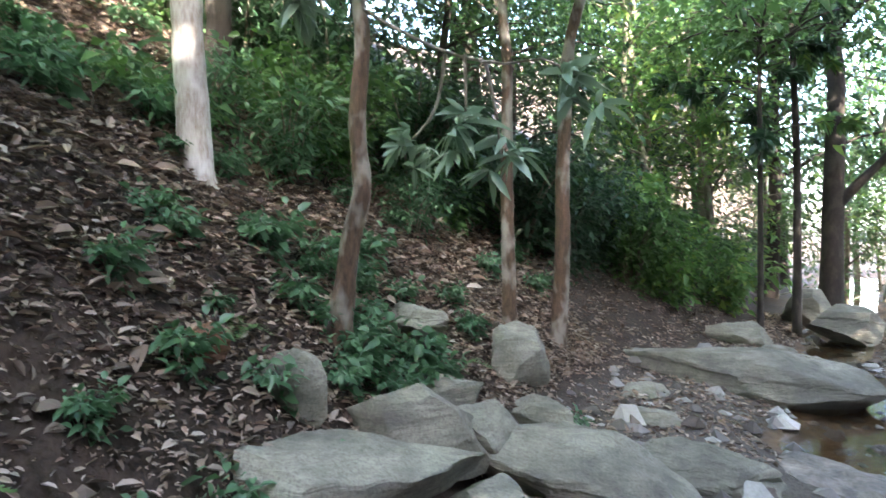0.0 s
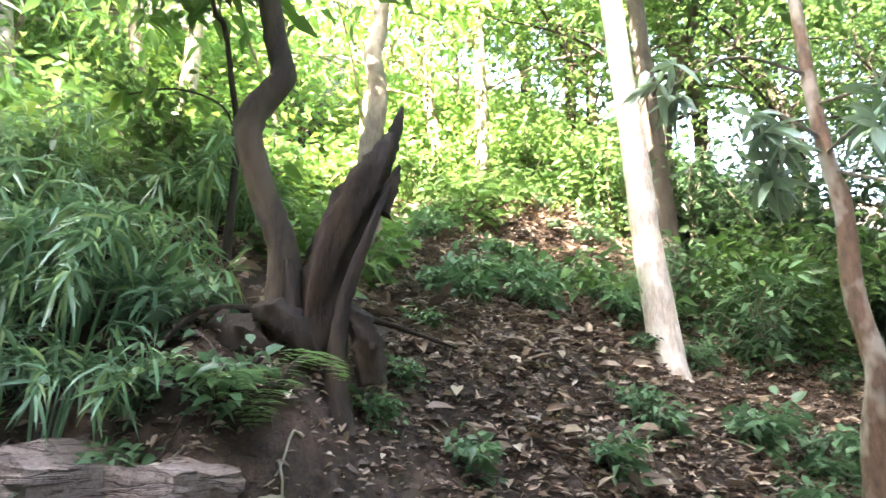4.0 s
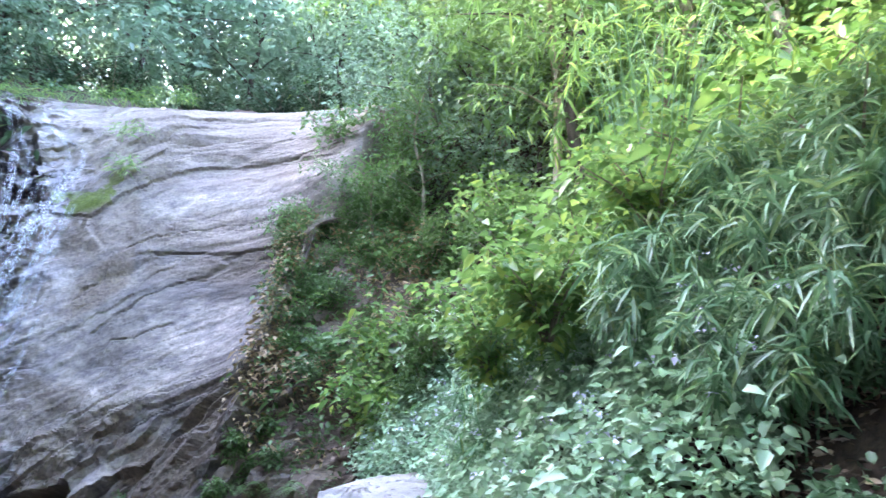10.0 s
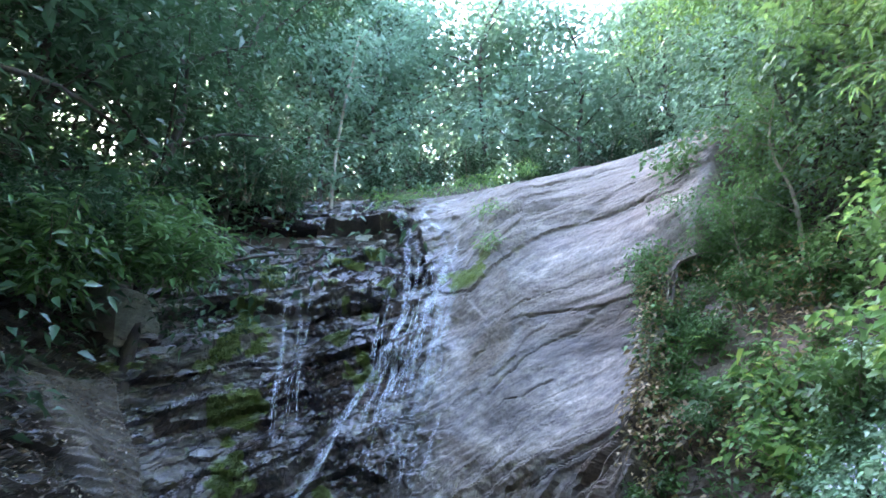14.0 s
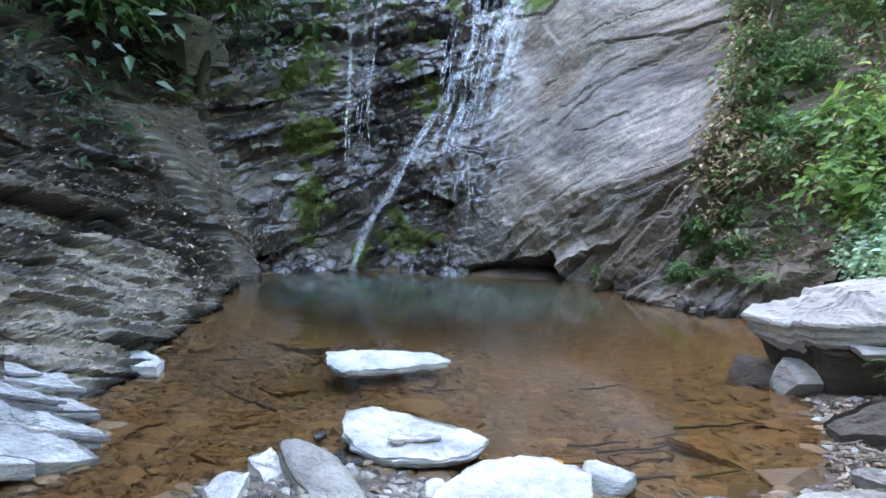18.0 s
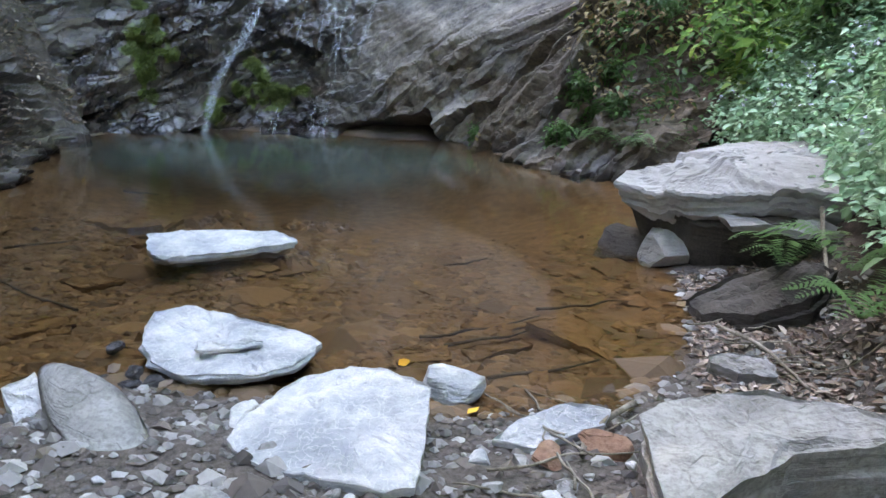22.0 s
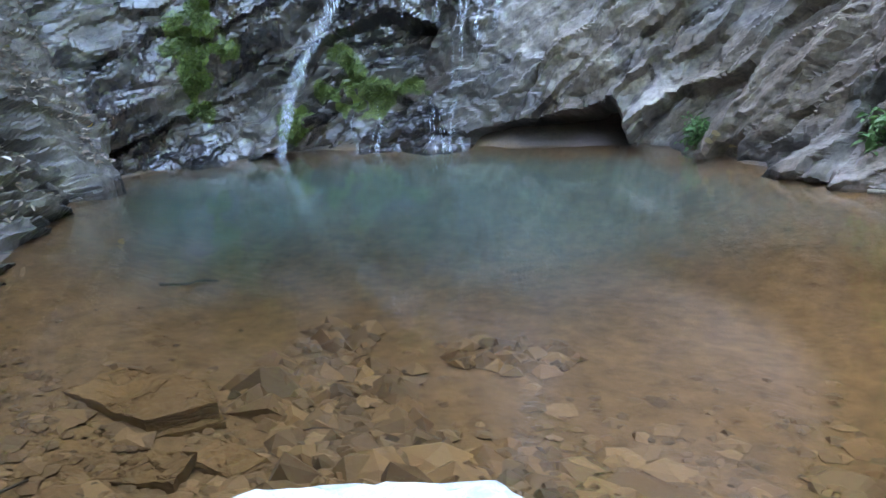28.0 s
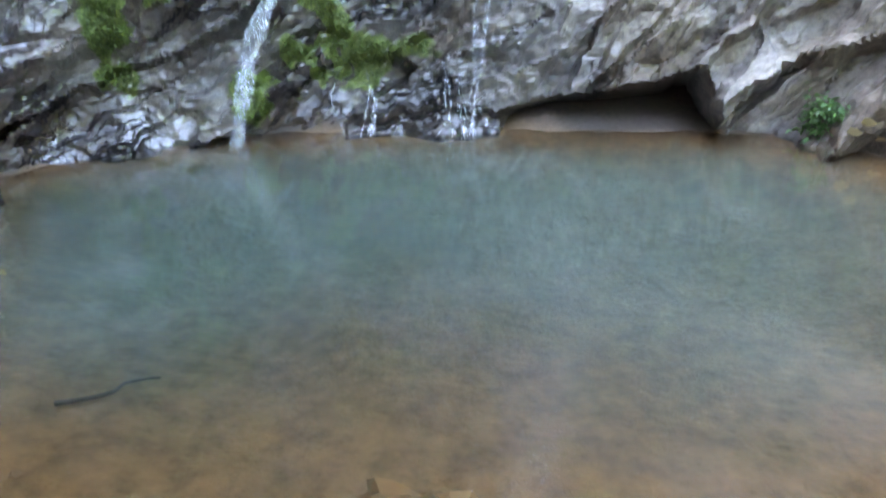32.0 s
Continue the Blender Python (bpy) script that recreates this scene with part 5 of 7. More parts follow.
def make_tree(name, label, seed, height, radius, leaf, bark, crown_from=0.4, limbs=11, reach=0.33, clumps=9, per=44, leaf_len=0.16, leaf_wid=0.075, lean=0.06):
    """A forest tree: a bent trunk, limbs that carry a crown of many leaves with gaps."""
    rng = np.random.default_rng(seed)
    root = new(name)
    tagged(root, label, "tree")
    pts = [(0, 0, -0.3)] + [(lean * height * f * rng.normal(), lean * height * f * rng.normal(), height * f) for f in (0.25, 0.5, 0.75, 1.0)]
    trunk = bent(pts, 22)
    mesh_object("trunk", *tube(trunk, np.linspace(radius * 1.15, radius * 0.25, 22), 9, rng, 0.05), bark, root)
    centres = []
    for k in range(limbs):
        f = crown_from + (0.98 - crown_from) * (k + rng.random()) / limbs
        base = trunk[min(21, int(f * 21))]
        a = k * 2.4 + rng.normal() * 0.4
        ln = height * reach * (1.1 - 0.6 * (f - crown_from) / (1 - crown_from)) * rng.uniform(0.7, 1.2)
        out = np.array((math.cos(a), math.sin(a), rng.uniform(0.1, 0.6)))
        path = bent([base, base + out * ln * 0.5 + (0, 0, 0.08 * ln), base + out * ln + (0, 0, -0.05 * ln)], 9)
        mesh_object("limb", *tube(path, np.linspace(radius * 0.38, radius * 0.06, 9), 6, rng, 0.05), bark, root)
        for _ in range(clumps):
            s = rng.uniform(0.35, 1.05)
            centres.append(base + out * ln * s + np.clip(rng.normal(size=3), -1.5, 1.5) * ln * 0.22)
    v = leaf_cloud(np.array(centres), per, height * 0.055, leaf_len, leaf_wid, rng)
    mesh_object("crown", *v, leaf, root)
    return root


def make_shrub(name, label, seed, height, spread, leaf, leaf_len, leaf_wid, stems=9, per=26, category="shrub", droop=0.3, clump=0.16, fine=True):
    rng = np.random.default_rng(seed)
    root = new(name)
    tagged(root, label, category)
    tips = []
    for k in range(stems):
        a = rng.random() * 6.28
        r = spread * math.sqrt(rng.random())
        top = np.array((math.cos(a) * r, math.sin(a) * r, height * rng.uniform(0.55, 1.0)))
        path = bent([(0.05 * math.cos(a), 0.05 * math.sin(a), -0.1), top * (0.4, 0.4, 0.6), top], 7)
        mesh_object("stem", *tube(path, np.linspace(0.012, 0.004, 7) * (0.6 + height), 5), "grey_bark", root)
        tips += [path[j] + rng.normal(size=3) * clump * 0.6 for j in (1, 2, 3, 4, 5, 6)]
    mesh_object("leaves", *leaf_cloud(np.array(tips), per, clump, leaf_len, leaf_wid, rng, droop=droop, fine=fine), leaf, root)
    return root


def make_bamboo(name, label, seed, height, leaf="leaf_bamboo", culms=10, arch=0.6, leaf_len=0.2):
    """Bamboo grass: arching thin culms with long narrow leaves in fans."""
    rng = np.random.default_rng(seed)
    root = new(name)
    tagged(root, label, "bamboo")
    tips, ways = [], []
    for k in range(culms):
        a = rng.random() * 6.28
        w = np.array((math.cos(a), math.sin(a), 0))
        h = height * rng.uniform(0.55, 1.0)
        path = bent([w * 0.04 + (0, 0, -0.1), w * arch * h * 0.35 + (0, 0, h * 0.75), w * arch * h * 0.9 + (0, 0, h * 0.85), w * arch * h * 1.25 + (0, 0, h * 0.6)], 10)
        mesh_object("culm", *tube(path, np.linspace(0.006, 0.002, 10), 5), "leaf_bamboo", root)
        for j in (3, 4, 5, 6, 7, 8, 9, 9):
            tips.append(path[j] + rng.normal(size=3) * 0.02)
            ways.append(unit(path[j] - path[j - 1] + rng.normal(size=3) * 0.05))
    mesh_object("leaves", *whorls(np.array(tips), np.array(ways), 4, leaf_len, leaf_len * 0.12, rng, droop=0.4), leaf, root)
    return root


def make_fern(name, label, seed, length, fronds=9, leaf="leaf_mid"):
    rng = np.random.default_rng(seed)
    root = new(name)
    tagged(root, label, "fern")
    for k in range(fronds):
        a = k * 2.4 + rng.normal() * 0.3
        w = np.array((math.cos(a), math.sin(a), 0))
        side = np.array((-math.sin(a), math.cos(a), 0))
        ln = length * rng.uniform(0.7, 1.1)
        path = bent([(0, 0, 0), w * ln * 0.5 + (0, 0, ln * 0.45), w * ln + (0, 0, ln * 0.25)], 18)
        size = ln * 0.24 * np.sin(np.linspace(0.35, 3.0, 18))
        p = np.concatenate([path, path])
        ways = np.concatenate([np.tile(side + w * 0.4, (18, 1)), np.tile(-side + w * 0.4, (18, 1))])
        v = leaf_mesh(p, ways, np.concatenate([size, size]), ln * 0.05, rng, 0.1, 0.15, 0.2)
        mesh_object("frond", *v, leaf, root)
    return root


def put_copies(proto, spots, rng, scale=(0.85, 1.15), sink=0.0, group=""):
    """Copies of a plant at x, y (and perhaps z and size); the first spot takes the plant itself."""
    if group:
        proto["group"] = group
    for k, s in enumerate(spots):
        z = s[2] if len(s) > 2 and s[2] is not None else land_at(s[0], s[1])
        sc = (s[3] if len(s) > 3 else 1.0) * rng.uniform(*scale)
        m = pose(s[0], s[1], z - sink, rng.normal() * 3, rng.normal() * 3, rng.uniform(0, 360)) @ Matrix.Diagonal((sc, sc, sc, 1))
        if k == 0:
            own = m
        else:
            copy_thing(proto, m)
    proto.matrix_basis = own


def stem_tree(name, label, path, r0, r1, bark, wobble=0.06, category="tree"):
    """A tree whose trunk follows a given line."""
    root = new(name)
    tagged(root, label, category)
    p = bent(path, 40)
    z = land_at(p[0][0], p[0][1]) - 0.25
    if p[0][2] > z + 0.05:
        p = np.concatenate([[(p[0][0], p[0][1], z)], p])
    rr = np.linspace(r0, r1, len(p)) * (1 + 0.35 * np.exp(-np.arange(len(p)) / 2.2))
    mesh_object("trunk", *tube(p, rr, 12, np.random.default_rng(len(name)), wobble), bark, root)
    return root


def add_limb(root, path, r0, r1, bark, leaf=None, per=8, leaf_len=0.14, leaf_wid=0.045, rng=None, tips=6, name="limb", leafname="foliage"):
    p = bent(path, 14)
    wood = mesh_object(name, *tube(p, np.linspace(r0, r1, 14), 7), bark, root)
    if leaf:
        at = np.concatenate([p[-tips:], p[-2:]])
        ways = np.concatenate([np.gradient(p, axis=0)[-tips:], np.gradient(p, axis=0)[-2:]])
        mesh_object(leafname, *whorls(at + rng.normal(size=at.shape) * 0.05, ways + rng.normal(size=ways.shape) * 0.02, per, leaf_len, leaf_wid, rng, 0.25), leaf, wood)


rng = np.random.default_rng(77)
# Trees of the bank, downstream.
white = stem_tree("white_barked_tree", "straight white-barked tree with brown flaking base", [(5.69, -2.39, 1.84), (5.7, -2.34, 2.74), (5.71, -2.32, 3.69), (5.72, -2.29, 4.73), (5.74, -2.22, 8.29)], 0.118, 0.08, "white_bark", 0.03)
add_limb(white, [(5.72, -2.27, 5.0), (5.4, -2.7, 5.3), (4.6, -3.2, 5.0)], 0.03, 0.01, "white_bark", "leaf_bright", 9, 0.16, 0.07, rng)
add_limb(white, [(5.72, -2.27, 5.4), (5.2, -1.9, 5.9), (4.3, -1.5, 5.9)], 0.03, 0.01, "white_bark", "leaf_bright", 9, 0.16, 0.07, rng)
slim = stem_tree("slim_tree", "slim brown tree with a kinked trunk", [(4.59, -2.94, 0.9), (4.56, -3.0, 1.45), (4.52, -3.06, 1.78), (4.54, -3.04, 2.2), (4.52, -3.07, 2.67), (4.53, -3.05, 2.94), (4.53, -3.04, 3.46), (4.53, -3.06, 4.09), (4.5, -3.1, 6.5)], 0.068, 0.03, "brown_bark", 0.05)
for path in ([(4.53, -3.05, 2.9), (4.3, -3.1, 2.75), (3.74, -3.11, 2.45), (3.42, -3.23, 2.33), (3.19, -3.33, 2.31), (3.04, -3.4, 2.14)], [(3.7, -3.1, 2.42), (3.73, -3.07, 2.17), (3.8, -3.01, 2.03), (3.85, -2.95, 1.97)],
             [(4.5, -3.0, 3.0), (4.2, -2.7, 2.9), (3.9, -2.4, 2.6)], [(4.5, -3.0, 3.1), (4.0, -2.5, 3.0), (3.75, -2.3, 2.75)], [(3.5, -3.2, 2.35), (3.5, -3.27, 2.1), (3.48, -3.29, 1.87)],
             [(3.6, -3.15, 2.4), (3.58, -3.14, 2.2), (3.58, -3.14, 2.01)], [(4.52, -3.05, 3.0), (4.1, -2.9, 2.9), (3.6, -2.75, 2.78)], [(4.5, -3.05, 3.3), (4.0, -3.3, 3.2), (3.4, -3.5, 3.0)], [(4.5, -3.0, 3.5), (4.3, -2.5, 3.5), (4.2, -2.0, 3.2)]):
    add_limb(slim, path, 0.012, 0.004, "grey_bark", "leaf_silver", 8, 0.15, 0.042, rng, tips=3, name="twig")
crowns, far_trees = [], []
for nm, lab, path, r in (("slim_tree", "slender pale-patched tree leaning over the bank", [(5.41, -5.07, 0.6), (5.41, -5.06, 1.19), (5.42, -5.05, 1.87), (5.42, -5.05, 2.59), (5.42, -5.05, 3.09), (5.45, -5.02, 3.63), (5.45, -5.02, 4.46), (5.37, -5.1, 7.0)], 0.068),
                         ("slim_tree", "slender brown tree forking among leaves", [(5.45, -5.74, 0.4), (5.41, -5.77, 1.31), (5.41, -5.77, 2.07), (5.39, -5.79, 2.78), (5.36, -5.82, 3.4), (5.23, -5.93, 4.02), (5.12, -6.03, 4.54), (4.99, -6.13, 7.0)], 0.08),
                         ("dark_tree", "dark straight tree behind the white one", [(7.3, -3.0, 2.6), (7.34, -3.02, 3.84), (7.35, -3.01, 5.93), (7.35, -2.99, 9.5)], 0.14),
                         ("far_tree", "tall dark tree with a forked limb by the stream", [(6.43, -14.2, -0.3), (6.4, -14.19, 2.21), (6.37, -14.2, 4.35), (6.46, -14.16, 5.96), (6.5, -14.2, 10)], 0.21),
                         ("far_tree", "thin dark tree by the stream", [(6.1, -12.13, -0.4), (6.12, -12.13, 2.6), (6.21, -12.08, 5.43), (6.2, -12, 8)], 0.07),
                         ("far_tree", "thin dark sapling by the stream", [(6.13, -11.0, 0.0), (6.16, -11.0, 2.98), (6.2, -11.0, 5.0)], 0.05)):
    t = stem_tree(nm, lab, path, r, r * 0.5, "dark_bark" if nm != "slim_tree" else "brown_bark", 0.05)
    top = path[-1]
    for k in range(9):
        a = rng.random() * 6.28
        zz = rng.uniform(0.5, 1.0) * (top[2] - path[0][2]) + path[0][2]
        b = np.array((top[0] * 0.5 + path[2][0] * 0.5, top[1] * 0.5 + path[2][1] * 0.5, zz))
        o = np.array((math.cos(a), math.sin(a), 0.15)) * rng.uniform(0.8, 1.8)
        add_limb(t, [b, b + o * 0.5 + (0, 0, 0.1), b + o], r * 0.2, 0.008, "dark_bark", "leaf_dark" if k % 3 else "leaf_bright", 14, 0.17, 0.07, rng, tips=7)
    if nm in ("slim_tree", "dark_tree"):
        crowns.append((t, top, r))
    if nm == "far_tree":
        far_trees.append(t)
    if nm == "far_tree" and r > 0.2:
        add_limb(t, [(6.38, -14.2, 2.0), (6.0, -14.35, 2.5), (5.5, -14.5, 3.1), (4.9, -14.7, 4.2)], 0.11, 0.05, "dark_bark", name="limb")

# The old stump with its one living stem.
stump = new("stump_tree")
tagged(stump, "old broken stump with a living stem and bare roots", "tree")


def stump_part(name, path, r, sides=16, wob=0.04, mat="stump_bark", n=30, flute=0.1, of=None):
    p = bent(path, n)
    rr = np.interp(np.linspace(0, 1, n), np.linspace(0, 1, len(r)), r)
    return mesh_object(name, *tube(p, rr, sides, np.random.default_rng(len(path) * 7 + sides), wob, flute), mat, of or stump)


stump_part("living_stem", [(3.6, -0.22, 1.3), (3.64, -0.26, 1.7), (3.66, -0.25, 2.0), (3.67, -0.23, 2.28), (3.65, -0.13, 2.54), (3.62, -0.06, 2.84), (3.67, -0.18, 3.1), (3.66, -0.14, 3.31), (3.63, -0.07, 3.8), (3.7, 0.1, 5.5)], [0.14, 0.1, 0.075, 0.062, 0.056, 0.062, 0.056, 0.052, 0.048, 0.04], 18, 0.05, "stem_bark", n=60, flute=0.09)
snag = stump_part("broken_trunk", [(3.66, -0.4, 1.3), (3.7, -0.4, 1.7), (3.71, -0.4, 2.05), (3.73, -0.46, 2.32), (3.75, -0.55, 2.55), (3.77, -0.62, 2.7)], [0.16, 0.115, 0.1, 0.1, 0.09, 0.05], 20, 0.05, n=50, flute=0.14)
stump_part("splinter", [(3.76, -0.58, 2.55), (3.78, -0.65, 2.74), (3.79, -0.69, 2.86), (3.8, -0.72, 2.99)], [0.06, 0.042, 0.03, 0.008], 9, 0.12, n=16, flute=0.2, of=snag)
stump_part("splinter", [(3.74, -0.62, 2.45), (3.76, -0.68, 2.58), (3.77, -0.71, 2.68)], [0.05, 0.03, 0.005], 9, 0.12, n=12, flute=0.2, of=snag)
stump_part("splinter", [(3.79, -0.52, 2.5), (3.8, -0.55, 2.64), (3.81, -0.57, 2.74)], [0.045, 0.025, 0.005], 9, 0.12, n=12, flute=0.2, of=snag)
# Dark raised strip on the snag: the hollow's shaded inside put in as colour.
stump_part("hollow", [(3.63, -0.36, 1.9), (3.63, -0.4, 2.1), (3.645, -0.46, 2.32), (3.67, -0.55, 2.52), (3.71, -0.63, 2.7), (3.74, -0.67, 2.82)], [0.02, 0.055, 0.07, 0.072, 0.045, 0.015], 16, 0.1, "rotten_wood", n=34, flute=0.18, of=snag)
stump_part("burl", [(3.62, 0.06, 1.6), (3.55, -0.12, 1.74), (3.56, -0.26, 1.74), (3.6, -0.4, 1.66)], [0.03, 0.075, 0.07, 0.02], 14, 0.08)
stump_part("rib", [(3.56, -0.52, 1.5), (3.585, -0.49, 1.72), (3.6, -0.5, 1.95), (3.61, -0.55, 2.15), (3.645, -0.63, 2.4), (3.7, -0.68, 2.58)], [0.06, 0.04, 0.03, 0.026, 0.018, 0.008], 12, 0.1)
stump_part("rib", [(3.52, -0.34, 1.5), (3.56, -0.33, 1.72), (3.58, -0.31, 1.95), (3.6, -0.28, 2.2)], [0.08, 0.055, 0.04, 0.02], 12, 0.06)
stump_part("rib", [(3.56, -0.1, 1.5), (3.58, -0.16, 1.75), (3.6, -0.2, 2.0)], [0.07, 0.05, 0.02], 12, 0.06)
stump_part("root", [(3.63, -0.2, 2.0), (3.48, -0.02, 1.98), (3.44, 0.08, 1.9), (3.38, 0.2, 1.72)], [0.022, 0.015, 0.011, 0.005], 8, 0.08)
stump_part("root", [(3.63, -0.15, 1.95), (3.5, 0.1, 1.9), (3.42, 0.3, 1.7)], [0.018, 0.011, 0.005], 8, 0.1)
stump_part("root", [(3.7, -0.5, 1.98), (3.77, -0.62, 1.97), (3.82, -0.78, 1.92), (3.86, -0.95, 1.86)], [0.022, 0.014, 0.01, 0.005], 8, 0.08)
stump_part("root", [(3.58, -0.34, 1.82), (3.5, -0.4, 1.8), (3.44, -0.36, 1.74), (3.38, -0.3, 1.6)], [0.03, 0.016, 0.012, 0.008], 8, 0.08)
stump_part("root", [(3.58, -0.12, 1.7), (3.48, 0.0, 1.62), (3.4, 0.12, 1.45)], [0.05, 0.03, 0.01], 8, 0.08)
for path, r in (([(3.62, 0.02, 1.86), (3.53, -0.06, 1.9), (3.5, -0.16, 1.86), (3.54, -0.26, 1.76)], [0.03, 0.07, 0.075, 0.03]),
                ([(3.56, -0.16, 1.98), (3.54, -0.24, 1.97), (3.54, -0.33, 1.9), (3.55, -0.42, 1.76)], [0.02, 0.055, 0.065, 0.03]),
                ([(3.66, -0.5, 2.02), (3.64, -0.56, 1.95), (3.64, -0.6, 1.84), (3.66, -0.62, 1.7)], [0.02, 0.05, 0.06, 0.05])):
    stump_part("burl", path, r, 14, 0.12, n=24, flute=0.16)
for path in ([(3.65, 0.0, 4.0), (3.3, 0.5, 4.6), (2.9, 0.9, 4.8)], [(3.65, 0.0, 4.3), (3.9, -0.6, 4.9), (4.0, -1.2, 5.0)]):
    add_limb(stump, path, 0.025, 0.008, "grey_bark", "leaf_bright", 9, 0.15, 0.07, rng)
second = stem_tree("leaning_tree", "pale crooked tree on the slope behind the stump", [(5.79, -0.22, 3.0), (5.79, -0.22, 3.69), (5.82, -0.28, 4.24), (5.75, -0.24, 4.73), (5.8, -0.3, 5.05), (5.82, -0.43, 8)], 0.1, 0.06, "grey_bark")
sap = stem_tree("sapling", "thin dark sapling with an arching twig", [(4.3, 0.27, 2.5), (4.3, 0.27, 3.12), (4.28, 0.32, 3.48), (4.25, 0.38, 3.83), (4.21, 0.46, 4.07), (4.1, 0.6, 5.5)], 0.022, 0.01, "dark_bark")
add_limb(sap, [(4.3, 0.27, 3.0), (4.2, 0.3, 3.25), (4.05, 0.5, 3.3), (3.95, 0.72, 3.22)], 0.009, 0.004, "dark_bark", "leaf_bright", 5, 0.1, 0.05, rng, tips=3, name="twig")



def add_crown(root, centre, reach, count, leaf, leaf_len=0.15, leaf_wid=0.07, seed=1, bark="grey_bark", limbs=7):
    """A leafy crown with its limbs over a trunk."""
    rng = np.random.default_rng(seed)
    c = np.asarray(centre, float)
    at = []
    for k in range(limbs):
        a = k * 2.4 + rng.normal() * 0.3
        tip = c + np.array((math.cos(a), math.sin(a), rng.uniform(-0.25, 0.35))) * reach * rng.uniform(0.75, 1.1)
        base = c + (0, 0, -reach * rng.uniform(0.1, 0.6))
        path = bent([base, base * 0.45 + tip * 0.55 + (0, 0, 0.15), tip], 9)
        mesh_object("limb", *tube(path, np.linspace(0.03, 0.006, 9), 6), bark, root)
        for _ in range(count // limbs):
            s = rng.uniform(0.3, 1.05)
            at.append(base + (tip - base) * s + rng.normal(size=3) * reach * (0.2, 0.2, 0.14))
    mesh_object("crown", *leaf_cloud(np.array(at), 34, 0.3, leaf_len, leaf_wid, rng), leaf, root)


# Crowns mostly above the view, added and sized to shade the stump and bank.
add_crown(white, (6.2, -2.2, 8.8), 2.0, 28, "leaf_bright", seed=1, bark="white_bark")
add_crown(second, (5.8, -0.4, 7.2), 2.2, 49, "leaf_bright", seed=2)
add_crown(stump, (3.5, 0.3, 5.0), 1.3, 150, "leaf_mid", seed=3, limbs=7)
add_crown(slim, (4.6, -3.4, 6.6), 1.8, 42, "leaf_mid", seed=4)
for k, (tree, tip, r) in enumerate(crowns):
    add_crown(tree, np.array(tip) - (0, 0, 0.6), 2.2 if r < 0.1 else 2.6, 90 if r < 0.1 else 77, "leaf_mid", seed=11 + k, bark="dark_bark")
for k, (cx, cy, cz, cr, cn) in enumerate(((6.4, -14.2, 6.6, 3.0, 63), (6.2, -12.1, 5.6, 2.0, 36), (6.2, -11.0, 5.0, 1.6, 27))):
    add_crown(far_trees[k], (cx, cy, cz), cr, cn, "leaf_mid" if k else "leaf_dark", 0.17, 0.075, seed=21 + k, bark="dark_bark", limbs=9)
add_crown(sap, (4.2, 0.8, 5.9), 0.7, 10, "leaf_bright", seed=5, limbs=4)

# Forest trees: a few kinds, copied over the slopes.
PT = "forest trees on the slopes"
# Leaf colour carries the light: bright for backlit crowns, dark for shaded ones.
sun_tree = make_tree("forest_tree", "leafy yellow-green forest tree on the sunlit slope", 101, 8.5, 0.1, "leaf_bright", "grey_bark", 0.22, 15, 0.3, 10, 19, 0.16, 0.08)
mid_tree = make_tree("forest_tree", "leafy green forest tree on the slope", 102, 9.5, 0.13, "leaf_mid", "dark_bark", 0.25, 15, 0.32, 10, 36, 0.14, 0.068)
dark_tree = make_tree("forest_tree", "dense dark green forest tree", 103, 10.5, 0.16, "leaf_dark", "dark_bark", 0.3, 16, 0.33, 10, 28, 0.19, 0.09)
bush_tree = make_tree("bushy_tree", "low dense bushy tree above the falls, leaves tinted with haze", 104, 5.5, 0.07, "leaf_far", "dark_bark", 0.04, 16, 0.34, 9, 30, 0.16, 0.075)
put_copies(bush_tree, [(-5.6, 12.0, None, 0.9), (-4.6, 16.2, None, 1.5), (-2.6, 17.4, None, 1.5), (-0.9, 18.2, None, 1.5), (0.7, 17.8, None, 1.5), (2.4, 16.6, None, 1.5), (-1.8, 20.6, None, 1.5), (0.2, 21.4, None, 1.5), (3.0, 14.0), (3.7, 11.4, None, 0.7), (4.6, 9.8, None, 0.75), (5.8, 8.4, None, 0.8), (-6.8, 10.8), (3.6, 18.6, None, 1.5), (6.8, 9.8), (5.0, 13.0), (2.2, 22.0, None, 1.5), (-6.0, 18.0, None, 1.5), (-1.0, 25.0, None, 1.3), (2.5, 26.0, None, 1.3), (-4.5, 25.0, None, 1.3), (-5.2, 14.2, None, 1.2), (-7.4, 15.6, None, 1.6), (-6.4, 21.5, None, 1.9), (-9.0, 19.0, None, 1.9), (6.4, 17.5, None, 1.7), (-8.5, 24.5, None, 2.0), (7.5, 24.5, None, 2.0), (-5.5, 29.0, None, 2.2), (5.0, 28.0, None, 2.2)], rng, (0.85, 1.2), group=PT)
slope_bush = make_tree("bushy_tree", "bushy green tree on the steep bank", 106, 4.6, 0.06, "leaf_mid", "grey_bark", 0.05, 14, 0.36, 8, 30, 0.12, 0.055)
put_copies(slope_bush, [(5.4, 7.0), (6.3, 8.2), (7.3, 9.0), (7.8, 7.2), (6.8, 6.0), (8.2, 10.2), (8.9, 5.8), (9.8, -3.0), (4.6, 11.2), (6.2, 11.6), (10.5, 8.0), (9.5, -17.5), (8.0, -19.0), (11.0, -20.5), (6.5, -20.0), (4.5, -21.0), (12.5, -23.0), (9.0, -24.0), (2.5, -19.0), (3.1, 9.3, None, 0.5), (3.4, 10.0, None, 0.55), (2.7, 9.8, None, 0.5), (3.9, 9.2, None, 0.6)], rng, (0.85, 1.15), group=PT)
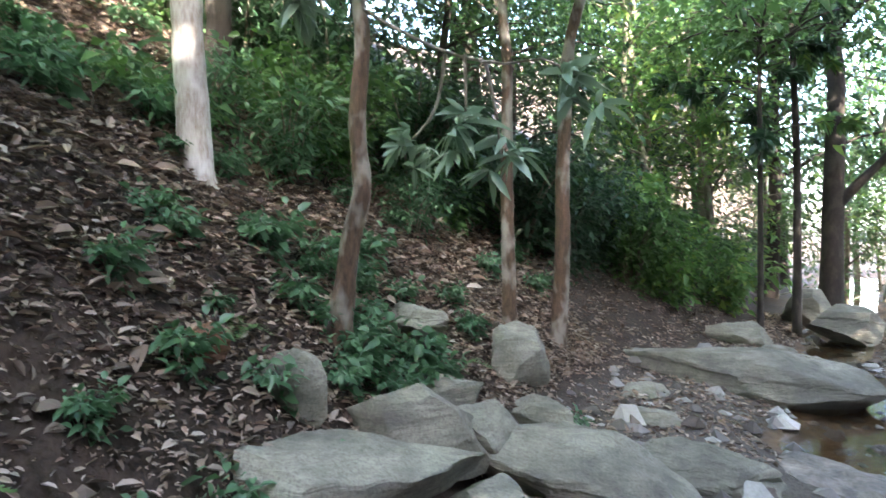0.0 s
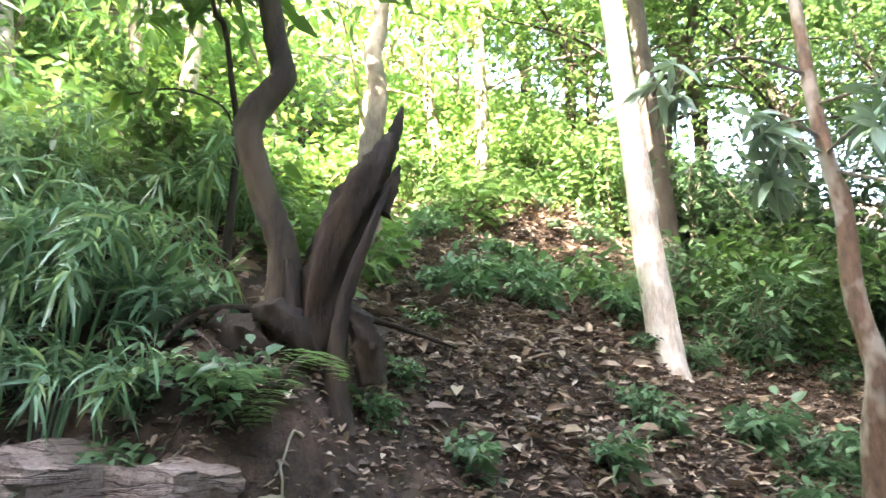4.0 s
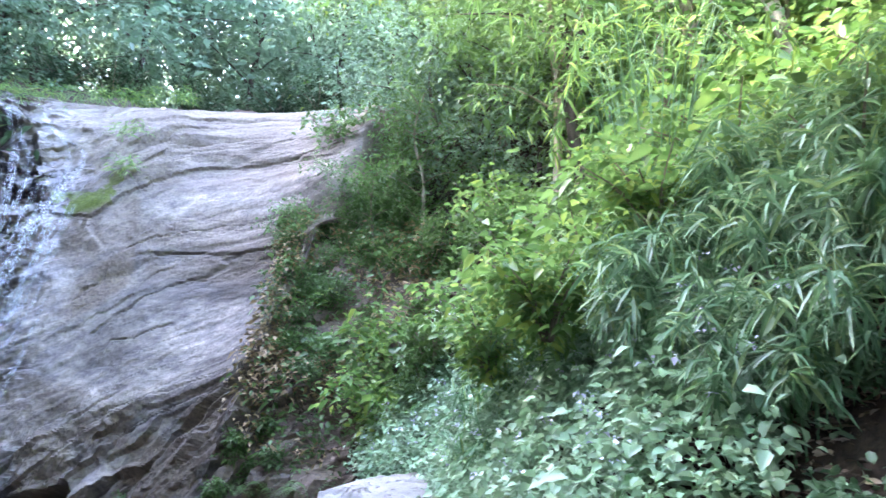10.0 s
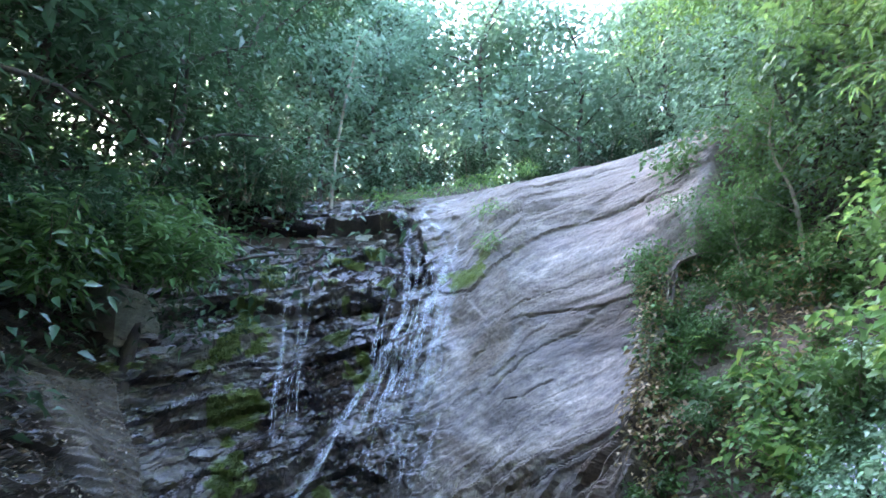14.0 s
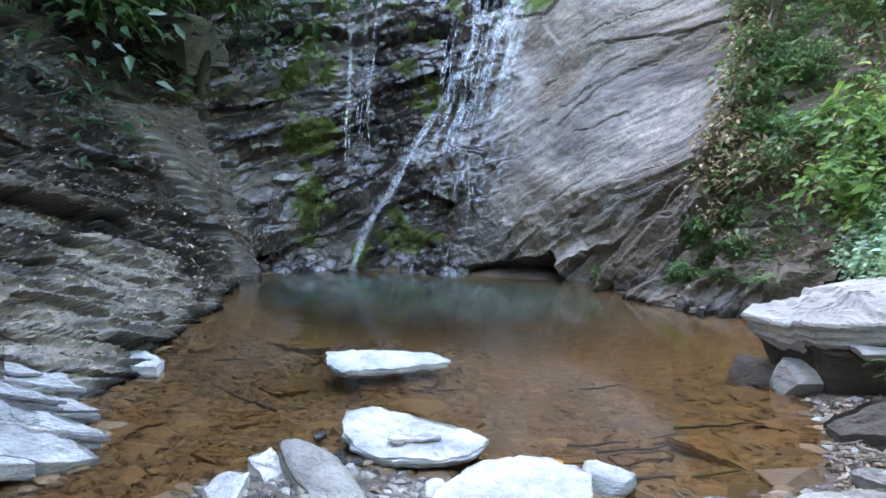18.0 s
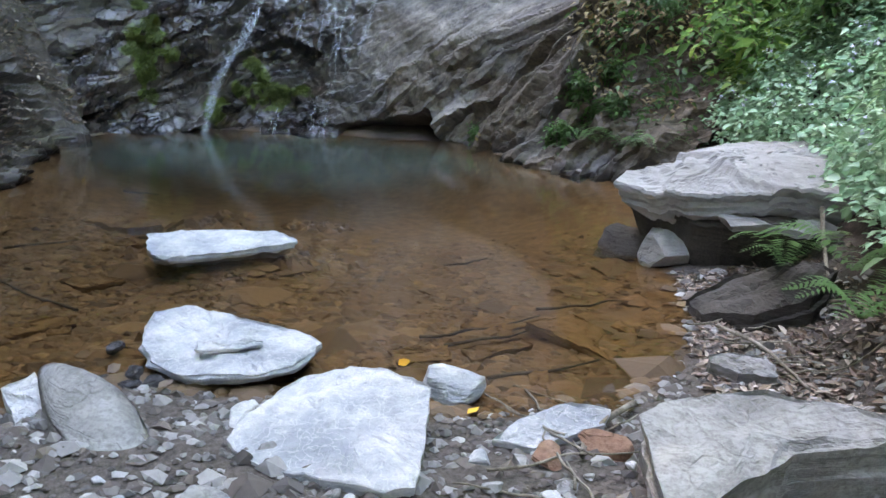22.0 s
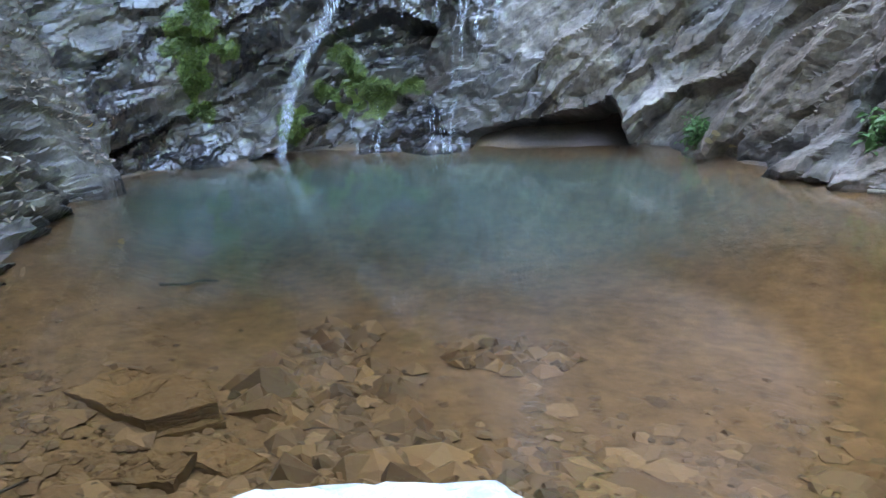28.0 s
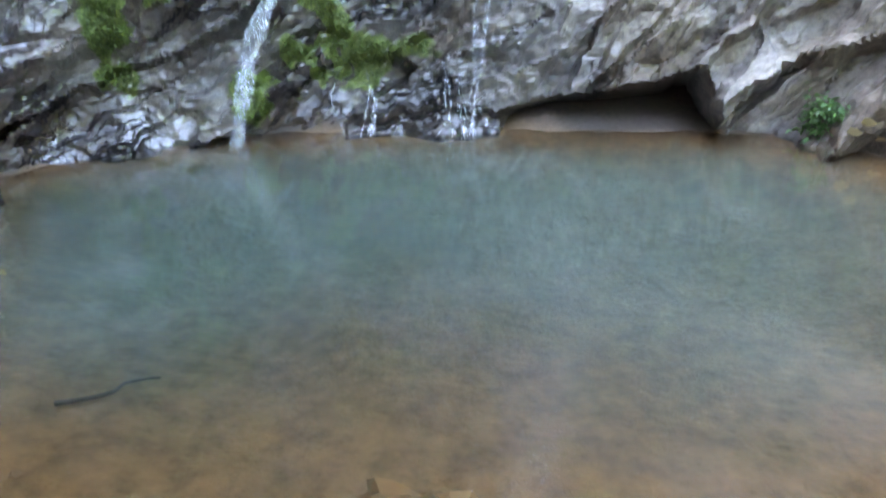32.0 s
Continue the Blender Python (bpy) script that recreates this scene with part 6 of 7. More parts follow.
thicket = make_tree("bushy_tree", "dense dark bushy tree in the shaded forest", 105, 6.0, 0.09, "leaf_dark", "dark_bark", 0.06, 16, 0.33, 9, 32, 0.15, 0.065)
# Copies on the near west bank stay out of view, added to block low sky.
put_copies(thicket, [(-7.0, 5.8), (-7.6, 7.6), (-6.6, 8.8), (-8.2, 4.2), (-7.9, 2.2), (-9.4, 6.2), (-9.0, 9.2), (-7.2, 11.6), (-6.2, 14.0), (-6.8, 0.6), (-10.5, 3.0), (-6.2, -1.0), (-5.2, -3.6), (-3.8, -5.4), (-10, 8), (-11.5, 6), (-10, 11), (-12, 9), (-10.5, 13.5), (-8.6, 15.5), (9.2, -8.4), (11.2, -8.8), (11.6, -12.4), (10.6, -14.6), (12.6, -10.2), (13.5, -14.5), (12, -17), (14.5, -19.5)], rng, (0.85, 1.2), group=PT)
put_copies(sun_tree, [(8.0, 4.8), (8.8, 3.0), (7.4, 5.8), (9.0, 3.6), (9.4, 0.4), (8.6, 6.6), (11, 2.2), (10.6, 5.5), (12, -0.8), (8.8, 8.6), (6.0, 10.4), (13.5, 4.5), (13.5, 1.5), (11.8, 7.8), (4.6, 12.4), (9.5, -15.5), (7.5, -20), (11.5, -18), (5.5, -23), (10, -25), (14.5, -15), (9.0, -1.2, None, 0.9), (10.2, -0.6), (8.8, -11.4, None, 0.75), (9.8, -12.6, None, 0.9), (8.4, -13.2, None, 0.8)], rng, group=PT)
put_copies(mid_tree, [(5.6, 6.4, None, 0.8), (6.3, 8.6, None, 0.8), (5.1, 9.8, None, 0.8), (7.2, 7.4, None, 0.9), (4.4, 11.4, None, 0.8), (8.4, 9.2), (14.5, 10), (16.5, 4.5), (11, 11), (8, 13), (5.0, 15), (12, -6.5), (17, -6), (10.5, -9), (13, -11), (18, 12), (13, -17), (8.8, -3.6, None, 0.8), (9.8, -4.4, None, 0.9), (11.2, -4.8), (8.4, -6.4, None, 0.7), (10.2, -6.2, None, 0.8), (9.5, -5.5, None, 0.9), (10.5, -2.6), (11.6, -3.2), (13.0, -2.4), (12.4, -4.4)], rng, (0.75, 1.05), group=PT)
# Unseen copies behind the start, west and downstream, are added to block sun and sky.
put_copies(dark_tree, [(-6.8, 7.6, None, 0.8), (-5.9, -2.6), (-4.8, -5.0), (-6.9, 0.4), (-6.4, 3.2, None, 1.1), (-7.5, 1.0, None, 1.1), (-6.2, -2.6, None, 1.1), (-7.6, 3.2, None, 1.1), (-9.2, 0.8, None, 1.1), (-9.0, 4.6, None, 0.85), (-8.2, 6.4, None, 0.8), (-2.8, -8.4), (-3.6, -6.2), (-8.0, 5.2, None, 0.8), (-6.9, 9.9), (-6.4, 12.8), (-9.5, 7.8, None, 0.8), (-8.5, 11.5), (-9.4, 2.6), (-8.2, -0.5), (-7.5, 14.5), (-6.0, 17.0), (-11.5, 4.8, None, 0.8), (-6.5, -4), (-5.5, -8), (-3.5, -13), (-1, -19), (-11, 10, None, 0.8), (9.0, -17), (11, -22), (4, -26), (0.5, -30), (9, -30), (7, -38), (14, -34), (10.2, -16.4), (-2.2, -6.6, None, 1.6), (-1.0, -10.5, None, 1.6), (1.0, -14.0, None, 1.6), (3.0, -17.0, None, 1.5)], rng, (0.85, 1.15), group=PT)

for lab, path, r, bark in (("thin pale leaning stem at the cliff edge", [(-5.05, 11.6, 6.4), (-5.05, 11.6, 7.9), (-4.9, 11.7, 9.8), (-4.6, 11.8, 12)], 0.05, "grey_bark"), ("thin pale stem at the cliff edge", [(-5.8, 11.7, 6.4), (-5.8, 11.75, 8.0), (-5.95, 11.8, 11.5)], 0.035, "grey_bark"),
                           ("dark leaning trunk in the shaded forest", [(-7.6, 11.4, 6.4), (-7.5, 11.4, 9.0), (-7.0, 11.6, 14.0)], 0.13, "dark_bark"), ("dark trunk in the shaded forest", [(-9.0, 9.2, 5.6), (-8.9, 9.2, 8.5), (-8.5, 9.3, 14.0)], 0.15, "dark_bark"),
                           ("dark crooked trunk in the shaded forest", [(-8.4, 10.0, 5.8), (-8.2, 10.05, 8.0), (-8.5, 10.1, 10.5), (-8.0, 10.2, 14.0)], 0.1, "dark_bark"), ("thin dark trunk over the rock slope", [(-7.0, 6.5, 3.4), (-7.05, 6.5, 4.4), (-7.35, 6.5, 5.6), (-7.25, 6.4, 8.0)], 0.06, "dark_bark")):
    edge_tree = stem_tree("cliff_edge_tree", lab, path, r, r * 0.55, bark)
    top = np.array(path[-1])
    for k in range(5):
        a = k * 2.5 + r * 40
        b = np.array(path[-2]) * (1 - k / 5) + top * k / 5
        o = np.array((math.cos(a), math.sin(a), 0.3)) * rng.uniform(0.6, 1.2)
        add_limb(edge_tree, [b, b + o * 0.5 + (0, 0, 0.1), b + o], r * 0.25, 0.006, bark, "leaf_dark", 9, 0.13, 0.055, rng, tips=7)

# Undergrowth of the bank.
def edge_of_bushes(z):
    return np.interp(z, [0, 1.0, 2.0, 2.8, 3.7, 5.2, 6.3, 8.0], [15.4, 15.35, 15.15, 14.95, 14.98, 15.0, 14.95, 14.6])


shrub_bright = make_shrub("broadleaf_shrub", "overhanging bright yellow-green broadleaf shrub", 201, 1.0, 0.85, "leaf_bright", 0.125, 0.07, 16, 13)
put_copies(shrub_bright, [(3.0, 2.65, 1.9, 0.75), (3.2, 3.2, 2.0, 0.8), (3.6, 2.3, 2.5, 0.8), (3.0, 3.7, 1.7, 0.7), (3.9, 5.6, None, 1.4), (4.3, 4.4, None, 1.5), (5.0, 3.0, None, 1.3), (5.6, 1.6, None, 1.3), (2.9, 7.0, None, 1.3), (3.2, 8.0, None, 1.4), (5.8, 5.2, None, 1.5), (4.8, 7.2, None, 1.6), (2.2, 9.3, None, 1.2), (6.2, 1.0), (7.6, 0.8, None, 1.4), (6.2, 3.4, None, 1.4), (8.0, -9.5, None, 1.6), (7.2, -10.0, None, 1.3), (7.7, -10.9, None, 1.5), (8.2, -11.6, None, 1.6), (7.6, -12.4, None, 1.5), (8.6, -10.2, None, 1.6)], rng, (0.6, 0.8), group="shrubs on the bank")
shrub_mid = make_shrub("shrub", "green shrub with small leaves on the slope", 202, 1.0, 0.7, "leaf_mid", 0.1, 0.055, 12, 17, fine=True)
put_copies(shrub_mid, [(3.3, 6.3), (3.0, 7.6), (2.6, 8.5), (3.8, 8.6), (4.4, 6.4), (3.6, 9.8), (5.2, 9.0), (2.6, 10.6), (4.8, 5.2), (5.4, 4.0), (1.9, 9.9, None, 0.8), (2.3, 7.7, None, 0.8), (4.6, 3.4), (6.2, 6.6), (4.2, 1.4, None, 0.8), (4.9, 1.0, None, 0.8), (7.9, -2.6), (6.6, -3.6), (7.3, -4.7), (7.3, -6.4), (7.0, -5.4), (6.5, -3.9, None, 0.8), (7.5, -8.5), (7.2, -9.2), (8.0, -10.6), (9.0, -12.2), (7.6, -11.4), (8.8, -9.6), (7.4, -7.6), (8.4, -13.2), (7.2, -10), (8.4, -11.5), (9.5, -13), (8.6, -0.4, None, 0.8), (8.8, -1.8, None, 0.9), (9.2, -2.6), (8.6, -3.0, None, 0.8)], rng, group="shrubs on the bank")
for k in range(52):
    zz = rng.uniform(1.6, 7.4)
    q, _ = on_wall(min(16.4, edge_of_bushes(zz) + 0.42 + 1.2 * rng.random()), zz, -0.05)
    sc = rng.uniform(0.4, 0.72) * (0.75 if zz < 3.2 else 1.0)
    copy_thing(shrub_mid if (k % 3 or zz < 4.5) else shrub_bright, pose(*q[0], rng.uniform(-30, 30), rng.uniform(-45, -15), rng.uniform(-180, 180)) @ Matrix.Diagonal((sc, sc, sc, 1)))
for k in range(30):
    zz = rng.uniform(5.2, 7.6)
    q, _ = on_wall(edge_of_bushes(zz) + rng.uniform(0.1, 1.0), zz, -0.15)
    sc = rng.uniform(0.6, 0.95)
    copy_thing(shrub_mid if k % 2 else shrub_bright, pose(*q[0], rng.uniform(-15, 15), rng.uniform(-25, 0), rng.uniform(-180, 180)) @ Matrix.Diagonal((sc, sc, sc, 1)))
shrub_dark = make_shrub("dark_shrub", "dark glossy shrub at the forest edge", 203, 1.2, 0.8, "leaf_dark", 0.1, 0.042, 12, 32, fine=False)
put_copies(shrub_dark, [(-6.3, 6.2, 4.4), (-5.9, 5.3, 3.9), (-6.5, 7.2, 5.0), (-6.6, 4.4, 3.6), (-7.2, 5.6, 4.6), (-6.7, 8.4, 6.2), (-7.4, 6.7, 5.2), (-5.9, 9.4, 6.6), (-5.8, 10.6, 6.8), (-7.2, 3.6, 3.7), (-4.6, 13.4, None), (-2.6, 15.4, None), (-0.6, 16.0, None), (1.4, 15.4, None), (-3.6, 15.0, None), (2.4, 13.4, None), (7.1, -5.6, None), (7.5, -6.8, None), (7.3, -5.2, None), (7.4, -8.3, None), (7.6, -8.4, None), (8.2, -10.2, None), (7.4, -4.2, None), (6.9, -6.6, None), (6.9, -7.4, None), (7.0, -5.0, None), (7.8, -3.4, None), (8.2, -4.2, None), (8.6, -7.0, None), (8.0, -11.8, None), (9.4, -13.2, None), (9.2, -15.5, None), (7.6, -9.9, None), (-7.0, 2.4, 3.4), (-6.0, 1.0, 2.8)], rng, group="shrubs at the cliff edge")
big_leaf = make_shrub("rosette_shrub", "glossy large-leaved shrub hanging over the cliff", 204, 0.9, 0.8, "leaf_mid", 0.16, 0.05, 10, 18, clump=0.13)
put_copies(big_leaf, [(-5.2, 6.6, 4.0), (-5.6, 6.0, 4.0), (-5.9, 5.2, 3.6), (-6.0, 7.0, 4.7), (-6.4, 5.0, 3.9)], rng, group="shrubs at the cliff edge")
bamboo = make_bamboo("bamboo_grass", "arching bamboo grass with narrow leaves on the bank", 205, 0.75, leaf_len=0.14)
spots = scatter(160, (3.15, 4.6, 0.3, 2.6), lambda x, y, z, b, g, p: (z > 1.5) & (z < 2.9) & ~((y < 1.3) & (x > 3.75) & (x < 4.4)), rng)
low = scatter(90, (3.1, 3.7, 0.3, 1.2), lambda x, y, z, b, g, p: (z > 1.0) & (z < 1.9) & (x + 0.5 * y > 3.45), rng)
put_copies(bamboo, [(x, y) for x, y, _ in spots[:46]] + [(x, y, None, 0.75) for x, y, _ in low[:9]] + [(3.3, 4.1), (3.0, 3.6), (3.4, 3.2)], rng, (0.8, 1.2), group="bamboo grass on the bank")
tall = make_bamboo("tall_bamboo", "tall hanging yellow-green bamboo foliage", 206, 3.6, "leaf_bright", 15, 0.45, 0.17)
put_copies(tall, [(4.1, 3.0, None), (4.5, 3.7, None), (5.2, 4.8, None), (5.6, 6.0, None)], rng, (0.9, 1.1), group="tall bamboo")
fern = make_fern("fern", "green fern at the bank foot", 207, 0.42)
put_copies(fern, [(3.25, -0.3, 1.55), (2.35, 3.7, 0.3), (2.55, 3.3, 0.45), (2.45, 2.9, 0.35), (3.15, -0.9, None), (2.62, 2.5, 0.5), (1.2, 7.65, 0.35), (1.65, 7.45, 0.3), (1.45, 7.6, 0.3), (2.0, 7.1, 0.35), (4.3, -2.2, None, 0.6), (4.7, -3.9, None, 0.7)], rng, group="ferns")
plant = make_shrub("leafy_plant", "small broad-leaved green plant on leaf litter", 208, 0.2, 0.15, "leaf_herb", 0.085, 0.045, 4, 8, "plant", clump=0.05)
spots = scatter(400, (2.5, 8.0, -6.5, 1.2), lambda x, y, z, b, g, p: (z > 0.35), rng)
put_copies(plant, [(x, y) for x, y, _ in spots[:100]] + [(3.2, 0.1, None), (3.3, -0.12, None, 1.3), (3.38, 0.2, None, 1.1), (3.25, -0.62, None), (3.1, -0.85, None, 1.2), (3.6, 0.35, None, 1.2), (3.45, 0.5, None, 1.1), (3.9, -1.0, None), (4.05, -0.7, None, 0.9), (3.05, 0.25, None, 1.1), (4.3, -4.7, None, 1.3), (3.45, -1.9, None, 1.2)] + [(5.45 + 0.45 * rng.normal(), -2.65 + 0.5 * rng.normal(), None, 1.4) for _ in range(12)] + [(4.7 + 0.3 * rng.normal(), -3.3 + 0.4 * rng.normal(), None, 1.2) for _ in range(10)] + [(6.3 + 0.6 * rng.normal(), -1.2 + 0.6 * rng.normal(), None, 1.4) for _ in range(8)], rng, (0.45, 0.85), group="small plants on the bank")
bank_rosette = make_shrub("rosette_shrub", "slope shrub with whorls of long green leaves", 210, 0.9, 0.6, "leaf_herb", 0.13, 0.045, 10, 11, clump=0.15)
put_copies(bank_rosette, [(6.3, -3.3, None, 0.8), (7.0, -4.2), (6.3, -4.6, None, 0.6), (6.7, -2.7, None, 0.7), (7.2, -5.0)], rng, group="shrubs on the bank")
wall_plant = make_shrub("ledge_plant", "bright leafy plant growing from the rock foot", 209, 0.28, 0.22, "leaf_mid", 0.085, 0.045, 8, 9, "plant", clump=0.06)
p, _ = on_wall([13.75, 15.3, 15.55, 15.45, 15.2, 15.7], [0.12, 0.85, 1.1, 0.6, 0.3, 0.7], 0.03)
put_copies(wall_plant, [(*p[0], 0.7)] + [(*q, 1.0) for q in p[1:]], rng, (0.65, 0.8), group="plants on the rock")


def cover(name, label, pts, per, spread, ln, wd, leaf, rng, lift=0.12, kind="stuff", category="undergrowth", fine=False):
    c = pts + np.array((0, 0, lift)) + rng.normal(size=pts.shape) * np.array((0.02, 0.02, lift * 0.5))
    ob = mesh_object(name, *leaf_cloud(c, per, spread, ln, wd, rng, fine=fine), leaf)
    return tagged(ob, label, category, kind=kind)


pale = scatter(5200, (2.35, 4.6, 0.9, 7.2), lambda x, y, z, b, g, p: (z > 0.55) & (z < 2.2 + 0.2 * (y > 3)) & ((y > 1.9) | (z < 1.75)), rng)
cover("pale_groundcover", "dense pale green ground cover with small leaves", pale, 16, 0.11, 0.056, 0.039, "leaf_pale", rng, 0.16, fine=True)
flowers = pale[::17] + np.array((-0.1, 0, 0.42))
ob = mesh_object("lilac_flowers", *leaf_cloud(flowers, 5, 0.018, 0.025, 0.02, rng), "flower")
tagged(ob, "tiny pale lilac flower heads in the ground cover", "flowers", kind="stuff")
green = scatter(9500, (3.2, 9.5, -0.3, 9.0), lambda x, y, z, b, g, p: (z > 2.3) & ((x > 4.45) | (y > 1.5)) & (vnoise(np.stack([x, y, 0 * x], -1), 0.7, 2) > -0.5), rng)
cover("bank_undergrowth", "dense green low undergrowth on the upper bank", green, 8, 0.12, 0.1, 0.055, "leaf_mid", rng, 0.13)
green2 = scatter(6500, (4.0, 11, -9.5, -0.6), lambda x, y, z, b, g, p: (z > 1.5) & (vnoise(np.stack([x, y, 0 * x], -1), 1.1, 7) > 0.62 - 0.77 * smooth(6.5, 7.8, x + 0.25 * y)), rng)
cover("slope_undergrowth", "patches of low green plants on the slope", green2, 7, 0.1, 0.11, 0.06, "leaf_mid", rng, 0.12)
# Bright leaf colour chosen here to carry the sunlight on the slope.
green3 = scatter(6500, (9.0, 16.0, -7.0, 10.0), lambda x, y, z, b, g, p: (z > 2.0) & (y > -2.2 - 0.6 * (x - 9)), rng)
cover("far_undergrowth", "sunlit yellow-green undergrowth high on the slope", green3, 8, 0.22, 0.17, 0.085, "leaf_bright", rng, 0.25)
iv, zv = rng.uniform(14.4, 16.6, 1500), rng.uniform(0.9, 7.6, 1500)
keep = (vnoise(np.stack([iv * 2.5, zv * 1.2, 0 * iv], -1), 1.0, 4) > 0.02) & (iv > edge_of_bushes(zv) + 0.12 + 0.12 * rng.normal(size=len(iv)))
p, n = on_wall(iv[keep], zv[keep], 0.14)
cover("cliff_creepers", "trailing green creepers and dry leaves on rock", p, 7, 0.16, 0.1, 0.055, "leaf_mid", rng, 0.05, fine=True)
iv, zv = rng.uniform(14.3, 16.4, 2600), rng.uniform(0.8, 6.6, 2600)
keep = (iv > edge_of_bushes(zv) - 0.05 + 0.1 * rng.normal(size=len(iv))) & (vnoise(np.stack([iv * 3.0, zv * 1.6, 0 * iv], -1), 1.0, 14) > -0.2)
p, n = on_wall(iv[keep], zv[keep], 0.08)
cover("dry_creepers", "dry brown leaves hanging on the rock edge", p, 5, 0.12, 0.085, 0.045, "leaf_dry", rng, 0.03)
iv, zv = rng.uniform(14.9, 15.45, 520), rng.uniform(4.3, 7.7, 520)
p, n = on_wall(iv, zv, 0.1)
cover("ridge_creepers", "trailing green creepers on the ridge beside the slab", p[:300], 7, 0.15, 0.09, 0.05, "leaf_mid", rng, 0.05, fine=True)
cover("ridge_brush", "dry brown brush on the ridge beside the slab", p[300:], 6, 0.13, 0.085, 0.04, "leaf_dry", rng, 0.04)
iv, zv = rng.uniform(8.4, 10.6, 500), rng.uniform(0, 0.5, 500)
p, n = on_wall(iv, wall_top(iv) + 1.4 - zv, 0.05)
cover("edge_grass", "grass tufts along the cliff top", p, 9, 0.09, 0.14, 0.02, "leaf_dark", rng, 0.1)
tufts = ((11.72, 7.15, 0.16, 0.3), (11.6, 7.5, 0.12, 0.2), (11.8, 7.6, 0.16, 0.12), (12.1, 7.85, 0.12, 0.05), (12.45, 7.95, 0.1, 0.05), (12.62, 6.4, 0.06, 0.06), (12.7, 5.5, 0.04, 0.05), (12.95, 8.0, 0.06, 0.04))
at_i, at_z = np.concatenate([[(a + rng.normal() * da, b + rng.normal() * db) for _ in range(int(12 + 150 * da))] for a, b, da, db in tufts]).T
p, n = on_wall(at_i, np.clip(at_z, 0, 8.1), 0.05)
cover("ledge_grass", "yellow-green grass tufts above the waterfall", p, 10, 0.1, 0.16, 0.016, "leaf_bright", rng, 0.08)

# Moss cushions, where the rock stays wet.
iv, zv = rng.uniform(9.9, 11.9, 26000), rng.uniform(0.15, 6.0, 26000)
mm = wall_relief(iv, zv)[2]
keep = mm > 0.45 + 0.3 * rng.random(len(mm))
p, n = on_wall(iv[keep], zv[keep], 0.01)
ob = mesh_object("moss_cushions", *leaf_cloud(p, 6, 0.022, 0.024, 0.015, rng), "moss")
tagged(ob, "thick green moss on wet rock", "moss", kind="stuff")


# ---- leaf litter ----
def litter(name, label, pts, rng, size=0.055):
    d = rng.normal(size=pts.shape) * (1, 1, 0.25)
    k = size * np.exp(np.clip(rng.normal(size=len(pts)), -2, 1.6) * 0.32)
    ob = mesh_object(name, *leaf_mesh(pts + (0, 0, 0.012), d, k, k * 0.45, rng, 0.3, 0.1, fine=True), "litter", shade=False)
    return tagged(ob, label, "leaf litter", kind="stuff")


litter("leaf_litter", "brown dry leaf litter on the bank", scatter(80000, (2.35, 8.0, -6.5, 1.2), lambda x, y, z, b, g, p: (z > 0.2) & (b < 0.1) & (rng.random(len(x)) < 0.3 + 0.7 * smooth(3.7, 4.4, x - 0.6 * (y + 1.2))), rng), rng)
litter("stump_litter", "small broken leaf bits on damp earth round the stump", scatter(9000, (2.6, 4.6, -1.8, 1.2), lambda x, y, z, b, g, p: (z > 0.5) & (vnoise(np.stack([x, y, 0 * x], -1), 2.2, 9) > -0.25), rng), rng, 0.034)
litter("upper_litter", "dry leaves on the upper slope", scatter(20000, (4, 13, -12, 8), lambda x, y, z, b, g, p: (z > 1.0), rng), rng, 0.11)
litter("stream_litter", "dry leaves between the stones of the stream bank", scatter(26000, (3.2, 9.5, -14, -3.5), lambda x, y, z, b, g, p: (b < 0.1), rng), rng, 0.06)
litter("shore_litter", "dry leaf bits and debris on the shore beside the boulder", scatter(2600, (1.75, 2.6, 2.3, 4.2), lambda x, y, z, b, g, p: (b < 0.1), rng), rng, 0.045)
iv, zv = rng.uniform(4.6, 9.0, 4600), rng.uniform(0.15, 3.4, 4600)
keep = vnoise(np.stack([iv * 2.5, zv * 2.0, 0 * iv], -1), 1.0, 44) > -0.1
iv, zv = iv[keep], zv[keep]
p, n = on_wall(iv, zv, 0.015)
litter("slab_litter", "fallen leaves caught on the rock slope", p, rng, 0.06)


# ---- the waterfall ----
fall = new("waterfall")
tagged(fall, "thin white water streaming down dark rock", "waterfall")


def strand(path, width, seed):
    """A thread of water that leaps from ledge to ledge along places (i, z)."""
    rng = np.random.default_rng(seed)
    n = 110
    q = bent([(a, b, 0) for a, b in path], n)
    i = q[:, 0] + 0.012 * vnoise(np.stack([q[:, 1] * 1.6, 0 * q[:, 0] + seed, 0 * q[:, 0]], -1), 1.0, seed)
    z = q[:, 1]
    d = wall_relief(i, z)[0]
    d = np.array([d[max(0, k - 7):k + 3].max() for k in range(n)])
    d = np.convolve(np.pad(d, 4, mode="edge"), np.ones(9) / 9, "valid") + 0.03
    p, out = wall_point(i, z)
    p[:, :2] -= out * d[:, None]
    w = 0.85 * width * (0.35 + 0.9 * np.abs(vnoise(np.stack([z * 2.6, 0 * z + seed, 0 * z], -1), 1.0, seed + 9)))
    side = np.stack([-out[:, 1], out[:, 0], 0 * z], -1)
    off = np.linspace(-1, 1, 5)
    bulge = np.array((0, 0.25, 0.35, 0.25, 0.0))
    v = p[:, None] + side[:, None] * (off[None, :, None] * w[:, None, None]) - np.concatenate([out, 0 * z[:, None]], -1)[:, None] * (bulge[None, :, None] * w[:, None, None])
    mesh_object("strand", v.reshape(-1, 3), grid_faces(n, 5), "fall", fall)


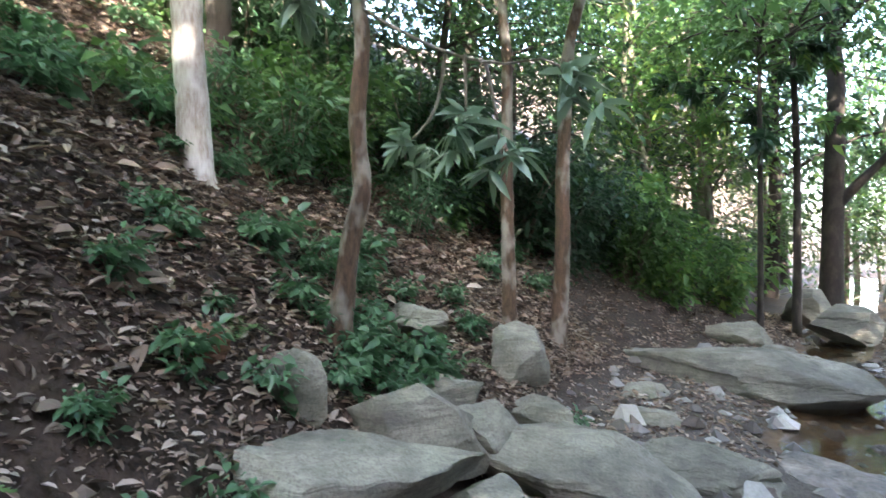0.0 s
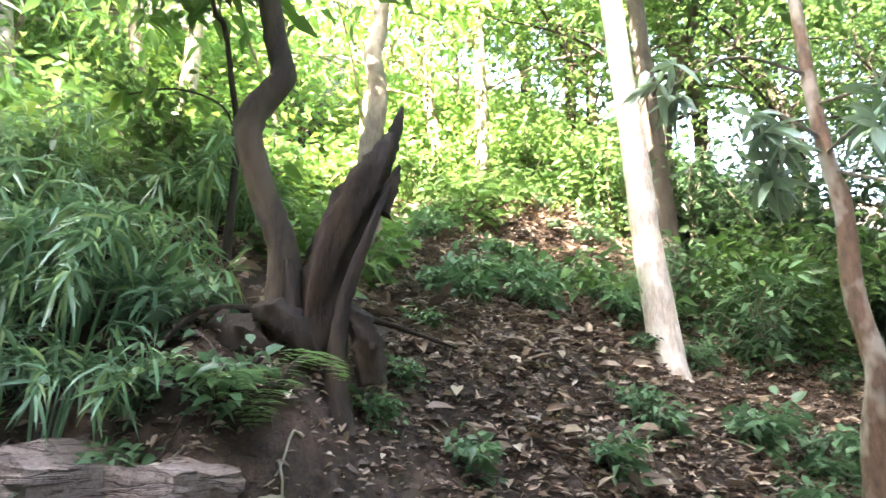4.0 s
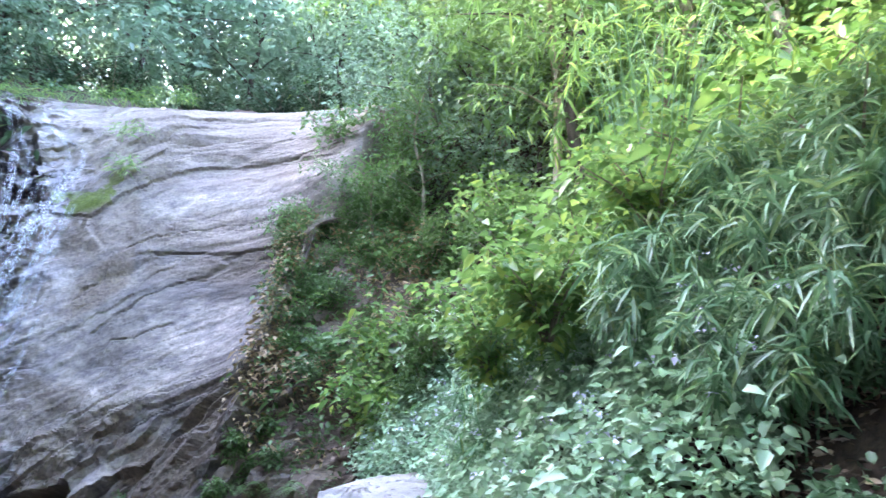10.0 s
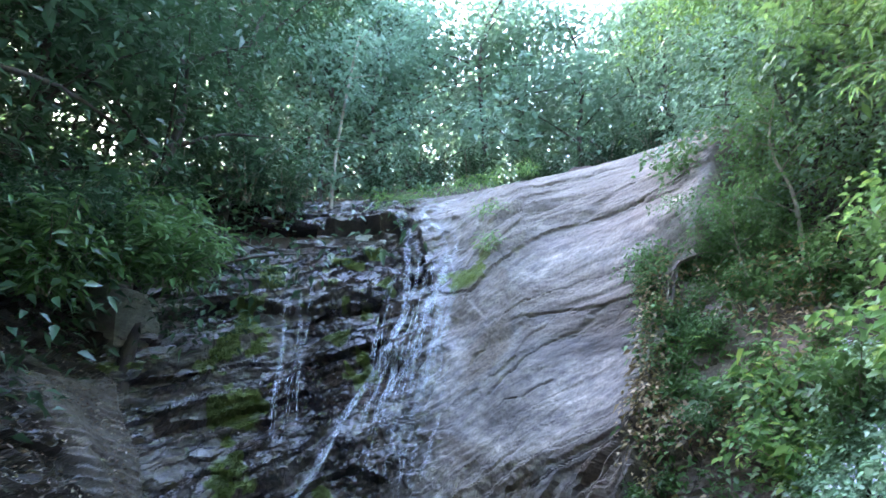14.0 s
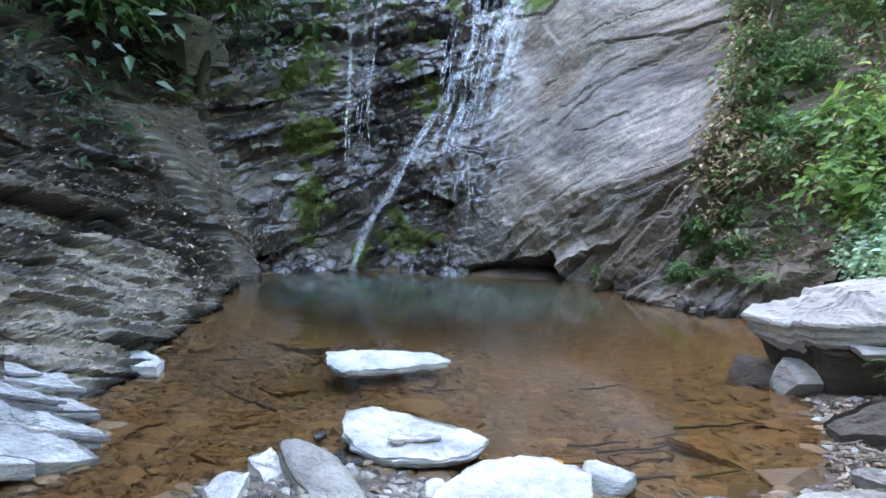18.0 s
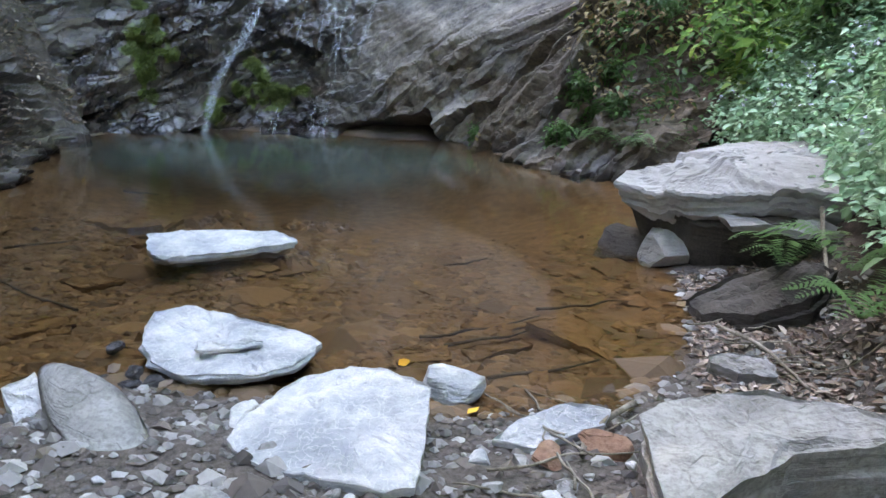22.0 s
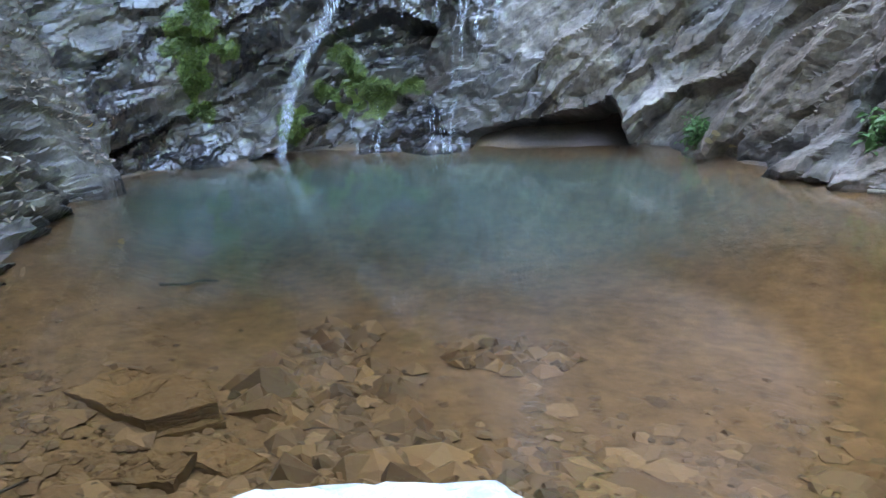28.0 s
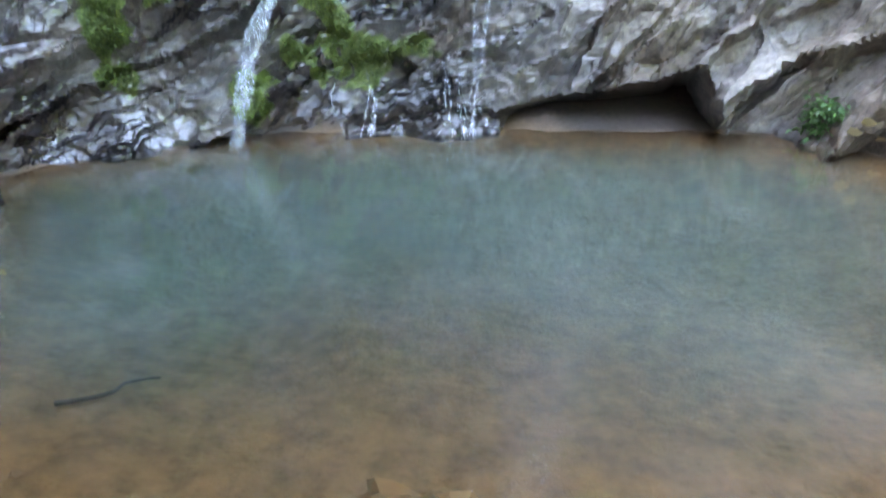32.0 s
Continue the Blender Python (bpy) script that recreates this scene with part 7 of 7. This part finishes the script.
MAIN = [(11.8, 6.62), (11.84, 6.2), (11.9, 5.65), (11.93, 5.0), (11.95, 4.5), (11.96, 4.05), (11.8, 3.25), (11.55, 2.25), (11.42, 1.5), (11.2, 0.8), (11.04, -0.02)]
strand(MAIN, 0.08, 1)
strand([(a + 0.025, b) for a, b in MAIN], 0.055, 2)
strand([(a - 0.02, b) for a, b in MAIN[4:]], 0.04, 21)
strand([(a + 0.01, b) for a, b in MAIN[6:]], 0.045, 22)
strand([(11.98, 6.75), (12.05, 6.4), (12.18, 6.05), (12.24, 5.5), (12.25, 5.0), (12.14, 4.3), (12.1, 3.9)], 0.1, 3)
strand([(12.0, 6.7), (12.12, 6.2), (12.3, 5.9), (12.3, 5.4), (12.2, 4.7)], 0.07, 31)
strand([(11.86, 6.6), (11.9, 6.1), (12.0, 5.6), (12.03, 5.1), (12.0, 4.4)], 0.06, 32)
veil = np.random.default_rng(40)
for k in range(64):
    a0, z0 = veil.uniform(11.8, 12.4), veil.uniform(3.0, 5.2)
    a1, z1 = 11.66 + (a0 - 11.8) * 1.1 + veil.normal() * 0.04, z0 - veil.uniform(0.7, 2.4)
    strand([(a0, z0), (a0 * 0.6 + a1 * 0.4 + veil.normal() * 0.02, z0 * 0.6 + z1 * 0.4), (a1, max(z1, 0.9))], veil.uniform(0.015, 0.05), 50 + k)
for k in range(12):
    a0 = veil.uniform(10.9, 11.2)
    strand([(a0, veil.uniform(4.2, 5.3)), (a0 + veil.normal() * 0.03, 3.4), (a0 - 0.03, veil.uniform(1.8, 2.6))], veil.uniform(0.012, 0.035), 130 + k)
for k in range(5):
    a0 = veil.uniform(12.0, 12.1)
    strand([(a0, veil.uniform(1.5, 2.3)), (12.05 + veil.normal() * 0.02, 0.9), (12.0 + veil.normal() * 0.02, -0.02)], veil.uniform(0.006, 0.013), 150 + k)
for k in range(9):
    a0 = veil.uniform(11.4, 12.15)
    strand([(a0, veil.uniform(0.2, 0.6)), (a0 + veil.normal() * 0.03, 0.2), (a0 + veil.normal() * 0.05, -0.02)], veil.uniform(0.012, 0.03), 110 + k)

# Small loose things round the pool.
p, _ = on_wall([9.05, 13.95, 14.05, 14.1], [0.5, 0.1, 0.16, 0.08], 0.03)
for k, q in enumerate(p):
    tagged(mesh_object("fallen_leaf", *leaf_mesh(q[None], np.array([(0.5, -0.6, 0.2)]), 0.1, 0.07, rng, 0.15, 0.1, fine=True), "yellow_leaf" if k == 0 else "leaf_dry"), "orange fallen leaf stuck to wet rock" if k == 0 else "dry curled leaf at the cliff foot", "leaf")
for x, y in ((-0.95, 2.1), (-0.6, 1.98), (-1.2, 2.3), (-2.0, 2.9), (0.3, 2.6), (-0.2, 3.0)):
    a = rng.uniform(0, 6.28)
    tagged(mesh_object("sunken_leaf", *leaf_mesh(np.array([(x, y, land_at(x, y) + 0.03)]), np.array([(math.cos(a), math.sin(a), 0.05)]), 0.08, 0.05, rng, 0.1, 0.05, fine=True), "yellow_leaf" if x > 0 else "litter"), "brown fallen leaf under the shallow water", "leaf", "sunken leaves")
log = mesh_object("floating_stick", *tube(bent([(0.75, 7.42, 0.012), (1.1, 7.36, 0.02), (1.4, 7.34, 0.012), (1.65, 7.3, 0.02)], 20), np.linspace(0.016, 0.009, 20), 8, rng, 0.08), "grey_bark")
tagged(log, "pale dead stick lying at the waterline", "stick")
for a, b in (((0.3, 3.05), (0.95, 3.5)), ((0.75, 2.55), (1.3, 2.85)), ((-1.9, 2.95), (-2.6, 3.1)), ((0.95, 3.6), (1.5, 3.7)), ((-3.68, 5.78), (-3.5, 6.1)), ((-2.99, 3.57), (-2.75, 4.0)), ((0.5, 2.97), (0.96, 3.3)), ((0.2, 4.6), (0.5, 4.7))):
    line = np.array([(a[0] * (1 - f) + b[0] * f + rng.normal() * 0.015, a[1] * (1 - f) + b[1] * f + rng.normal() * 0.015, 0) for f in np.linspace(0, 1, 6)])
    line[:, 2] = land(line[:, 0], line[:, 1])[0] + 0.03
    tagged(mesh_object("sunken_twig", *tube(bent(line, 16), np.linspace(0.011, 0.005, 16), 6), "dark_bark"), "dark waterlogged twig on the pool bed", "twig", "sunken twigs")

# The bright wet ledge under the lip of the falls, and the dry stems that hang on the bank edge.
p, n = on_wall([11.55], [6.1], -0.25)
stone("ledge_slab", (p[0][0], p[0][1]), 6.32, [(-0.42, -0.05), (-0.3, -0.2), (0.05, -0.16), (0.4, -0.1), (0.46, 0.2), (0.0, 0.3), (-0.4, 0.25)], 0.16, "slab", "pale wet slab sticking out under the lip of the falls", 81, (-0.12, 0.1), 3, category="rock", under=0.9)
for k in range(26):
    i0, z0 = rng.uniform(14.8, 15.8), rng.uniform(1.5, 5.8)
    steps = np.linspace(0, 1, 7)
    iv = i0 + np.cumsum(rng.normal(size=7)) * 0.03 - 0.1 * steps
    zv = np.maximum(z0 - steps * rng.uniform(0.5, 1.3), 0.1)
    q, _ = on_wall(iv, zv, 0.09)
    q[:, 2] += 0.05 * np.sin(steps * 3.1)
    tagged(mesh_object("dry_vine", *tube(bent(q, 20), np.linspace(0.009, 0.004, 20), 6), "grey_bark" if k % 3 else "dark_bark"), "dry brown vine hanging over the rock edge", "vine", "dry vines on the bank edge")
p, n = on_wall([9.1], [3.65], -0.1)
angular_rock("ledge_block", tuple(p[0]), (0.62, 0.5, 0.55), "bank_rock", "pale squared rock block on the shaded ledges", 91, 14, 0.9, (0.1, 0.05), detail=14, up=0.3)
for k in range(46):
    x, y = rng.uniform(2.95, 4.4), rng.uniform(-1.6, 0.45)
    a, ln = rng.uniform(0, 6.28), rng.uniform(0.12, 0.4)
    f = np.linspace(-0.5, 0.5, 5)
    line = np.stack([x + f * ln * math.cos(a) + rng.normal(size=5) * 0.01, y + f * ln * math.sin(a) + rng.normal(size=5) * 0.01, 0 * f], -1)
    line[:, 2] = land(line[:, 0], line[:, 1])[0] + 0.012
    tagged(mesh_object("twig", *tube(bent(line, 10), np.linspace(0.006, 0.003, 10), 5), "grey_bark" if k % 2 else "dark_bark"), "thin dead twig on the damp earth of the bank", "twig", "twigs round the stump")
